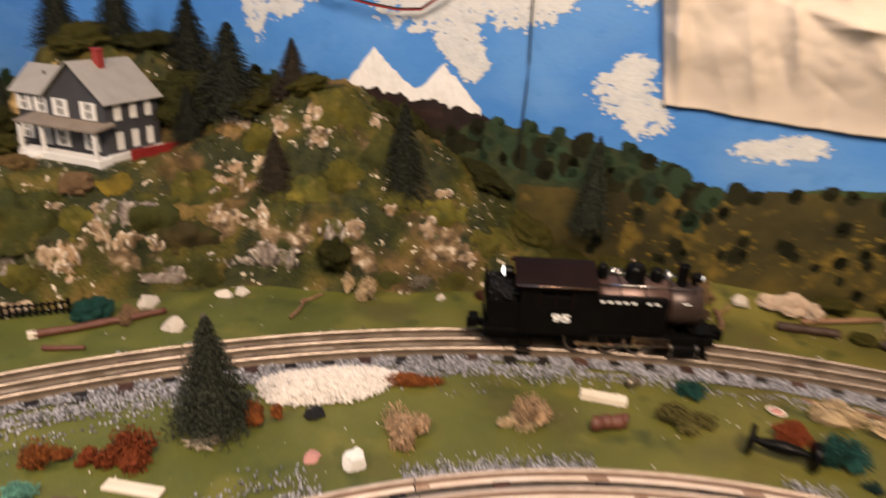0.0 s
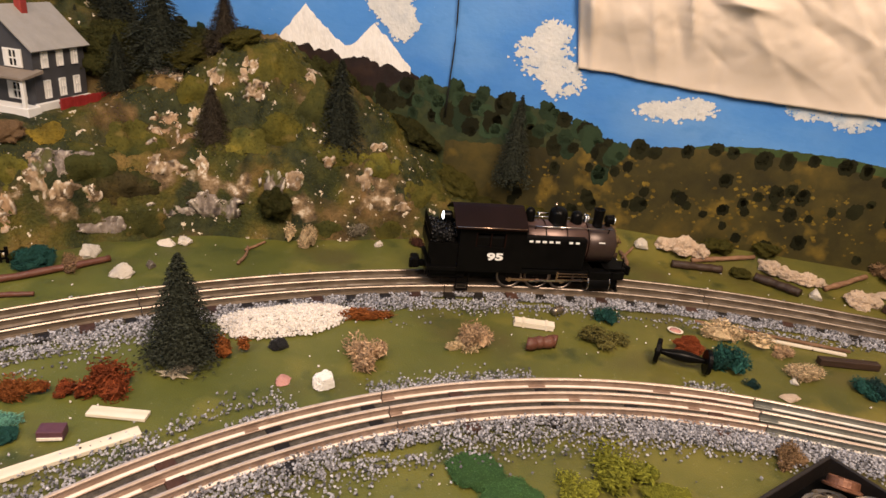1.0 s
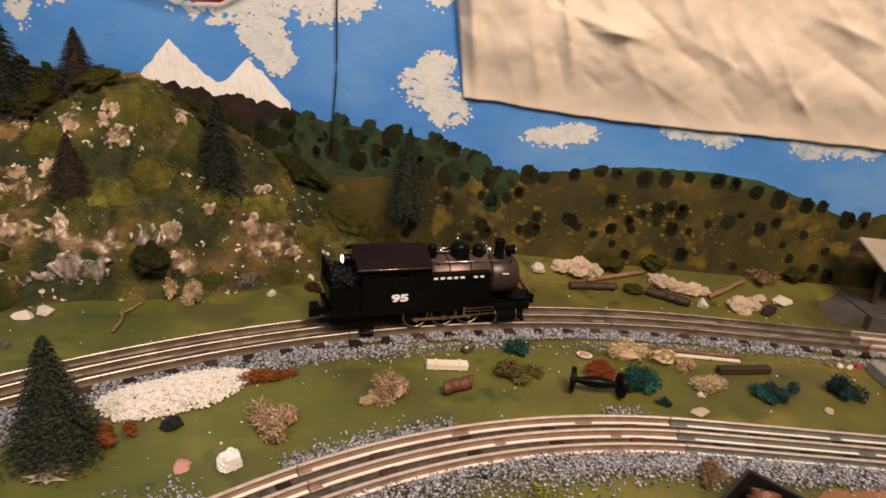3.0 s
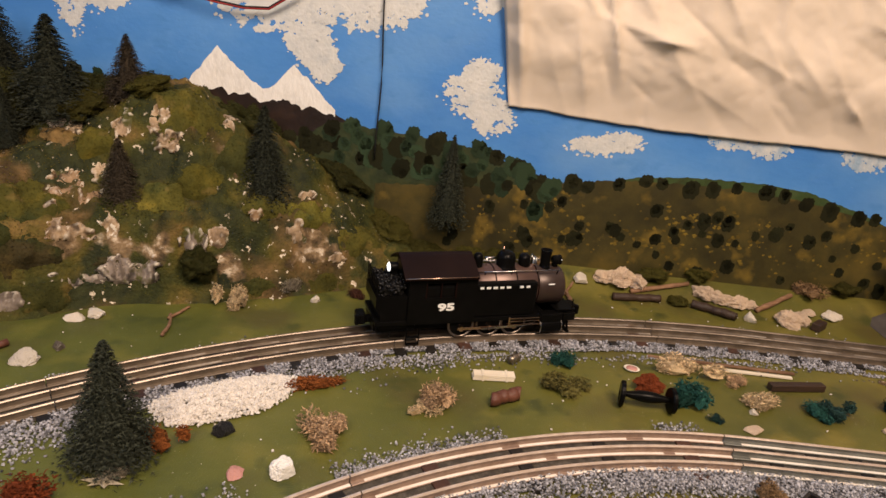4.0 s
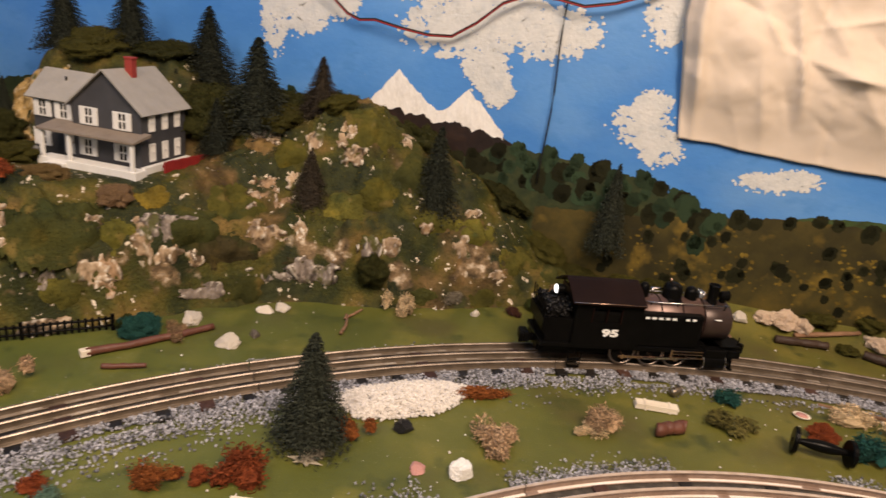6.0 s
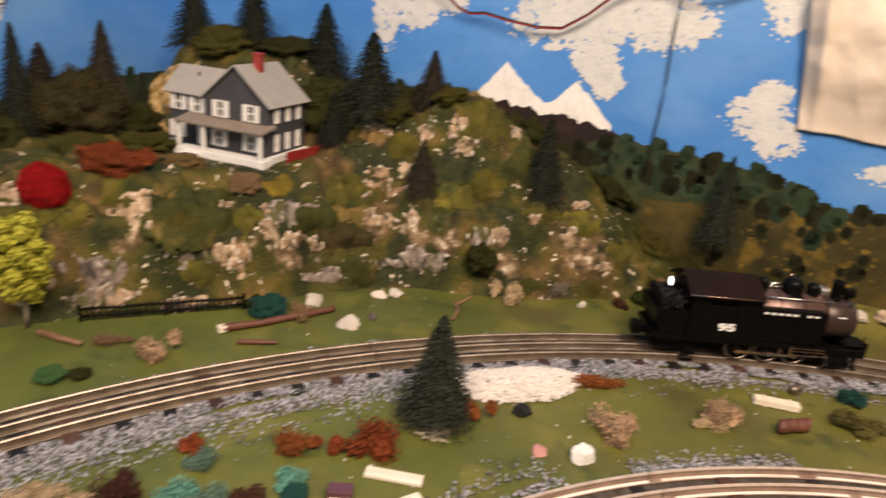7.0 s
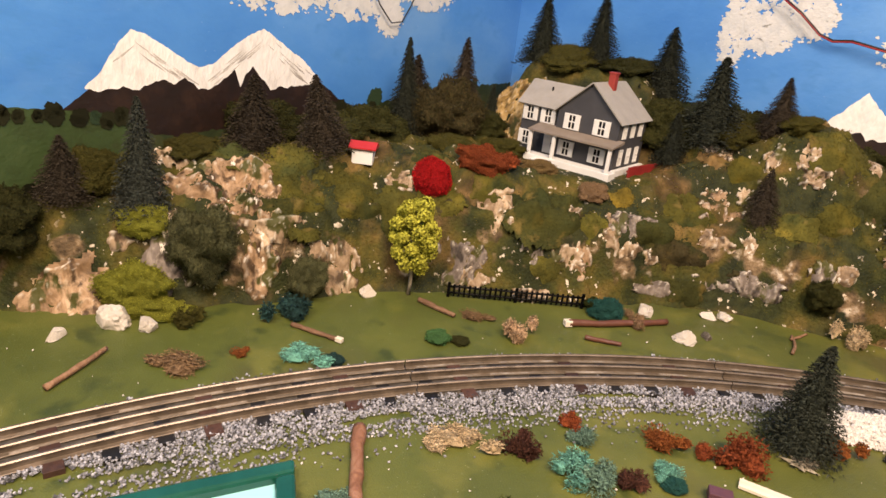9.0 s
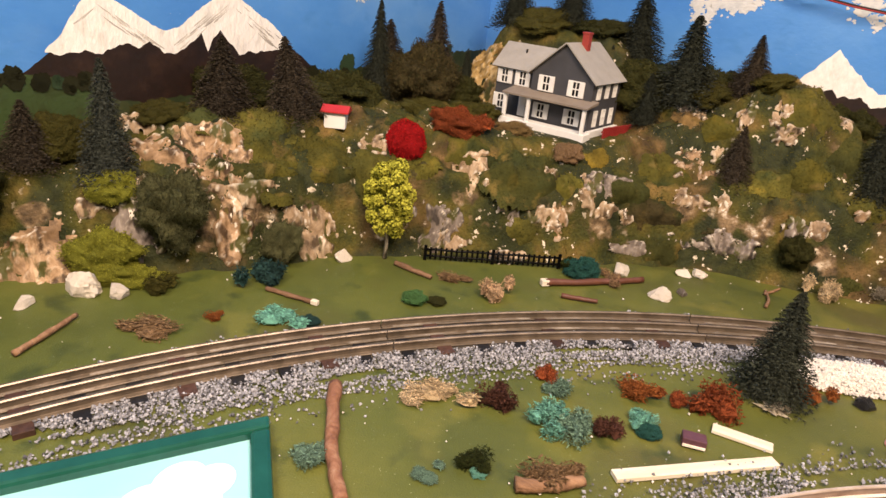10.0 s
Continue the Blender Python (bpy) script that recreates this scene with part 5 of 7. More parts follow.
tree(-0.064, 0.775, 0.171, 1, "needle", 0.52, base=0.070)
tree(0.122, 0.803, 0.151, 2, "needle", 0.40, base=0.056, label="tall thin dark conifer against the painted woods")
tree(-0.510, 0.770, 0.165, 0, "needle", 0.40)
tree(-0.345, 0.800, 0.190, 1, "needle", 0.66)
tree(-0.290, 0.770, 0.170, 2, "needle", 0.66)

# yellow-green leafy tree with a pale trunk
rt = random.Random(11)
leafy = thing("leafy_tree", "yellow-green leafy tree with a pale birch trunk", "tree", pose(-0.441, 0.501, 0.0))
bm = bmesh.new()
tube(bm, [(0, 0, -0.001), (0.001, 0, 0.015), (-0.0005, 0.001, 0.035), (0.001, 0, 0.062), (0, 0, 0.080)], lambda f: 0.0023 * (1 - 0.75 * f), 7)
for k in range(9):
    z, a = 0.026 + 0.006 * k, k * 2.3
    tube(bm, [(0, 0, z), (0.006 * math.cos(a), 0.006 * math.sin(a), z + 0.005), (0.013 * math.cos(a), 0.013 * math.sin(a), z + 0.008)], lambda f: 0.0006 * (1 - 0.6 * f), 5)
part("trunk", bm, "pale", leafy, "pale birch trunk and twigs", True)
bm = bmesh.new()
clumps = [(0.0175 * math.cos(k * 2.4) * f, 0.014 * math.sin(k * 2.4) * f, 0.030 + 0.056 * (k / 29), rt.uniform(0.006, 0.0095)) for k in range(30) for f in (0.3 + 0.7 * math.sin(math.pi * (0.12 + 0.8 * k / 29)),)]
for x, y, z, s in clumps:
    for _ in range(300):
        n = Vector((rt.gauss(0, 1), rt.gauss(0, 1), rt.gauss(0, 1))).normalized()
        p = Vector((x, y, z)) + n * s * rt.random() ** 0.35
        a = Vector((rt.gauss(0, 1), rt.gauss(0, 1), rt.gauss(0, 1))).normalized() * rt.uniform(0.0008, 0.0016)
        b = n.cross(a).normalized() * rt.uniform(0.0008, 0.0016)
        vs = [bm.verts.new(p + w) for w in (a, b, -a, -b)]
        bm.faces.new(vs)
part("crown", bm, "lime", leafy)

# round red bush and its neighbours near the house
me = cached(("foam_bush", 9), lambda: foam_bush(49, 4200, 0.25), "red")
put("bush", me, -0.464, 0.562, (0.0218, 0.0218, 0.041), "round bright red foam bush on the hill", "bush", "small bushes", z=0.076)
bush(-0.434, 0.606, 0.056, "rust", 0.52, 1, 0.034, 0.3, "beside the house")
lichen(-0.412, 0.622, 0.028, "rust", 0.45, 2, where="beside the house")
bush(-0.392, 0.650, 0.040, "dry_tan", 0.36, 2, 0.024, 0.1, "under the house porch")

# bushes that clothe the cliff and the slope
for x, y, w, c, h, sd in ((-0.562, 0.374, 0.056, "dusky", 1.15, 0), (-0.507, 0.434, 0.036, "dusky", 1.10, 1), (-0.113, 0.712, 0.034, "dark", 0.80, 1)):
    bush(x, y, w, c, h, sd, where="on the rocky hillside")
for x, y, w, c, h, sd in ((0.105, 0.812, 0.046, "olive", 0.4, 0), (0.060, 0.825, 0.056, "olive", 0.35, 1), (0.010, 0.838, 0.06, "dark", 0.3, 2), (0.150, 0.805, 0.046, "moss_dull", 0.4, 3), (0.190, 0.800, 0.042, "olive", 0.4, 4),
                          (-0.668, 0.275, 0.06, "dark", 0.6, 4), (-0.655, 0.345, 0.05, "olive", 0.5, 0), (-0.625, 0.415, 0.05, "olive", 0.3, 0), (-0.49, 0.64, 0.05, "olive", 0.3, 2),
                          (-0.45, 0.69, 0.05, "olive", 0.35, 3), (-0.585, 0.555, 0.08, "dark", 0.4, 4), (-0.625, 0.50, 0.08, "dark", 0.55, 0), (-0.575, 0.615, 0.08, "dark", 0.5, 1), (-0.530, 0.69, 0.09, "wood_brown", 0.8, 2), (-0.500, 0.745, 0.05, "dark", 0.6, 3),
                          (-0.44, 0.82, 0.07, "olive", 0.28, 4), (-0.37, 0.83, 0.07, "dark", 0.28, 0), (-0.31, 0.80, 0.08, "dark", 0.5, 1), (-0.25, 0.84, 0.08, "dark", 0.45, 2), (-0.20, 0.850, 0.06, "dark", 0.4, 3), (-0.235, 0.800, 0.05, "olive", 0.4, 4),
                          (-0.175, 0.805, 0.045, "moss_dull", 0.3, 0), (-0.09, 0.85, 0.07, "dark", 0.4, 1), (-0.33, 0.652, 0.03, "brown", 0.4, 3)):
    bush(x, y, w, c, h, sd + 1, where="on the wooded hillside")

# moss and rock faces on the cliff
for made, (x, y, w, d, h) in enumerate(((-0.588, 0.330, 0.058, 0.040, 0.60), (-0.568, 0.326, 0.048, 0.030, 0.46), (-0.598, 0.346, 0.040, 0.032, 0.5), (-0.552, 0.336, 0.036, 0.024, 0.36))):
    bush(x, y, w, "moss", h, made, d, 0.6, "spilling over the rocks")


def slope_frame(x, y, e=0.012):
    """The slope's outward direction, its contour direction and its upward direction at a place on the hill."""
    gx, gy = (hill_height(x + e, y) - hill_height(x - e, y)) / (2 * e), (hill_height(x, y + e) - hill_height(x, y - e)) / (2 * e)
    n = Vector((-gx, -gy, 1)).normalized()
    if n.z < 0.45:
        n = Vector((n.x, n.y, 0.5 * Vector((n.x, n.y)).length)).normalized()
    u = Vector((-n.y, n.x, 0)).normalized()
    return n, u, n.cross(u)


def slope_patch(x, y, w, h, seed, rise, ragged, relief, step=0.0016):
    """A mesh grown into the slope: w along the contour, h up it; relief(point, edge) adds to its height."""
    n, u, v = slope_frame(x, y)
    c = Vector((x, y, hill_height(x, y)))
    nu, nv = max(14, int(w / step)), max(14, int(h / step))
    slope = n.z + (n.x * n.x + n.y * n.y) / n.z
    bm = bmesh.new()
    vs = {}
    for i in range(nu + 1):
        for j in range(nv + 1):
            a, b = (-0.62 + 1.24 * i / nu), (-0.62 + 1.24 * j / nv)
            q = c + u * a * w + v * b * h
            edge = 0.5 - math.hypot(a, b) * (1 - 0.15 * abs(a * b)) + ragged * fbm(a * 3 + seed, b * 3, seed, 3)
            if edge < -0.04:
                continue
            t = (hill_height(q.x, q.y) - q.z) / slope
            q = q + n * max(-0.012, min(0.012, t))
            vs[i, j] = bm.verts.new(q + n * (rise(edge) - 0.0022 + relief(q) * smooth01((edge + 0.02) / 0.1)))
    for i in range(nu):
        for j in range(nv):
            f = [vs.get(k) for k in ((i, j), (i + 1, j), (i + 1, j + 1), (i, j + 1))]
            if all(f):
                bm.faces.new(f)
    bm.normal_update()
    return bm, n


def rock_outcrop(x, y, w, h, colour, seed):
    """A craggy slab of plaster rock grown into the slope."""
    def relief(q):
        broad = fbm(q.x * 24 + seed, q.y * 24, q.z * 18, 2)
        step = fbm(q.x * 42, q.y * 42 + seed, q.z * 26, 3)
        crack = max(0.0, 1 - abs(fbm(q.x * 34, q.y * 34, q.z * 14 + seed, 2)) / 0.06)
        return 0.0040 * broad + 0.0026 * smooth01((step + 0.04) / 0.06) - 0.0034 * crack + 0.0019 * fbm(q.x * 150, q.y * 150, q.z * 70 + seed, 3)
    bm, n = slope_patch(x, y, w, h, seed, lambda e: 0.0034 * smooth01(e / 0.16), 0.26, relief, 0.0013)
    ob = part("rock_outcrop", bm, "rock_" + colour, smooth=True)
    return tagged(ob, ("grey" if colour == "grey" else "golden tan" if colour == "gold" else "tan" if colour == "tan" else "cream and white") + " craggy plaster rock face on the hillside", "rock", "rock outcrops")


def moss_mound(x, y, w, h, colour, seed, swell=0.16):
    """A cushion of foam foliage lying on the slope, with a crust of crumbs."""
    r = random.Random(int(seed * 100))
    bm, n = slope_patch(x, y, w, h, seed, lambda e: swell * min(w, h) * math.sqrt(max(0.0, e) / 0.5), 0.16, lambda q: 0.0030 * fbm(q.x * 60 + seed, q.y * 60, q.z * 60, 3), 0.0022)
    spots = [(v.co.copy(), v.normal.copy() if v.normal.dot(n) > 0 else -v.normal) for v in bm.verts]
    for f in bm.faces:
        f.smooth = True
    for p, m in spots:
        for _ in range(4):
            a = Vector((r.gauss(0, 1), r.gauss(0, 1), r.gauss(0, 1))).normalized()
            b = m.cross(a)
            if b.length < 0.05:
                continue
            b.normalize()
            e = r.uniform(0.0003, 0.0008)
            o = p + Vector((r.gauss(0, 1), r.gauss(0, 1), r.gauss(0, 1))) * 0.0009 + m * 0.0003
            q = [bm.verts.new(o + a * e), bm.verts.new(o + b * e), bm.verts.new(o - a * e * 0.7), bm.verts.new(o + m * e * 1.3)]
            bm.faces.new((q[0], q[1], q[3]))
            bm.faces.new((q[1], q[2], q[3]))
    ob = part("moss_cushion", bm, colour)
    return tagged(ob, WORDS[colour] + " foam foliage cushion on the rocky hillside", "bush", "small bushes")


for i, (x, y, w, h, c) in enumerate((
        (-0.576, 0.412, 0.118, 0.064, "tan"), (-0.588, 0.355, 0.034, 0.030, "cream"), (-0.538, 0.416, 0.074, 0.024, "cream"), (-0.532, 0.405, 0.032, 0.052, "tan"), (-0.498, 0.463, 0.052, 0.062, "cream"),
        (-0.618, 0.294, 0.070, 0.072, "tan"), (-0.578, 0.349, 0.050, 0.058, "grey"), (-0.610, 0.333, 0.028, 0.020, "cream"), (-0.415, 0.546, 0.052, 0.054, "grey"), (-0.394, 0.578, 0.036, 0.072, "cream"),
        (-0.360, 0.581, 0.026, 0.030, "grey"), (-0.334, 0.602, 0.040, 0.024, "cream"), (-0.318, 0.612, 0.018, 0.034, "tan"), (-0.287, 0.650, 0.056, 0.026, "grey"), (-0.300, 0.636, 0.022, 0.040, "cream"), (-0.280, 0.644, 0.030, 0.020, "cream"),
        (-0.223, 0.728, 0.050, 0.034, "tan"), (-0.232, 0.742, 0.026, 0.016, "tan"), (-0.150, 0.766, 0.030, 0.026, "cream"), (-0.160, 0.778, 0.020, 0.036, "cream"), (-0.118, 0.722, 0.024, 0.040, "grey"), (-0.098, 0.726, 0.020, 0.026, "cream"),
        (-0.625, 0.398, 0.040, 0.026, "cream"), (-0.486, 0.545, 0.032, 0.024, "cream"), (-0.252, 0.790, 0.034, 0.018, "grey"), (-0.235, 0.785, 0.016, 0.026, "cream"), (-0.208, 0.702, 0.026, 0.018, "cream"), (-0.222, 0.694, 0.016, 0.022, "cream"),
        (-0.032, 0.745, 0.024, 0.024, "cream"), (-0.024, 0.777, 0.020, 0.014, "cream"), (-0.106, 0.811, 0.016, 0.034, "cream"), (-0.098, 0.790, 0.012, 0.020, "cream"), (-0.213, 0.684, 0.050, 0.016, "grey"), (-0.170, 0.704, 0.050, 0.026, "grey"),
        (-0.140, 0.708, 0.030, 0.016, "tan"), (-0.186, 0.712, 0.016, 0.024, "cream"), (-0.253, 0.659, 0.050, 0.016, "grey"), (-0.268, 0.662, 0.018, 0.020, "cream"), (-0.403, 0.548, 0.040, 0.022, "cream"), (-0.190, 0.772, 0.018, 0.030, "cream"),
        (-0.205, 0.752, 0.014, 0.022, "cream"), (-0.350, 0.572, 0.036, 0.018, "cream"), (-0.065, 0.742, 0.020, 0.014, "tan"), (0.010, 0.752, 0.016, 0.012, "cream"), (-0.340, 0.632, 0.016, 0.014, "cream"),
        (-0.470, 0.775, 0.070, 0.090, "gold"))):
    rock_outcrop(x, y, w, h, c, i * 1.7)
    BARE.append((x, y, (0.30 * max(w, h * 0.6)) ** 2))

for i, (x, y, w, h, c, sw) in enumerate((
        (-0.545, 0.430, 0.060, 0.030, "dark", 0.30), (-0.530, 0.452, 0.050, 0.070, "moss_dull", 0.12), (-0.505, 0.500, 0.050, 0.060, "olive", 0.18), (-0.470, 0.520, 0.046, 0.060, "olive", 0.20), (-0.450, 0.560, 0.050, 0.040, "moss_dull", 0.2),
        (-0.362, 0.606, 0.078, 0.060, "dark", 0.22), (-0.415, 0.590, 0.044, 0.040, "moss_dull", 0.18), (-0.345, 0.588, 0.036, 0.030, "olive", 0.22), (-0.318, 0.626, 0.030, 0.030, "moss_dull", 0.2), (-0.272, 0.672, 0.046, 0.044, "dark", 0.26),
        (-0.306, 0.672, 0.044, 0.026, "ochre", 0.22), (-0.245, 0.676, 0.056, 0.036, "wood_brown", 0.22), (-0.228, 0.672, 0.044, 0.030, "dark", 0.24), (-0.252, 0.712, 0.050, 0.050, "olive", 0.16), (-0.150, 0.738, 0.046, 0.034, "olive", 0.22),
        (-0.172, 0.728, 0.036, 0.024, "dark", 0.18), (-0.120, 0.752, 0.050, 0.036, "moss_dull", 0.18), (-0.128, 0.785, 0.056, 0.060, "olive", 0.12), (-0.160, 0.800, 0.050, 0.036, "olive", 0.18), (-0.085, 0.775, 0.050, 0.050, "dark", 0.14),
        (-0.060, 0.745, 0.044, 0.030, "olive", 0.2), (-0.020, 0.765, 0.050, 0.036, "moss_dull", 0.2), (0.030, 0.772, 0.060, 0.036, "olive", 0.16), (0.075, 0.795, 0.050, 0.030, "dark", 0.24), (-0.215, 0.765, 0.044, 0.036, "moss_dull", 0.2),
        (-0.245, 0.770, 0.036, 0.024, "dry_tan", 0.2), (-0.390, 0.600, 0.030, 0.024, "ochre", 0.16), (-0.560, 0.475, 0.060, 0.050, "olive", 0.12), (-0.600, 0.440, 0.050, 0.040, "moss_dull", 0.12), (-0.630, 0.375, 0.050, 0.040, "olive", 0.16),
        (-0.525, 0.500, 0.040, 0.040, "moss_dull", 0.14), (-0.060, 0.720, 0.030, 0.020, "dark", 0.3), (-0.185, 0.700, 0.030, 0.020, "wood_brown", 0.25), (0.000, 0.740, 0.040, 0.024, "olive", 0.22), (-0.480, 0.580, 0.050, 0.040, "olive", 0.14))):
    moss_mound(x, y, w, h, c, 3.1 + i * 2.3, sw)

crumbs("moss_cover", 22000, 0.002, 0.30, (0.0002, 0.0006), "moss_crumb", "olive and ochre moss crumbs covering the hillside", 3)
crumbs("rock_chips", 40, 0.000, 0.12, (0.0003, 0.0012), "chip", "cream rock chips strewn over the cliff", 4, 22)

# ---- the farmhouse ----
HOUSE = Matrix.Translation((-0.329, 0.676, 0.1005)) @ Matrix((U, -V, (0, 0, 1))).transposed().to_4x4()
house = thing("farmhouse", "two-storey slate-grey model farmhouse with white shutters and porch", "house", HOUSE)


def gable(bm, x0, x1, y0, y1, z0, eave, ridge, along):
    """Walls with a gable; the ridge runs along x or y."""
    if along == "y":
        xm = (x0 + x1) / 2
        extrude_outline(bm, ((x0, z0), (x1, z0), (x1, eave), (xm, ridge), (x0, eave)), y1 - y0, Matrix.Translation((0, y0, 0)))
    else:
        ym = (y0 + y1) / 2
        turn = Matrix(((0, 1, 0, 0), (1, 0, 0, 0), (0, 0, 1, 0), (0, 0, 0, 1)))
        extrude_outline(bm, ((y0, z0), (y1, z0), (y1, eave), (ym, ridge), (y0, eave)), x1 - x0, Matrix.Translation((x0, 0, 0)) @ turn)


bm = bmesh.new()
gable(bm, -0.078, -0.006, 0.022, 0.088, 0.004, 0.0585, 0.0905, "y")
gable(bm, -0.128, -0.070, 0.030, 0.078, 0.004, 0.0585, 0.0800, "x")
bmesh.ops.recalc_face_normals(bm, faces=bm.faces)
part("wall", bm, "house_wall", house)


def roof_slab(name, a, b, c, d, thick=0.0016):
    """A slab over the corners a, b (eave) and c, d (ridge)."""
    bm = bmesh.new()
    pts = [Vector(p) for p in (a, b, c, d)]
    n = (pts[1] - pts[0]).cross(pts[3] - pts[0]).normalized()
    n = n if n.z > 0 else -n
    lo = [bm.verts.new(p + n * 0.0002) for p in pts]
    hi = [bm.verts.new(p + n * thick) for p in pts]
    bm.faces.new(lo[::-1])
    bm.faces.new(hi)
    for i in range(4):
        bm.faces.new((lo[i], lo[(i + 1) % 4], hi[(i + 1) % 4], hi[i]))
    bmesh.ops.recalc_face_normals(bm, faces=bm.faces)
    return part(name, bm, "house_roof", house)


s1 = (0.0905 - 0.0585) / 0.036
roof_slab("roof", (-0.002, 0.018, 0.0585 - 0.004 * s1), (-0.002, 0.092, 0.0585 - 0.004 * s1), (-0.042, 0.092, 0.0905), (-0.042, 0.018, 0.0905))
roof_slab("roof", (-0.082, 0.018, 0.0585 - 0.004 * s1), (-0.082, 0.092, 0.0585 - 0.004 * s1), (-0.042, 0.092, 0.0905), (-0.042, 0.018, 0.0905))
s2 = (0.080 - 0.0585) / 0.024
roof_slab("roof", (-0.133, 0.026, 0.0585 - 0.004 * s2), (-0.0805, 0.026, 0.0585 - 0.004 * s2), (-0.056, 0.054, 0.080), (-0.133, 0.054, 0.080))
roof_slab("roof", (-0.133, 0.082, 0.0585 - 0.004 * s2), (-0.0805, 0.082, 0.0585 - 0.004 * s2), (-0.056, 0.054, 0.080), (-0.133, 0.054, 0.080))
chim = bmesh.new()
box(chim, (-0.036, 0.050, 0.089), (0.0074, 0.0074, 0.024), 0.0004)
chimney = part("chimney", chim, "brick_red", house, "red brick chimney")
bm = bmesh.new()
box(bm, (-0.036, 0.050, 0.1016), (0.0086, 0.0086, 0.002), 0.0003)
part("cap", bm, "brick_red", chimney)
bm = bmesh.new()
rod(bm, (-0.102, 0.044, 0.068), (-0.102, 0.044, 0.0765), 0.0010)
part("vent_pipe", bm, "black", house)
bm = bmesh.new()
box(bm, (-0.0500, 0.010, 0.0040), (0.1030, 0.0160, 0.0080), 0.0005)
part("porch_floor", bm, "house_white", house, "white porch deck")
bm = bmesh.new()
box(bm, (-0.003, 0.053, 0.0045), (0.0045, 0.0700, 0.0090), 0.0004)
part("plinth", bm, "house_white", house, "white foundation strip")
bm = bmesh.new()
box(bm, (-0.1265, 0.028, 0.0040), (0.0100, 0.010, 0.0080), 0.0004)
part("step", bm, "concrete", house, "grey side step")
bm = bmesh.new()
box(bm, (-0.080, -0.001, 0.0025), (0.020, 0.008, 0.005), 0.0004)
part("step", bm, "house_white", house, "white porch step")
bm = bmesh.new()
extrude_outline(bm, ((0.001, 0.0330), (0.001, 0.0348), (0.026, 0.0395), (0.026, 0.0365)), 0.101, Matrix.Translation((-0.100, 0, 0)) @ Matrix(((0, 1, 0, 0), (1, 0, 0, 0), (0, 0, 1, 0), (0, 0, 0, 1))))
bmesh.ops.recalc_face_normals(bm, faces=bm.faces)
part("porch_roof", bm, "porch_brown", house, "brownish-grey porch roof")
for x in (-0.0970, -0.068, -0.003):
    bm = bmesh.new()
    box(bm, (x, 0.0045, 0.0205), (0.0036, 0.0030, 0.026), 0.0003)
    part("porch_post", bm, "house_white", house, "white square porch post")


def house_window(x, y, z, facing, shutters=True, w=0.0086, h=0.0150):
    """A sash window with frame, panes and shutters; facing 'front' or 'side'."""
    turn = Matrix.Identity(4) if facing == "front" else Matrix.Rotation(math.pi / 2, 4, "Z")
    m = Matrix.Translation((x, y, z)) @ turn
    fr = bmesh.new()
    e = 0.0006
    lattice(fr, (-w / 2 - e, -w / 2 + e, -0.0004, 0.0004, w / 2 - e, w / 2 + e), (-h / 2 - e, -h / 2 + e, -e, e, h / 2 - e, h / 2 + e), ((1, 1), (3, 1), (1, 3), (3, 3)), -0.0005, 0.0015)
    bmesh.ops.transform(fr, matrix=m, verts=fr.verts)
    win = part("window", fr, "house_white", house)
    pn = bmesh.new()
    box(pn, (0, 0.0000, 0), (w - 0.001, 0.0006, h - 0.001))
    bmesh.ops.transform(pn, matrix=m, verts=pn.verts)
    part("pane", pn, "house_glass" if facing == "front" else "house_white", win)
    if shutters:
        for sg in (-1, 1):
            sh = bmesh.new()
            box(sh, (sg * (w / 2 + 0.0028), -0.0007, 0), (0.0046, 0.0016, h * 1.08), 0.0002)
            for k in range(5):
                box(sh, (sg * (w / 2 + 0.0028), -0.0016, -h * 0.42 + k * h * 0.21), (0.0036, 0.0005, 0.0010))
            bmesh.ops.transform(sh, matrix=m, verts=sh.verts)
            part("shutter", sh, "house_white", win)


for x in (-0.0600, -0.0250):
    house_window(x, 0.0218, 0.0480, "front")
    house_window(x - (0.002 if x < -0.04 else 0), 0.0218, 0.0190, "front")
for x in (-0.117, -0.094):
    house_window(x, 0.0298, 0.0470, "front")
house_window(-0.119, 0.0298, 0.0190, "front")
for y in (0.036, 0.055, 0.074):
    for z in (0.0480, 0.0200):
        house_window(-0.0058, y, z, "side", False, 0.0066, 0.0155)
bm = bmesh.new()
box(bm, (-0.089, 0.0294, 0.0185), (0.012, 0.0014, 0.023), 0.0003)
box(bm, (-0.089, 0.0286, 0.0240), (0.008, 0.0008, 0.008), 0.0002)
box(bm, (-0.089, 0.0286, 0.0135), (0.008, 0.0008, 0.008), 0.0002)
door = part("door", bm, "house_white", house, "white panelled front door")
bm = bmesh.new()
bmesh.ops.create_uvsphere(bm, u_segments=8, v_segments=6, radius=0.0007, matrix=Matrix.Translation((-0.0845, 0.0283, 0.0185)))
part("knob", bm, "brass", door, "brass knob")
boards = thing("board_fence", "low dark red board fence beside the farmhouse", "fence", Matrix.Translation((-0.316, 0.709, 0.0995)) @ Matrix.Rotation(math.radians(71.8), 4, "Z"))
for k in range(17):
    bm = bmesh.new()
    box(bm, (0.0024 + 0.0045 * k, 0, 0.0070), (0.0042, 0.0022, 0.0140 + 0.0004 * (k % 3)), 0.0003)
    part("board", bm, "fence_red", boards)
bm = bmesh.new()
box(bm, (0.0385, 0.0018, 0.0095), (0.076, 0.0012, 0.002))
part("rail", bm, "fence_red", boards)

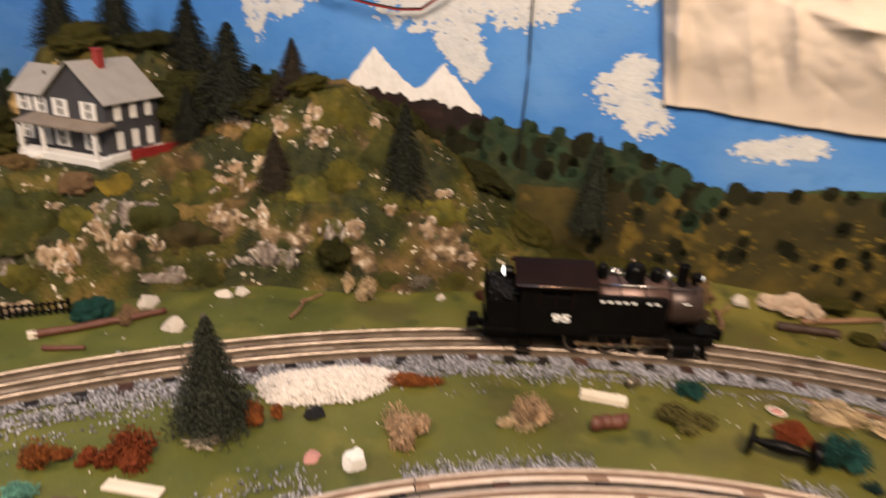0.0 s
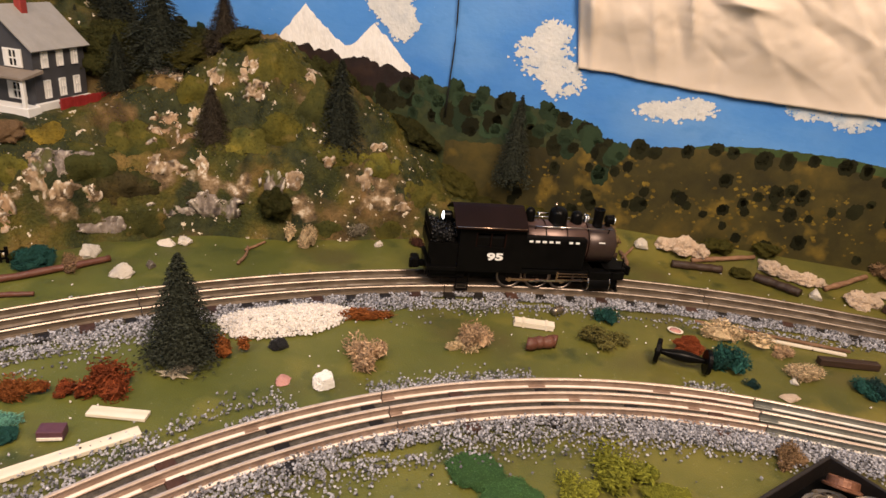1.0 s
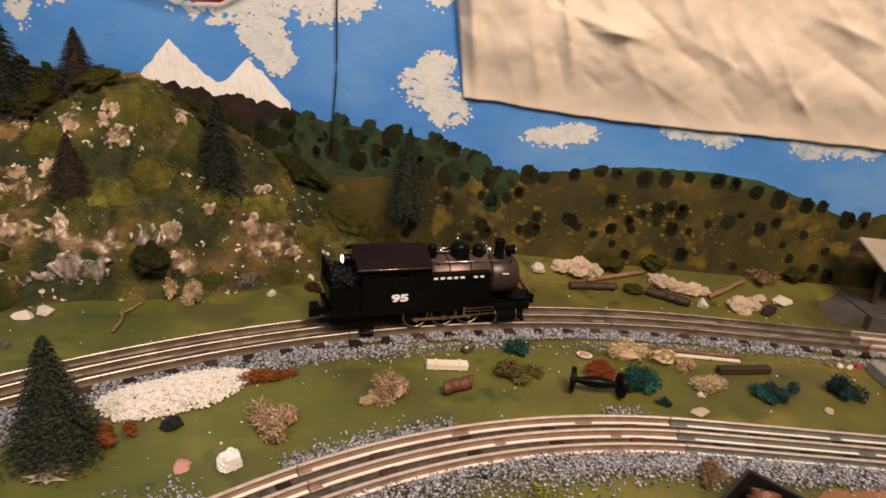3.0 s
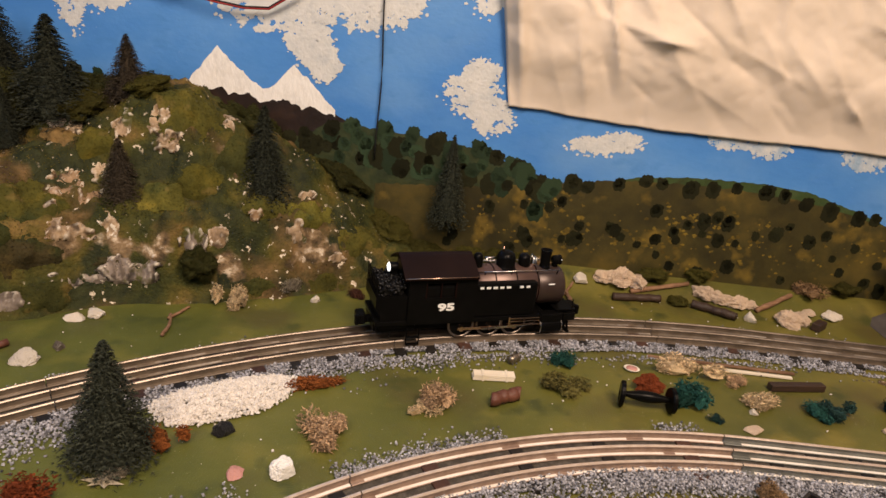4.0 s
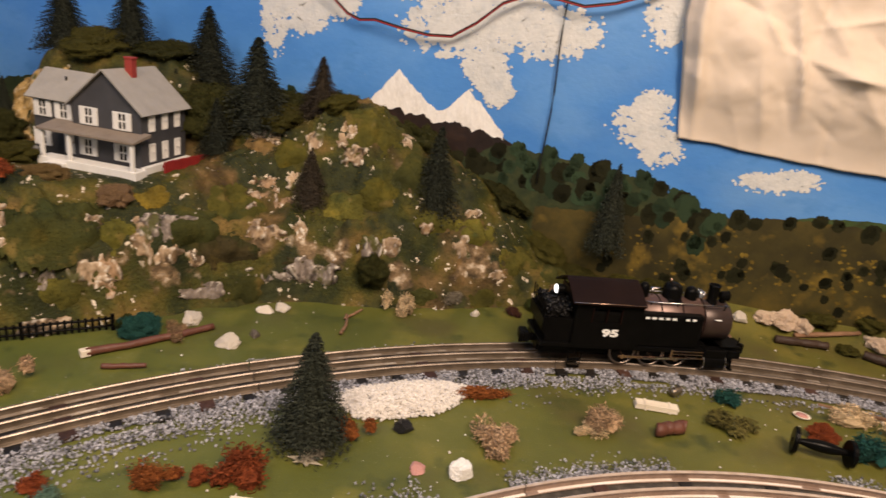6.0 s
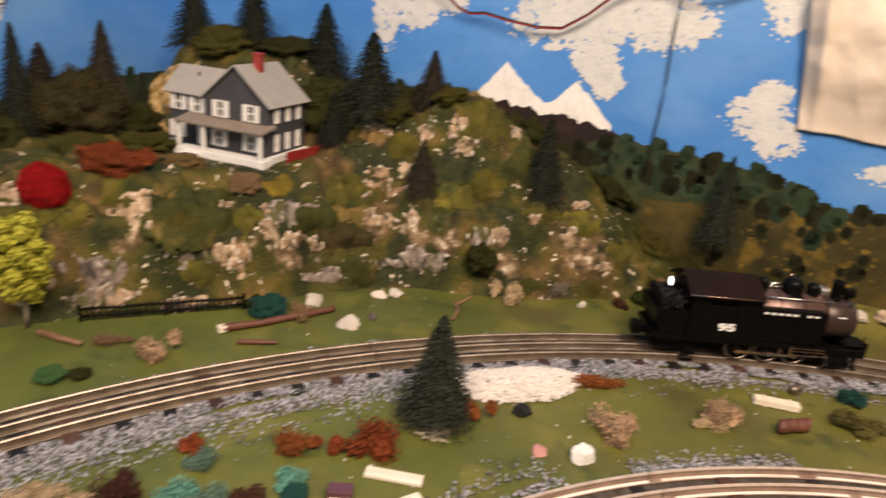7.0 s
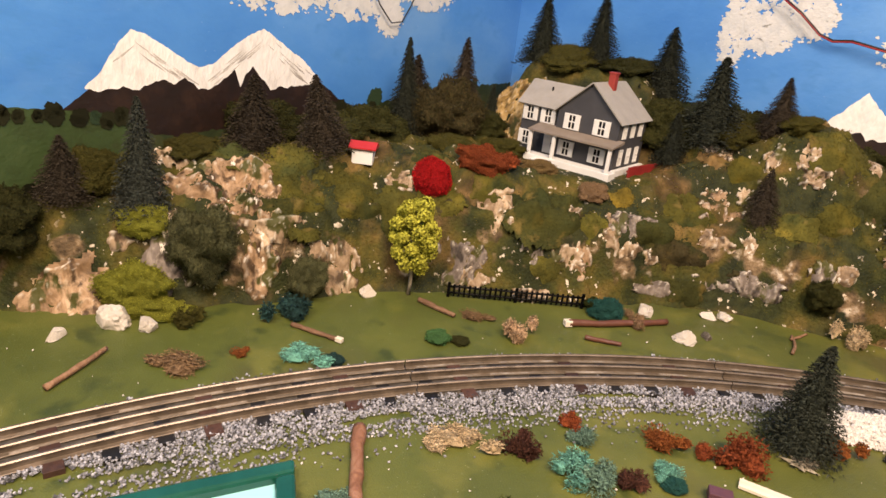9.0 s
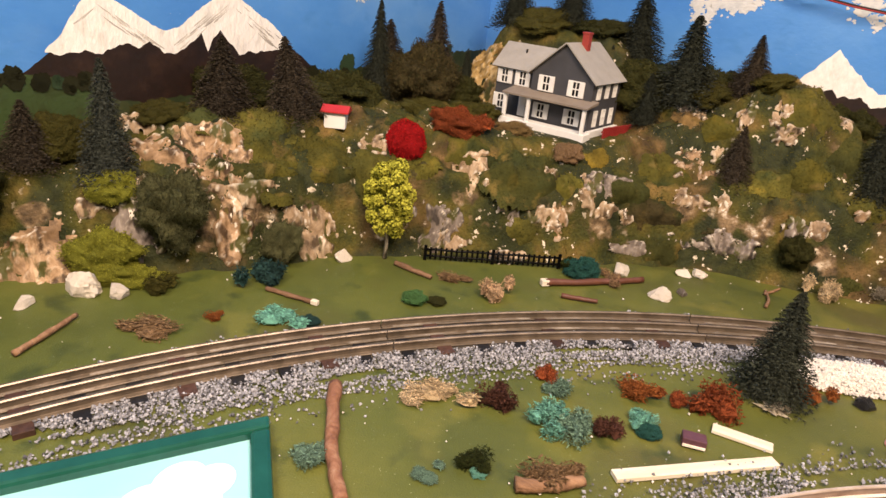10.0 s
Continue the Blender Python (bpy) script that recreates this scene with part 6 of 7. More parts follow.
hut = thing("hut", "tiny white hut with a flat red roof on the hill", "hut", pose(-0.527, 0.536, ground_z(-0.527, 0.530) - 0.001, 0, 0, 26))
bm = bmesh.new()
box(bm, (0, 0, 0.0065), (0.020, 0.016, 0.015), 0.0004)
part("wall", bm, "house_white", hut)
bm = bmesh.new()
gable(bm, -0.013, 0.013, -0.011, 0.011, 0.0140, 0.0152, 0.0198, "x")
bmesh.ops.recalc_face_normals(bm, faces=bm.faces)
part("roof", bm, "red_plastic", hut, "glossy red roof")

# ---- the locomotive ----
LOCO_Q = -0.2925
lp, ld = track_point(OUT_C, OUT_R, LOCO_Q)
loco = thing("steam_locomotive", "black toy steam switcher locomotive standing on the outer track", "locomotive", pose(lp.x, lp.y, RAIL_TOP, 0, 0, math.degrees(math.atan2(ld.y, ld.x)) + 0.8))
loco.scale = (0.975, 1.0, 1.02)


def lpart(name, make, material, label="", parent=None, smooth=False):
    bm = bmesh.new()
    make(bm)
    bmesh.ops.recalc_face_normals(bm, faces=bm.faces)
    return part(name, bm, material, parent or loco, label, smooth)


AX = Matrix.Rotation(math.pi / 2, 4, "Y")        # turns a lathe about x


def frame_make(bm):
    box(bm, (-0.012, 0, 0.0115), (0.150, 0.030, 0.007), 0.0006)
    box(bm, (-0.008, 0, 0.0170), (0.158, 0.0440, 0.004), 0.0006)
    box(bm, (0.088, 0, 0.0150), (0.008, 0.0440, 0.0090), 0.0006)
    box(bm, (-0.068, 0, 0.0105), (0.034, 0.034, 0.007), 0.0008)


lpart("frame", frame_make, "black")
lpart("side_tank", lambda bm: (box(bm, (0.0020, -0.0165, 0.0334), (0.114, 0.0090, 0.0318), 0.0028), None), "black")
lpart("side_tank", lambda bm: (box(bm, (0.0020, 0.0165, 0.0334), (0.114, 0.0090, 0.0318), 0.0028), None), "black")


def boiler_make(bm):
    lathe(bm, ((0.0170, -0.002), (0.0186, -0.001), (0.0186, 0.061), (0.0180, 0.062)), 36, Matrix.Translation((0, 0, 0.0390)) @ AX)


boiler = lpart("boiler", boiler_make, "boiler", "brown-black boiler with a soft sheen", smooth=True)
lpart("smokebox", lambda bm: lathe(bm, ((0.0165, 0.0615), (0.0172, 0.0625), (0.0172, 0.0870), (0.0160, 0.0885), (0.0100, 0.0895)), 36, Matrix.Translation((0, 0, 0.0380)) @ AX), "smokebox_paint", "dark graphite smokebox", smooth=True)
for x in (0.003, 0.020, 0.040, 0.0605):
    lpart("boiler_band", lambda bm: lathe(bm, ((0.0187, x - 0.0006), (0.0190, x - 0.0006), (0.0190, x + 0.0006), (0.0187, x + 0.0006)), 36, Matrix.Translation((0, 0, 0.0390)) @ AX), "brown_black", parent=boiler, smooth=False)
for sg in (-1, 1):
    rail_part = lpart("handrail", lambda bm: rod(bm, (0.003, sg * 0.0125, 0.0562), (0.083, sg * 0.0125, 0.0562), 0.00055, seg=8), "steel", "thin steel handrail", smooth=True)
    for x in (0.010, 0.035, 0.060, 0.080):
        lpart("stanchion", lambda bm: rod(bm, (x, sg * 0.0110, 0.0520), (x, sg * 0.0125, 0.0562), 0.0006, seg=6), "black", parent=rail_part)


cab = lpart("cab", lambda bm: box(bm, (-0.030, 0, 0.0180), (0.058, 0.0412, 0.0020)), "black")
for sg in (-1, 1):
    lpart("cab_side", lambda bm: lattice(bm, (-0.0600, -0.0450, -0.0190, 0.0000), (0.0170, 0.0390, 0.0515, 0.0550), ((1, 1),), sg * 0.0215, 0.0018), "black", parent=cab)
for x, z, h in ((-0.0595, 0.0380, 0.0420), (-0.0005, 0.0380, 0.0420)):
    lpart("cab_end", lambda bm: box(bm, (x, 0, z), (0.0018, 0.0412, h), 0.0003), "black", parent=cab)


def roof_make(bm):
    ring = []
    n = 16
    for k in range(n + 1):
        f = -1 + 2 * k / n
        ring.append((f * 0.0265, 0.0700 - 0.0125 * abs(f) ** 1.3))
    outline = ring + [(y, z - 0.0014) for y, z in reversed(ring)]
    turn = Matrix(((0, 1, 0, 0), (1, 0, 0, 0), (0, 0, 1, 0), (0, 0, 0, 1)))
    extrude_outline(bm, outline, 0.0650, Matrix.Translation((-0.0655, 0, 0)) @ turn)


roof = lpart("roof", roof_make, "brown_black", "dark brown sloped cab roof", cab)
for sg in (-1, 1):
    lpart("gutter", lambda bm: rod(bm, (-0.0650, sg * 0.0266, 0.0578), (-0.0010, sg * 0.0266, 0.0578), 0.00035, seg=6), "brass", "copper-edged gutter along the cab roof", parent=cab, smooth=True)
for sg in (-1, 1):
    lpart("window_frame", lambda bm: [box(bm, c, s) for c, s in (((-0.045, sg * 0.0222, 0.0453), (0.0012, 0.0012, 0.013)), ((-0.019, sg * 0.0222, 0.0453), (0.0012, 0.0012, 0.013)), ((-0.032, sg * 0.0222, 0.0453), (0.0010, 0.0012, 0.013)))], "brown_black", parent=cab)


def bunker_make(bm):
    extrude_outline(bm, ((-0.0600, 0.012), (-0.0600, 0.0400), (-0.0870, 0.0400), (-0.0870, 0.0300), (-0.0830, 0.0240), (-0.0830, 0.012)), 0.0400, Matrix.Translation((0, -0.020, 0)))


bunker = lpart("coal_bunker", bunker_make, "black")
lpart("grille", lambda bm: [rod(bm, (-0.0862, -0.018 + 0.006 * k, 0.040), (-0.0862, -0.018 + 0.006 * k, 0.0560), 0.0006, seg=6) for k in range(7)] + [rod(bm, (-0.0862, -0.018, z), (-0.0862, 0.018, z), 0.0005, seg=6) for z in (0.047,)], "black", "slatted rail on the bunker", bunker)
rc = random.Random(3)


def coal_make(bm):
    box(bm, (-0.0730, 0, 0.0430), (0.022, 0.034, 0.012), 0.004)
    for _ in range(330):
        x, y = rc.uniform(-0.0845, -0.0615), rc.uniform(-0.0195, 0.0195)
        z = rc.uniform(0.040, 0.050) if abs(y) > 0.015 else 0.0490 + rc.uniform(-0.001, 0.003) - 0.1 * abs(y)
        bmesh.ops.create_icosphere(bm, subdivisions=1, radius=rc.uniform(0.0009, 0.0019), matrix=Matrix.Translation((x, y, z)) @ Euler((rc.uniform(0, 6), rc.uniform(0, 6), 0)).to_matrix().to_4x4())


lpart("coal_load", coal_make, "coal_gloss", "heap of glinting black coal", bunker)


def dome_part(name, x, r, z0, z1, label="", mat_key="black"):
    def make(bm):
        h = z1 - z0
        lathe(bm, ((r * 1.25, z0), (r * 1.05, z0 + 0.12 * h), (r, z0 + 0.25 * h), (r, z0 + 0.62 * h), (r * 0.86, z0 + 0.84 * h), (r * 0.5, z0 + 0.97 * h), (r * 0.1, z1)), 20, Matrix.Translation((x, 0, 0)))
    return lpart(name, make, mat_key, label, smooth=True)


dome_part("steam_dome", 0.0335, 0.0086, 0.0550, 0.0705, "glossy black steam dome")
lpart("safety_valve", lambda bm: rod(bm, (0.0300, 0, 0.0695), (0.0300, 0, 0.0740), 0.0011, 0.0008, 8), "brass", smooth=True)
dome_part("sand_dome", 0.0515, 0.0056, 0.0550, 0.0675, "glossy black sand dome")
dome_part("generator", 0.0068, 0.0046, 0.0550, 0.0690)
lpart("whistle", lambda bm: (rod(bm, (0.0130, 0, 0.0640), (0.0240, 0, 0.0640), 0.0009, seg=8), rod(bm, (0.0150, 0, 0.0560), (0.0150, 0, 0.0640), 0.0009, seg=8)), "steel", smooth=True)


def bell_make(bm):
    lathe(bm, ((0.0034, 0.0575), (0.0030, 0.0590), (0.0020, 0.0625), (0.0010, 0.0640), (0.0003, 0.0645)), 14, Matrix.Translation((0.0610, 0, 0)))
    for sg in (-1, 1):
        rod(bm, (0.0610, sg * 0.0046, 0.0545), (0.0610, sg * 0.0046, 0.0650), 0.0006, seg=6)
    rod(bm, (0.0610, -0.0046, 0.0645), (0.0610, 0.0046, 0.0645), 0.0006, seg=6)


lpart("bell", bell_make, "steel", "small bright bell in a yoke", smooth=True)
lpart("smokestack", lambda bm: lathe(bm, ((0.0066, 0.0535), (0.0048, 0.0555), (0.0045, 0.0590), (0.0050, 0.0695), (0.0054, 0.0705), (0.0048, 0.0705), (0.0040, 0.0660)), 18, Matrix.Translation((0.0725, 0, 0))), "black", smooth=True)


def lamp_make(bm, x, z, sg):
    lathe(bm, ((0.0030, -0.0040), (0.0040, -0.0030), (0.0042, 0.0030), (0.0046, 0.0032), (0.0046, 0.0038)), 16, Matrix.Translation((x, 0, z)) @ Matrix.Rotation(sg * math.pi / 2, 4, "Y"))
    box(bm, (x - sg * 0.001, 0, z - 0.0055), (0.004, 0.005, 0.004), 0.0004)


for x, z, sg in ((0.0835, 0.0610, 1), (-0.0690, 0.0580, -1)):
    hl = lpart("headlight", lambda bm: lamp_make(bm, x, z, sg), "black", smooth=False)
    lpart("lens", lambda bm: lathe(bm, ((0.0038, 0.0036), (0.0036, 0.0044), (0.0022, 0.0052), (0.0004, 0.0055)), 16, Matrix.Translation((x, 0, z)) @ Matrix.Rotation(sg * math.pi / 2, 4, "Y")), "lamp_glass", "lit white lamp lens", hl, True)


def wheel_make(bm, x, y):
    m = Matrix.Translation((x, y, 0.0120)) @ Matrix.Rotation(math.pi / 2, 4, "X")
    lathe(bm, ((0.0095, -0.0014), (0.0122, -0.0016), (0.0122, 0.0016), (0.0095, 0.0014)), 28, m)
    lathe(bm, ((0.0026, -0.0022), (0.0030, -0.0020), (0.0030, 0.0018), (0.0026, 0.0020)), 14, m)
    for k in range(10):
        a = k * math.tau / 10
        rod(bm, (x + 0.0026 * math.cos(a), y, 0.0120 + 0.0026 * math.sin(a)), (x + 0.0098 * math.cos(a), y, 0.0120 + 0.0098 * math.sin(a)), 0.0007, seg=5)
    box(bm, (x - 0.004, y, 0.0155), (0.009, 0.0020, 0.006), 0.0006)


def tyre_make(bm, x, y, sg):
    m = Matrix.Translation((x, y, 0.0120)) @ Matrix.Rotation(math.pi / 2, 4, "X")
    ring = [[bm.verts.new(m @ Vector((r * math.cos(k * math.tau / 32), r * math.sin(k * math.tau / 32), h))) for k in range(32)] for r, h in ((0.0104, sg * 0.0018), (0.0119, sg * 0.0022), (0.0126, sg * 0.0012), (0.0104, sg * 0.0012))]
    for a, b in zip(ring, ring[1:] + ring[:1]):
        for k in range(32):
            bm.faces.new((a[k], a[(k + 1) % 32], b[(k + 1) % 32], b[k]))


for x in (-0.0097, 0.0165, 0.0400):
    for sg in (-1, 1):
        wh = lpart("driving_wheel", lambda bm: wheel_make(bm, x, sg * 0.0165), "black")
        lpart("tyre", lambda bm: tyre_make(bm, x, sg * 0.0165, -sg), "tyre", "dull steel tyre rim", wh, True)
for sg in (-1, 1):
    y = sg * 0.0200
    lpart("side_rod", lambda bm: (box(bm, (0.0034 + 0.0115, y, 0.0085), (0.056, 0.0012, 0.0026), 0.0004), [rod(bm, (x, y - 0.001, 0.0085), (x, y + 0.001, 0.0085), 0.0022, seg=12) for x in (-0.0097, 0.0165, 0.0400)]), "brass", "copper-toned side rod")
    lpart("main_rod", lambda bm: box(bm, (0.034, y + sg * 0.0016, 0.0094), (0.050, 0.0010, 0.0018), 0.0003, Matrix.Rotation(-0.05, 4, "Y")), "steel")
    lpart("crosshead_guide", lambda bm: [box(bm, (0.050, y + sg * 0.0012, z), (0.030, 0.0022, 0.0010), 0.0002) for z in (0.0105, 0.0138, 0.0165)] + [box(bm, (0.0345, y + sg * 0.001, 0.0135), (0.002, 0.0024, 0.0090), 0.0003)], "brass", "copper-toned guide bars")
    cyl = lpart("cylinder", lambda bm: (rod(bm, (0.0640, y, 0.0080), (0.0850, y, 0.0080), 0.0066, seg=20), box(bm, (0.0745, sg * 0.0195, 0.0150), (0.021, 0.010, 0.010), 0.001)), "black", smooth=False)
    lpart("cylinder_band", lambda bm: (rod(bm, (0.0636, y, 0.0080), (0.0646, y, 0.0080), 0.0068, seg=20), rod(bm, (0.0845, y, 0.0080), (0.0854, y, 0.0080), 0.0068, seg=20)), "steel", parent=cyl)
    lpart("step_ladder", lambda bm: [rod(bm, (x, sg * 0.0210, 0.0120), (x, sg * 0.0210, -0.0025), 0.0006, seg=6) for x in (-0.0590, -0.0480)] + [box(bm, (-0.0535, sg * 0.0210, z), (0.0115, 0.003, 0.0008)) for z in (-0.0022, 0.0040)], "black")
    lpart("number_plate_mark", lambda bm: box(bm, (0.0735, sg * 0.0168, 0.0450), (0.0060, 0.0006, 0.0009), 0, Matrix.Rotation(sg * 0.4, 4, "X")), "white_paint")
    # maker's lettering as plain white marks
    for k, wd in enumerate((0.0046, 0.0052, 0.0052, 0.0048, 0.0052, 0, 0.0044, 0.0046)):
        if wd:
            lpart("lettering_mark", lambda bm: (box(bm, ((0.0050 + 0.0062 * k if sg < 0 else 0.0485 - 0.0062 * k), sg * 0.0212, 0.0455), (wd * 0.76, 0.0004, 0.0018)),), "white_paint")
    cu = bpy.data.curves.new("road_number", "FONT")
    cu.body, cu.size, cu.extrude, cu.align_x, cu.offset = "95", 0.0086, 0.0002, "CENTER", 0.00036
    tx = new("road_number", cu)
    dg = bpy.context.evaluated_depsgraph_get()
    me = bpy.data.meshes.new_from_object(tx.evaluated_get(dg))
    bpy.data.objects.remove(tx)
    me.transform(pose(-0.0265, sg * 0.0228, 0.0276, 90, 0, 0 if sg < 0 else 180) @ Matrix.Diagonal((1.75, 1, 1, 1)))
    me.materials.clear()
    me.materials.append(M["white_paint"])
    num = new("road_number", me)
    num.parent = loco


def pilot_make(bm):
    box(bm, (0.0930, 0, 0.0160), (0.0120, 0.0460, 0.0070), 0.0006)
    box(bm, (0.0900, 0, 0.0080), (0.0060, 0.0380, 0.0120), 0.0008)
    for k in range(7):
        rod(bm, (0.0940, -0.018 + 0.006 * k, 0.0120), (0.0960, -0.018 + 0.006 * k, -0.0005), 0.0012, seg=6)
    box(bm, (0.0958, 0, 0.0002), (0.003, 0.040, 0.0016))


lpart("pilot", pilot_make, "black")


def coupler_make(bm, sg):
    o = 0.006
    box(bm, (sg * 0.0930 + o, 0, 0.0125), (0.018, 0.0060, 0.0050), 0.0008)
    box(bm, (sg * 0.1010 + o, 0.0010, 0.0140), (0.0080, 0.0130, 0.0095), 0.0016)
    box(bm, (sg * 0.1048 + o, -0.0045, 0.0140), (0.0038, 0.0050, 0.0090), 0.0014)


for sg in (-1, 1):
    lpart("coupler", lambda bm: coupler_make(bm, sg), "black")
lpart("front_deck", lambda bm: (box(bm, (0.0900, 0, 0.0215), (0.020, 0.040, 0.0014), 0.0003), rod(bm, (0.0980, -0.017, 0.020), (0.0980, -0.017, 0.030), 0.0006, seg=6), rod(bm, (0.0980, 0.017, 0.020), (0.0980, 0.017, 0.030), 0.0006, seg=6)), "black")

# ---- things beside the tracks, east of the heap ----
stone(-0.053, 0.511, 0.016, "coal", 0.6, 1, label="black lump of coal beside the gravel heap", name="coal_lump")
lichen(0.002, 0.566, 0.046, "orange", 0.20, 0, 0.020, 0.15)
lichen(0.011, 0.503, 0.034, "fawn", 0.50, 1, 0.040)
stone(-0.012, 0.470, 0.019, "stone_white", 0.9, 2, label="white angular pebble on the green board")
lichen(-0.085, 0.497, 0.022, "orange", 0.60, 2, 0.026)
lichen(0.092, 0.545, 0.030, "fawn", 0.62, 3, 0.030)
lichen(0.080, 0.538, 0.030, "tan", 0.30, 1, 0.016)
lichen(0.196, 0.568, 0.040, "meadow", 0.24, 3)
lichen(0.202, 0.608, 0.023, "teal", 0.62, 1)
bush(0.264, 0.572, 0.024, "rust", 0.55, 2)
lichen(0.293, 0.550, 0.034, "teal", 0.60, 3)
lichen(0.301, 0.530, 0.012, "deep_teal", 0.5, 1)
lichen(0.312, 0.597, 0.054, "tan", 0.30, 2, 0.024, -0.15)
lichen(0.345, 0.585, 0.020, "fawn", 0.35, 3)
lichen(0.352, 0.552, 0.034, "tan", 0.36, 0, 0.026)
lichen(0.392, 0.540, 0.026, "teal", 0.35, 0)
lichen(0.408, 0.540, 0.026, "deep_teal", 0.50, 2)
lichen(0.466, 0.537, 0.030, "deep_teal", 0.55, 3)
stone(0.337, 0.541, 0.008, "stone", 0.8, 3, label="tiny pale pebble on the green board")
stone(0.324, 0.519, 0.015, "stone_pink", 0.3, 4, label="flat pinkish-brown stone flake on the green board", name="flat_stone")
stone(0.435, 0.518, 0.009, "stone_pink", 0.6, 1, label="small brown stone on the green board")
stick((0.130, 0.547), (0.154, 0.556), 0.0048, "log_red", "short red-brown log with a dark cut end", "log", taper=1.0, category="log")
bar((0.372, 0.576), (0.422, 0.577), 0.007, 0.006, "log_dark", "dark brown squared timber beside the track", "timber")
for a, b in (((0.286, 0.625), (0.412, 0.601)), ((0.330, 0.608), (0.405, 0.594))):
    bar(a, b, 0.0034, 0.0018, "wood_pale" if a[0] > 0.3 else "bark", "thin weathered wooden strip along the track", "wood_strip")
lum = thing("lumber_bundle", "bundle of pale planks held by two bands", "lumber", pose(0.139, 0.583, 0.0, 0, 0, -3))
for j in range(2):
    for i in range(4):
        bm = bmesh.new()
        box(bm, (0.0006 * ((i * 3 + j) % 3 - 1), (i - 1.5) * 0.0022, 0.0014 + j * 0.0024), (0.033, 0.0020, 0.0022), 0.0002)
        part("plank", bm, "wood_pale", lum)
for x in (-0.009, 0.010):
    bm = bmesh.new()
    box(bm, (x, 0, 0.0027), (0.0020, 0.0098, 0.0056), 0.0003)
    part("band", bm, "wood_pale", lum)
barrel = thing("barrel", "small silvery barrel lying on the ballast edge", "barrel", pose(0.161, 0.609, 0.0040, 0, 90, 40))
bm = bmesh.new()
lathe(bm, ((0.0030, -0.006), (0.0036, -0.003), (0.0038, 0), (0.0036, 0.003), (0.0030, 0.006)), 16)
part("body", bm, "wheel_iron", barrel, smooth=True)
for z in (-0.0035, 0.0035):
    bm = bmesh.new()
    lathe(bm, ((0.0034, z - 0.0005), (0.0038, z - 0.0005), (0.0038, z + 0.0005), (0.0034, z + 0.0005)), 16)
    part("hoop", bm, "steel", barrel)
dish = thing("small_dish", "small red and white oval dish on the green board", "dish", pose(0.262, 0.602, 0.0, 0, 0, -25))
bm = bmesh.new()
lathe(bm, ((0.0050, 0.0), (0.0068, 0.0016), (0.0066, 0.0022), (0.0050, 0.0012)), 20, Matrix.Diagonal((1, 0.75, 1, 1)))
part("rim", bm, "stone", dish, smooth=True)
bm = bmesh.new()
lathe(bm, ((0.0048, 0.0012), (0.0044, 0.0024), (0.0010, 0.0026)), 18, Matrix.Diagonal((1, 0.75, 1, 1)))
part("filling", bm, "pink", dish, smooth=True)

# spare wheelset lying on the grass
axle = thing("wheelset", "black spare wheelset with two spoked wheels on the green board", "wheelset", pose(0.250, 0.546, 0.0098, 0, 0, -14))
bm = bmesh.new()
lathe(bm, ((0.0016, -0.021), (0.0022, -0.015), (0.0042, -0.006), (0.0046, 0.0), (0.0042, 0.006), (0.0022, 0.015), (0.0016, 0.021)), 14, AX)
part("shaft", bm, "black", axle, smooth=True)
for sg in (-1, 1):
    bm = bmesh.new()
    m = Matrix.Translation((sg * 0.0185, 0, 0)) @ Matrix.Rotation(sg * 0.12, 4, "Z") @ AX
    lathe(bm, ((0.0094, -0.0020), (0.0100, -0.0012), (0.0100, 0.0012), (0.0084, 0.0018), (0.0040, 0.0010), (0.0034, 0.0026)), 22, m)
    part("wheel", bm, "black", axle)

# rocks and timber north of the outer track
for x, y, w, d, sd in ((0.300, 0.774, 0.022, 0.018, 0), (0.317, 0.772, 0.028, 0.020, 1), (0.334, 0.767, 0.022, 0.016, 2), (0.402, 0.750, 0.022, 0.016, 3), (0.418, 0.743, 0.020, 0.016, 4), (0.436, 0.737, 0.020, 0.015, 5),
                       (0.447, 0.735, 0.014, 0.012, 0), (0.474, 0.704, 0.024, 0.022, 1), (0.490, 0.708, 0.020, 0.018, 2)):
    lump(x, y, w * 1.3, d * 1.2, 0.68, sd, sd * 0.7)
stone(0.433, 0.708, 0.016, "stone", 0.9, 3, label="white pebble north of the outer track")
stone(0.534, 0.718, 0.022, "stone", 0.6, 4, label="flat white pebble north of the outer track")
stone(0.510, 0.725, 0.016, "stone_pink", 0.5, 5, label="pinkish-cream plaster rock lump near the backdrop", name="rock_lump")
stone(0.272, 0.775, 0.020, "stone", 0.7, 2, label="white pebble north of the outer track")
stick((0.322, 0.757), (0.390, 0.764), 0.0028, "bark", "thin brown stick lying on the grass")
stick((0.298, 0.745), (0.350, 0.744), 0.0042, "log_dark", "dark bark log lying on the grass", "log", category="log", taper=0.95)
stick((0.382, 0.735), (0.416, 0.706), 0.0046, "log_dark", "dark bark log lying on the grass", "log", category="log", taper=0.95)
stick((0.451, 0.726), (0.500, 0.745), 0.0030, "bark", "pale brown branch lying on the grass")
bar((0.493, 0.688), (0.508, 0.698), 0.009, 0.008, "log_dark", "short black wooden block on the grass", "block")
lichen(0.520, 0.748, 0.034, "brown", 0.45, 1)
bar((0.240, 0.800), (0.247, 0.778), 0.007, 0.007, "log_dark", "dark timber leaning at the hill foot", "timber", z=0.002)
bar((0.218, 0.718), (0.238, 0.752), 0.008, 0.007, "log_dark", "dark squared timber on the grass", "timber")
stick((0.246, 0.726), (0.247, 0.765), 0.0022, "bark", "forked pale branch on the grass", "branch", 0.003)
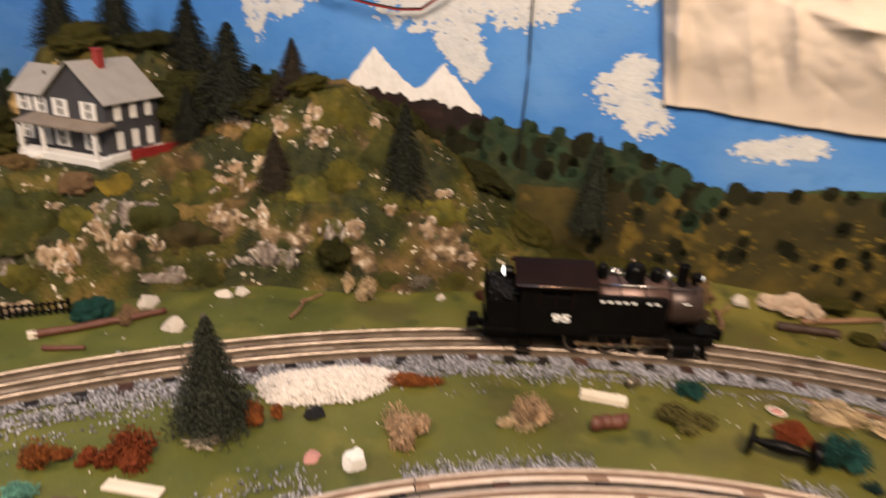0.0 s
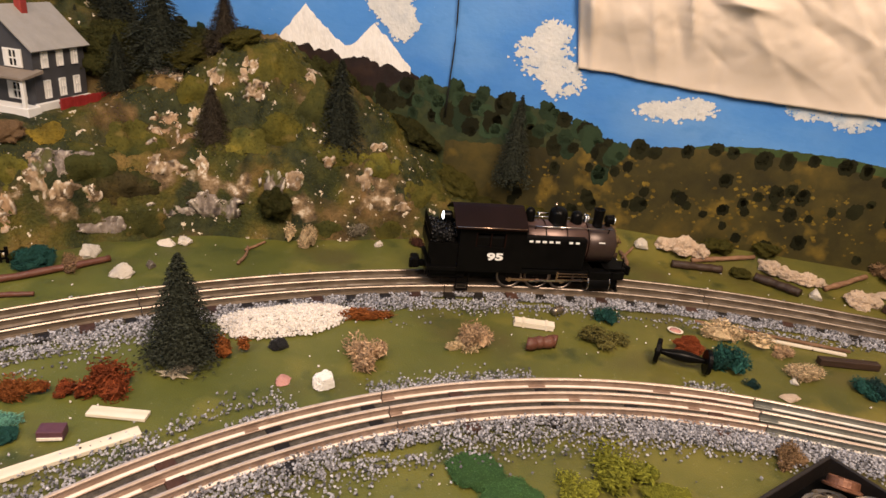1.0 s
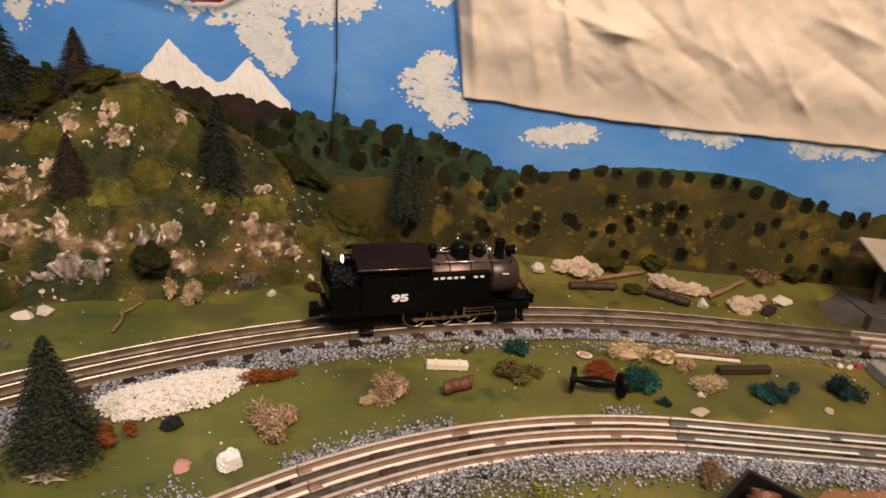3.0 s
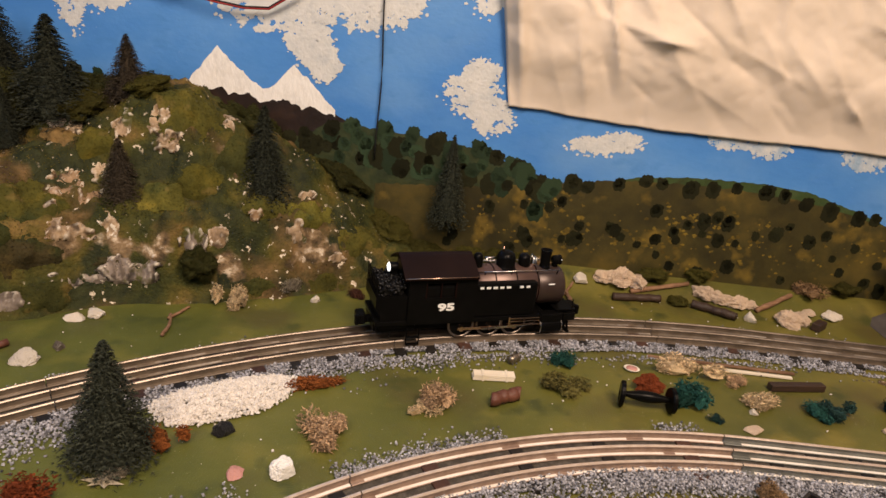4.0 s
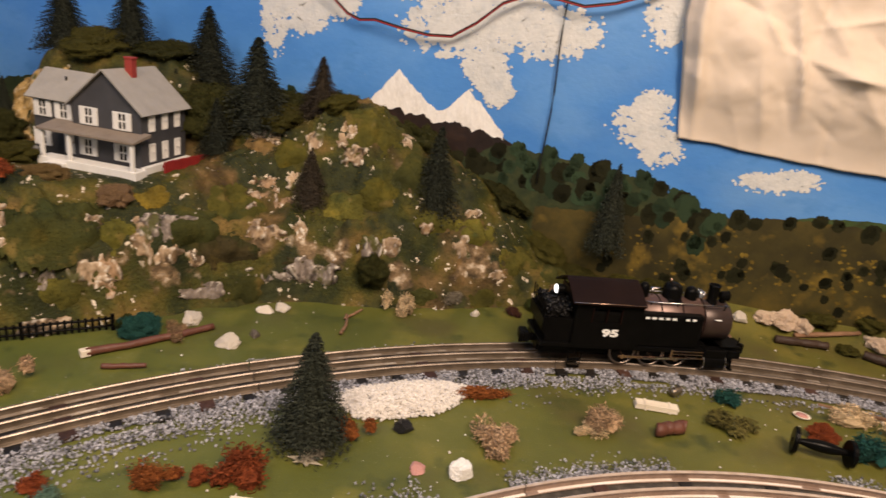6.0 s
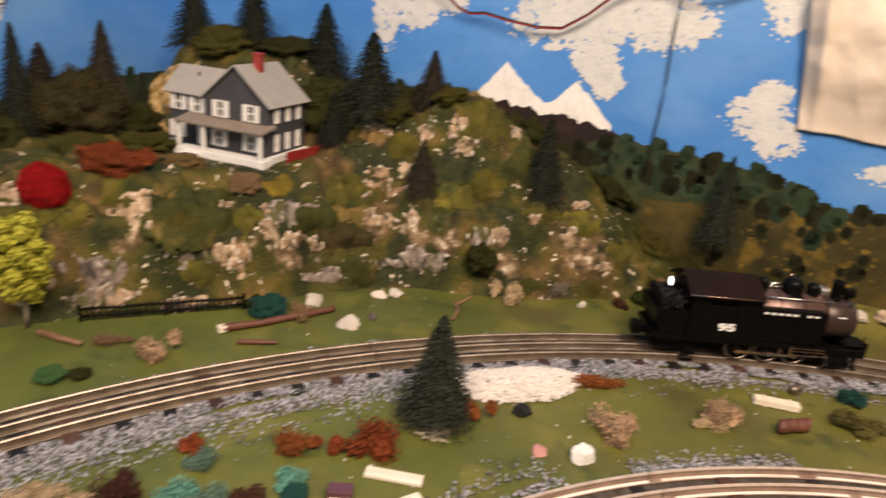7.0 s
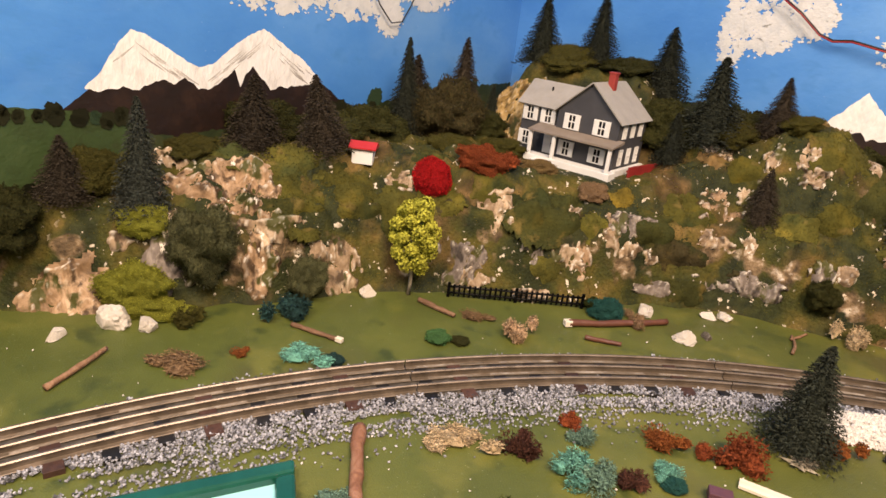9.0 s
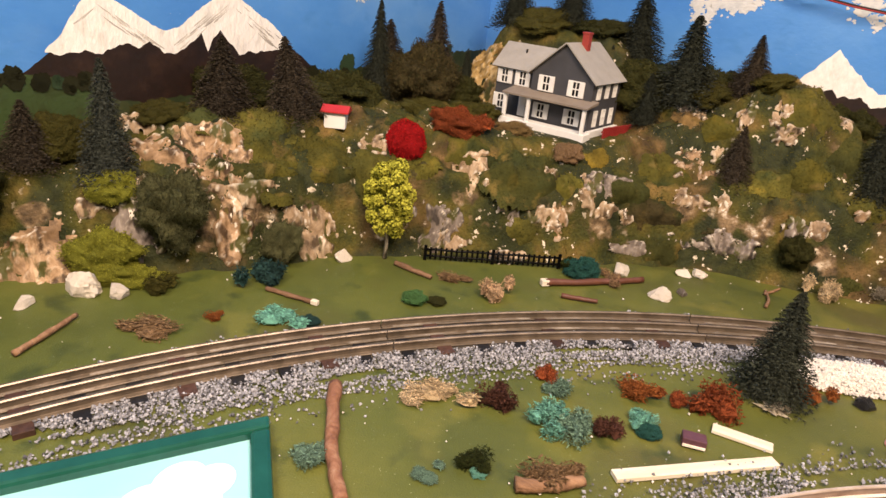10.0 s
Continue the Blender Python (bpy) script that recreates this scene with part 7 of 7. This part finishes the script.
stick((0.247, 0.750), (0.262, 0.772), 0.0016, "bark", "forked pale branch on the grass", "branch")
for x, y, w, c, h, sd, kind in ((0.177, 0.755, 0.036, "brown", 0.45, 0, "l"), (0.104, 0.752, 0.030, "maroon", 0.40, 1, "l"), (0.140, 0.765, 0.040, "olive", 0.35, 2, "b"), (0.205, 0.770, 0.032, "green", 0.45, 3, "b"),
                                (0.060, 0.750, 0.036, "green", 0.30, 4, "b"), (0.085, 0.770, 0.040, "brown", 0.40, 2, "l"), (0.352, 0.775, 0.034, "olive", 0.40, 1, "b"), (0.370, 0.742, 0.024, "olive", 0.35, 2, "b"),
                                (0.405, 0.775, 0.030, "olive", 0.50, 0, "b"), (0.566, 0.755, 0.040, "olive", 0.45, 1, "b"), (0.230, 0.780, 0.036, "brown", 0.50, 3, "l"), (-0.083, 0.695, 0.028, "tan", 0.75, 2, "l"),
                                (-0.031, 0.728, 0.020, "pale", 0.60, 1, "l"), (0.030, 0.725, 0.018, "maroon", 0.50, 0, "l")):
    (lichen if kind == "l" else bush)(x, y, w, c, h, sd)
stone(-0.009, 0.712, 0.010, "stone", 0.9, 1)
stone(-0.187, 0.668, 0.018, "stone", 0.55, 2, label="pinkish flat stone at the hill foot")
stone(-0.200, 0.660, 0.016, "stone", 0.55, 3, label="pinkish flat stone at the hill foot")
stone(-0.252, 0.622, 0.020, "stone", 0.9, 4)
stone(-0.210, 0.592, 0.021, "stone", 0.75, 5, label="cream pebble beside the outer track")
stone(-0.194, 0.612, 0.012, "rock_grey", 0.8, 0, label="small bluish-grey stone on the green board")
stick((-0.125, 0.634), (-0.128, 0.672), 0.0016, "bark", "thin forked twig on the grass", "twig", 0.002)
stick((-0.128, 0.664), (-0.116, 0.688), 0.0014, "bark", "thin forked twig on the grass", "twig")

# platform shelter
PLM = Matrix.Translation(ROOM @ Vector((1.186, 0.080, 0))) @ Matrix((U, -V, (0, 0, 1))).transposed().to_4x4()
shelter = thing("platform_shelter", "model station platform shelter with a beige roof", "shelter", PLM)
bm = bmesh.new()
box(bm, (0.155, 0.025, 0.008), (0.31, 0.066, 0.018), 0.001)
platform = part("platform", bm, "deck", shelter, "grey boarded platform")
bm = bmesh.new()
extrude_outline(bm, ((-0.026, 0.0), (0.002, 0.0), (0.002, 0.016)), 0.05, Matrix.Translation((0, 0.002, 0)))
bmesh.ops.recalc_face_normals(bm, faces=bm.faces)
part("ramp", bm, "deck", shelter)
for x in (0.022, 0.10, 0.18, 0.26):
    bm = bmesh.new()
    box(bm, (x, 0.030, 0.042), (0.005, 0.006, 0.054), 0.0004)
    part("post", bm, "post", shelter)
    bm = bmesh.new()
    rod(bm, (x, 0.030, 0.046), (x, 0.006, 0.066), 0.0018, seg=6)
    part("brace", bm, "post", shelter)
for y0, y1, z0, z1 in ((-0.002, 0.030, 0.064, 0.086), (0.062, 0.030, 0.064, 0.086)):
    bm = bmesh.new()
    vs = [bm.verts.new(p) for p in ((0.0, y0, z0), (0.31, y0, z0), (0.295, y1, z1), (-0.014, y1, z1))]
    vt = [bm.verts.new(v.co + Vector((0, 0, 0.0025))) for v in vs]
    bm.faces.new(vs)
    bm.faces.new(vt)
    for i in range(4):
        bm.faces.new((vs[i], vs[(i + 1) % 4], vt[(i + 1) % 4], vt[i]))
    bmesh.ops.recalc_face_normals(bm, faces=bm.faces)
    part("roof", bm, "shed_roof", shelter)
bm = bmesh.new()
box(bm, (0.075, 0.050, 0.027), (0.06, 0.012, 0.020), 0.001)
part("bench", bm, "post", shelter)

# concrete pad with a brown trestle
PADM = Matrix.Translation(ROOM @ Vector((1.128, 0.268, 0))) @ Matrix((U, -V, (0, 0, 1))).transposed().to_4x4()
pad = thing("concrete_pad", "pale grey concrete pad between the two tracks", "pad", PADM)
bm = bmesh.new()
box(bm, (0.130, 0.047, 0.0045), (0.25, 0.095, 0.011), 0.0012)
part("slab", bm, "concrete", pad)
trestle = thing("signal_base", "dark brown trestle standing on the concrete pad", "trestle", PADM @ Matrix.Translation((0.048, 0.062, 0.010)))
for sx in (-1, 1):
    for sy in (-1, 1):
        bm = bmesh.new()
        rod(bm, (sx * 0.018, sy * 0.018, 0), (sx * 0.008, sy * 0.008, 0.060), 0.0032, 0.0028, 6)
        part("leg", bm, "post", trestle)
for z, w in ((0.004, 0.034), (0.030, 0.026), (0.060, 0.020)):
    bm = bmesh.new()
    box(bm, (0, 0, z), (w, w, 0.005), 0.0004)
    part("brace", bm, "post", trestle)
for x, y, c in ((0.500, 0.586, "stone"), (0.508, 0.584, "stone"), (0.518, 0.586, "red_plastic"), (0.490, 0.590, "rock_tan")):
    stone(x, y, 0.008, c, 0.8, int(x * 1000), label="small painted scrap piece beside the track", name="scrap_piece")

# box of loose wheels, dirt patch and crane
TRM = Matrix.Translation((0.2697, 0.3785, 0.0)) @ Matrix.Rotation(math.atan2(0.59, 0.806), 4, "Z")
tray = thing("wheel_box", "open black box filled with loose metal wheels", "box", TRM)
bm = bmesh.new()
box(bm, (0, 0, 0.0012), (0.130, 0.050, 0.0024))
part("bottom", bm, "black", tray)
for c, s in (((0.0640, 0, 0.0085), (0.0026, 0.050, 0.0150)), ((-0.0640, 0, 0.0085), (0.0026, 0.050, 0.0150)), ((0, 0.0238, 0.0085), (0.1254, 0.0026, 0.0150)), ((0, -0.0238, 0.0085), (0.1254, 0.0026, 0.0150))):
    bm = bmesh.new()
    box(bm, c, s, 0.0006)
    part("side", bm, "box_black", tray)
rw = random.Random(8)
for k, (x, y, z, r, mk) in enumerate(((0.050, 0.008, 0.013, 0.0095, "wheel_rust"), (0.031, 0.006, 0.011, 0.0100, "wheel_iron"), (0.044, -0.010, 0.011, 0.0105, "wheel_iron"), (0.014, 0.002, 0.013, 0.0100, "wheel_iron"), (0.026, -0.012, 0.012, 0.0112, "wheel_iron"),
                                      (0.008, -0.014, 0.013, 0.0105, "wheel_iron"), (-0.006, 0.010, 0.012, 0.0100, "wheel_rust"), (-0.022, -0.006, 0.012, 0.0105, "wheel_iron"), (-0.040, 0.008, 0.012, 0.0100, "wheel_rust"), (-0.050, -0.012, 0.011, 0.0100, "wheel_iron"))):
    ob = thing("loose_wheel", ("rusty brown" if mk == "wheel_rust" else "tarnished metal") + " flanged toy wheel lying in the black box", "wheel", TRM @ Matrix.Translation((x, y, z)) @ Euler((rw.uniform(-0.5, 0.5), rw.uniform(-0.5, 0.5), 0)).to_matrix().to_4x4(), "loose wheels")
    r *= 1.13
    bm = bmesh.new()
    lathe(bm, ((r * 0.98, -0.0030), (r, -0.0024), (r, -0.0016), (r * 0.84, -0.0010), (r * 0.80, 0.0030), (r * 0.74, 0.0034), (r * 0.60, 0.0022), (r * 0.34, 0.0022), (r * 0.30, 0.0036), (r * 0.14, 0.0036)), 26)
    part("tread", bm, mk, ob, smooth=False)
    bm = bmesh.new()
    lathe(bm, ((r * 0.13, 0.0030), (r * 0.13, 0.0039)), 10)
    part("bore", bm, "black", ob, "dark axle hole")
bm = bmesh.new()
ring = []
for k in range(110):
    a = k * math.tau / 110
    ring.append((0.100 * math.cos(a) * (1 + 0.20 * fbm(math.cos(a) * 2.6, math.sin(a) * 2.6)), 0.062 * math.sin(a) * (1 + 0.20 * fbm(math.cos(a) * 2.6, math.sin(a) * 2.6, 4))))
c0 = bm.verts.new((0, 0, 0.0030))
prev = None
for f, z in ((0.5, 0.0026), (0.85, 0.0016), (1.0, -0.0008)):
    cur = [bm.verts.new((x * f, y * f, z + 0.0006 * fbm(x * 90, y * 90))) for x, y in ring]
    for k in range(110):
        if prev is None:
            bm.faces.new((c0, cur[k], cur[(k + 1) % 110]))
        else:
            bm.faces.new((prev[k], cur[k], cur[(k + 1) % 110], prev[(k + 1) % 110]))
    prev = cur
dirt = part("dirt_patch", bm, "dirt", smooth=True)
dirt.matrix_world = Matrix.Translation((0.425, 0.376, 0)) @ Matrix.Rotation(-0.1, 4, "Z")
tagged(dirt, "patch of orange-brown dirt beside the inner track", "dirt", kind="structure")
lichen(0.290, 0.446, 0.028, "brown", 0.40, 0, 0.020)
lichen(0.175, 0.412, 0.046, "moss", 0.28, 1, 0.040)
bush(0.200, 0.395, 0.030, "moss", 0.30, 2)
lichen(0.150, 0.398, 0.030, "moss", 0.25, 3)
bush(0.090, 0.403, 0.034, "grass_green", 0.14, 0)
bush(0.110, 0.385, 0.034, "grass_green", 0.14, 3)
stone(0.332, 0.375, 0.026, "coal", 0.4, 3, label="flat patch of black rubber scraps beside the wheel box", name="rubber_scrap")
crane = thing("toy_crane", "black toy crane with a wire hook ring", "crane", pose(0.353, 0.325, 0.0, 0, 0, 38))
bm = bmesh.new()
box(bm, (0.006, 0.0, 0.018), (0.052, 0.050, 0.034), 0.003)
part("base", bm, "black", crane)
bm = bmesh.new()
box(bm, (0.004, 0.0, 0.075), (0.036, 0.034, 0.090), 0.002)
box(bm, (0.004, 0.0, 0.122), (0.044, 0.040, 0.006), 0.001)
part("mast", bm, "black", crane)
bm = bmesh.new()
tube(bm, [(0.010 + 0.010 * math.cos(a), 0.048 + 0.010 * math.sin(a), 0.010) for a in [k * math.tau * 0.85 / 20 for k in range(21)]], 0.0013, 8)
part("hook_ring", bm, "steel", crane, "shiny bent wire ring", True)
bm = bmesh.new()
rod(bm, (0.008, 0.020, 0.012), (0.010, 0.040, 0.011), 0.0042, 0.0030, seg=10)
part("hook_arm", bm, "black", crane)

# ---- west meadow inside the outer track ----
lichen(-0.145, 0.440, 0.036, "rust", 0.50, 0, 0.034)
lichen(-0.190, 0.424, 0.034, "orange", 0.36, 1, 0.020, 0.2)
lichen(-0.170, 0.432, 0.018, "rust", 0.45, 2)
lichen(-0.183, 0.397, 0.026, "aqua", 0.30, 1, 0.016)
bush(-0.175, 0.388, 0.016, "teal", 0.35, 2)
lichen(-0.194, 0.374, 0.022, "maroon", 0.45, 3)
lichen(-0.231, 0.357, 0.030, "aqua", 0.44, 3)
lichen(-0.215, 0.365, 0.030, "sage", 0.40, 1)
lichen(-0.246, 0.404, 0.018, "rust", 0.50, 2)
lichen(-0.236, 0.398, 0.022, "sage", 0.40, 0)
lichen(-0.262, 0.360, 0.026, "maroon", 0.55, 1)
lichen(-0.292, 0.345, 0.040, "tan", 0.24, 2, 0.022, 0.5)
lichen(-0.308, 0.338, 0.026, "tan", 0.20, 3)
lichen(-0.325, 0.256, 0.024, "sage", 0.32, 0)
lichen(-0.252, 0.300, 0.022, "green", 0.40, 1)
bush(-0.246, 0.296, 0.010, "aqua", 0.4, 1)
lichen(-0.268, 0.282, 0.018, "sage", 0.15, 2)
lichen(-0.210, 0.312, 0.040, "brown", 0.34, 1, 0.020, 0.7)
stick((-0.225, 0.296), (-0.196, 0.320), 0.0040, "bark", "knobbly brown bark piece on the grass", "bark_piece", 0.002, "bark")
stick((-0.352, 0.312), (-0.292, 0.236), 0.0044, "log_rust", "long reddish-brown twig lying on the grass", "twig", 0.004)
bar((-0.142, 0.417), (-0.107, 0.418), 0.0085, 0.0022, "wood_pale", "short pale wooden plank on the grass", "plank")
bar((-0.183, 0.336), (-0.105, 0.404), 0.0080, 0.0030, "wood_pale", "long pale wooden plank beside the inner track", "plank")
crate = thing("small_crate", "small dull purple crate on the grass", "crate", pose(-0.150, 0.394, 0, 0, 0, 12))
bm = bmesh.new()
box(bm, (0, 0, 0.0030), (0.0140, 0.0090, 0.0060), 0.0006)
part("body", bm, "purple", crate)
for y in (-0.0047, 0.0047):
    bm = bmesh.new()
    box(bm, (0, y, 0.0015), (0.0130, 0.0008, 0.0016))
    part("slat", bm, "stone", crate)
star = bmesh.new()
outer = []
for k in range(14):
    a = k * math.tau / 14
    r = 0.0115 if k % 2 else 0.0055
    outer.append((r * math.cos(a) * rng.uniform(0.8, 1.2), r * math.sin(a) * rng.uniform(0.6, 0.9), 0.0012 + 0.0030 * (k % 2) * rng.random()))
c0 = star.verts.new((0, 0, 0.0040))
c1 = star.verts.new((0, 0, 0.0))
vs = [star.verts.new(p) for p in outer]
for k in range(14):
    star.faces.new((c0, vs[k], vs[(k + 1) % 14]))
    star.faces.new((c1, vs[(k + 1) % 14], vs[k]))
ob = part("dry_leaf", star, "pale")
ob.location = (-0.110, 0.462, 0)
tagged(ob, "pale dried star-shaped leaf under the spruce", "leaf")
lichen(-0.106, 0.466, 0.018, "pale", 0.35, 0)
stone(-0.040, 0.470, 0.013, "pink", 0.3, 5, label="flat pink paper scrap on the grass", name="paper_scrap")

# framed pond picture let into the board
pc = Vector((-0.361, 0.262))
pu = (Matrix.Rotation(math.radians(-1), 2) @ (Vector((-0.429, 0.157)) - pc)).normalized()
pv = Vector((-pu.y, pu.x))
if pv.dot(Vector((-0.32, 0.214)) - pc) < 0:
    pv = -pv
pv = Matrix.Rotation(math.radians(-12), 2) @ pv         # the frame is out of square
FR = Matrix.Translation((pc.x, pc.y, 0)) @ Matrix(((pu.x, pv.x, 0, 0), (pu.y, pv.y, 0, 0), (0, 0, 1, 0), (0, 0, 0, 1)))
pond = thing("framed_pond", "glossy green picture frame around an aqua cloud print", "frame", Matrix.Identity(4))
LW, LH = 0.24, 0.17
for c, s in (((LW / 2, 0.0055, 0.0045), (LW, 0.011, 0.009)), ((LW / 2, LH - 0.0055, 0.0045), (LW, 0.011, 0.009)), ((0.0055, LH / 2, 0.0045), (0.011, LH - 0.0225, 0.009)), ((LW - 0.0055, LH / 2, 0.0045), (0.011, LH - 0.0225, 0.009))):
    bm = bmesh.new()
    box(bm, c, s, 0.0022)
    bmesh.ops.transform(bm, matrix=FR, verts=bm.verts)
    bmesh.ops.recalc_face_normals(bm, faces=bm.faces)
    part("frame_bar", bm, "frame_green", pond, smooth=False)
bm = bmesh.new()
box(bm, (LW / 2, LH / 2, 0.0020), (LW - 0.021, LH - 0.021, 0.0016))
bmesh.ops.transform(bm, matrix=FR, verts=bm.verts)
bmesh.ops.recalc_face_normals(bm, faces=bm.faces)
part("print", bm, "pond_aqua", pond, "pale aqua water print")
for k, (x, y, r) in enumerate(((0.030, 0.036, 0.012), (0.045, 0.030, 0.013), (0.040, 0.046, 0.016), (0.060, 0.042, 0.014), (0.055, 0.060, 0.020), (0.075, 0.058, 0.016), (0.095, 0.070, 0.020), (0.120, 0.075, 0.018), (0.150, 0.060, 0.012))):
    bm = bmesh.new()
    lathe(bm, ((r, 0.0029), (r, 0.00305 + 0.00003 * k)), 28, FR @ Matrix.Translation((x, y, 0)))
    bmesh.ops.recalc_face_normals(bm, faces=bm.faces)
    part("printed_cloud", bm, "pond_white", pond)

# ---- west meadow outside the outer track ----
stone(-0.588, 0.263, 0.014, "stone", 1.0, 0, label="cream pebble at the foot of the cliff")
stone(-0.578, 0.300, 0.030, "stone", 0.9, 1, 0.020, 0.4, label="large white angular stone at the foot of the cliff")
stone(-0.553, 0.312, 0.018, "stone", 0.9, 2, label="cream pebble at the foot of the cliff")
stone(-0.468, 0.474, 0.018, "stone", 0.8, 3, label="cream pebble below the rock face")
stick((-0.532, 0.222), (-0.547, 0.274), 0.0022, "bark", "pale peeled branch on the grass", "branch", 0.001)
lichen(-0.498, 0.292, 0.044, "brown", 0.18, 0, 0.030)
lichen(-0.474, 0.330, 0.016, "orange", 0.35, 1, 0.012)
lichen(-0.432, 0.355, 0.038, "aqua", 0.26, 2, 0.026, 0.5)
bush(-0.418, 0.366, 0.018, "deep_teal", 0.3, 1)
stick((-0.477, 0.386), (-0.433, 0.391), 0.0019, "bark", "thin brown twig with a pale cut end", "twig", taper=1.0)
bar((-0.436, 0.391), (-0.430, 0.3915), 0.0040, 0.0036, "wood_pale", "pale cut twig end", "twig_end")
lichen(-0.491, 0.392, 0.036, "deep_teal", 0.50, 2)
lichen(-0.540, 0.340, 0.030, "olive", 0.45, 3)
stick((-0.425, 0.494), (-0.385, 0.489), 0.0024, "bark", "brown branch lying on the grass", "branch")
lichen(-0.370, 0.500, 0.036, "brown", 0.20, 1, 0.014)
lichen(-0.326, 0.498, 0.032, "fawn", 0.55, 2, 0.026)
bush(-0.376, 0.446, 0.022, "grass_green", 0.34, 3)
bush(-0.360, 0.455, 0.016, "dark", 0.3, 1)
bush(-0.281, 0.588, 0.032, "teal", 0.60, 2)
bush(-0.292, 0.594, 0.024, "green", 0.55, 1)
stick((-0.301, 0.546), (-0.230, 0.613), 0.0030, "log_red", "long reddish-brown stick with a pale cut end", "stick", 0.002, taper=0.9)
bar((-0.304, 0.543), (-0.299, 0.548), 0.0062, 0.0056, "wood_pale", "pale cut stick end", "stick_end")
stick((-0.281, 0.532), (-0.252, 0.541), 0.0022, "log_red", "short reddish-brown stick on the grass")
lichen(-0.255, 0.600, 0.040, "brown", 0.18, 3, 0.02)
fence = thing("picket_fence", "low black plastic picket fence at the foot of the cliff", "fence", pose(0, 0, 0))
fa, fb = Vector((-0.412, 0.522, 0)), Vector((-0.303, 0.590, 0))
for z in (0.0040, 0.0104):
    bm = bmesh.new()
    tube(bm, [fa + (fb - fa) * k / 12 + Vector((0, 0, z + 0.0003 * math.sin(k * 1.7))) for k in range(13)], 0.0011, 6)
    part("rail", bm, "black", fence, smooth=True)
for k in range(27):
    p = fa + (fb - fa) * (0.01 + 0.98 * k / 26)
    tall = k in (0, 13, 26)
    bm = bmesh.new()
    box(bm, (0, 0, 0.0070 if tall else 0.0068), (0.0030 if tall else 0.0020, 0.0016, 0.0150 if tall else 0.0116), 0.0003)
    bmesh.ops.transform(bm, matrix=Matrix.Translation((p.x, p.y, 0)) @ Matrix.Rotation(math.atan2(fb.y - fa.y, fb.x - fa.x) + rng.uniform(-0.1, 0.1), 4, "Z"), verts=bm.verts)
    part("post" if tall else "picket", bm, "black", fence)

# small white flecks of scenic litter on the grass
spots = []
for _ in range(900):
    x, y = r2.uniform(-0.62, 0.55), r2.uniform(0.2, 0.78)
    if inland(x, y) < 0.0 and fbm(x * 12, y * 12, 5.5) > -0.05:
        spots.append((x, y, 0.0006))
scatter_stones("scenic_litter", spots, "gravel_white", "tiny cream flecks of scenic litter strewn over the grass", (0.0003, 0.0011), 12)
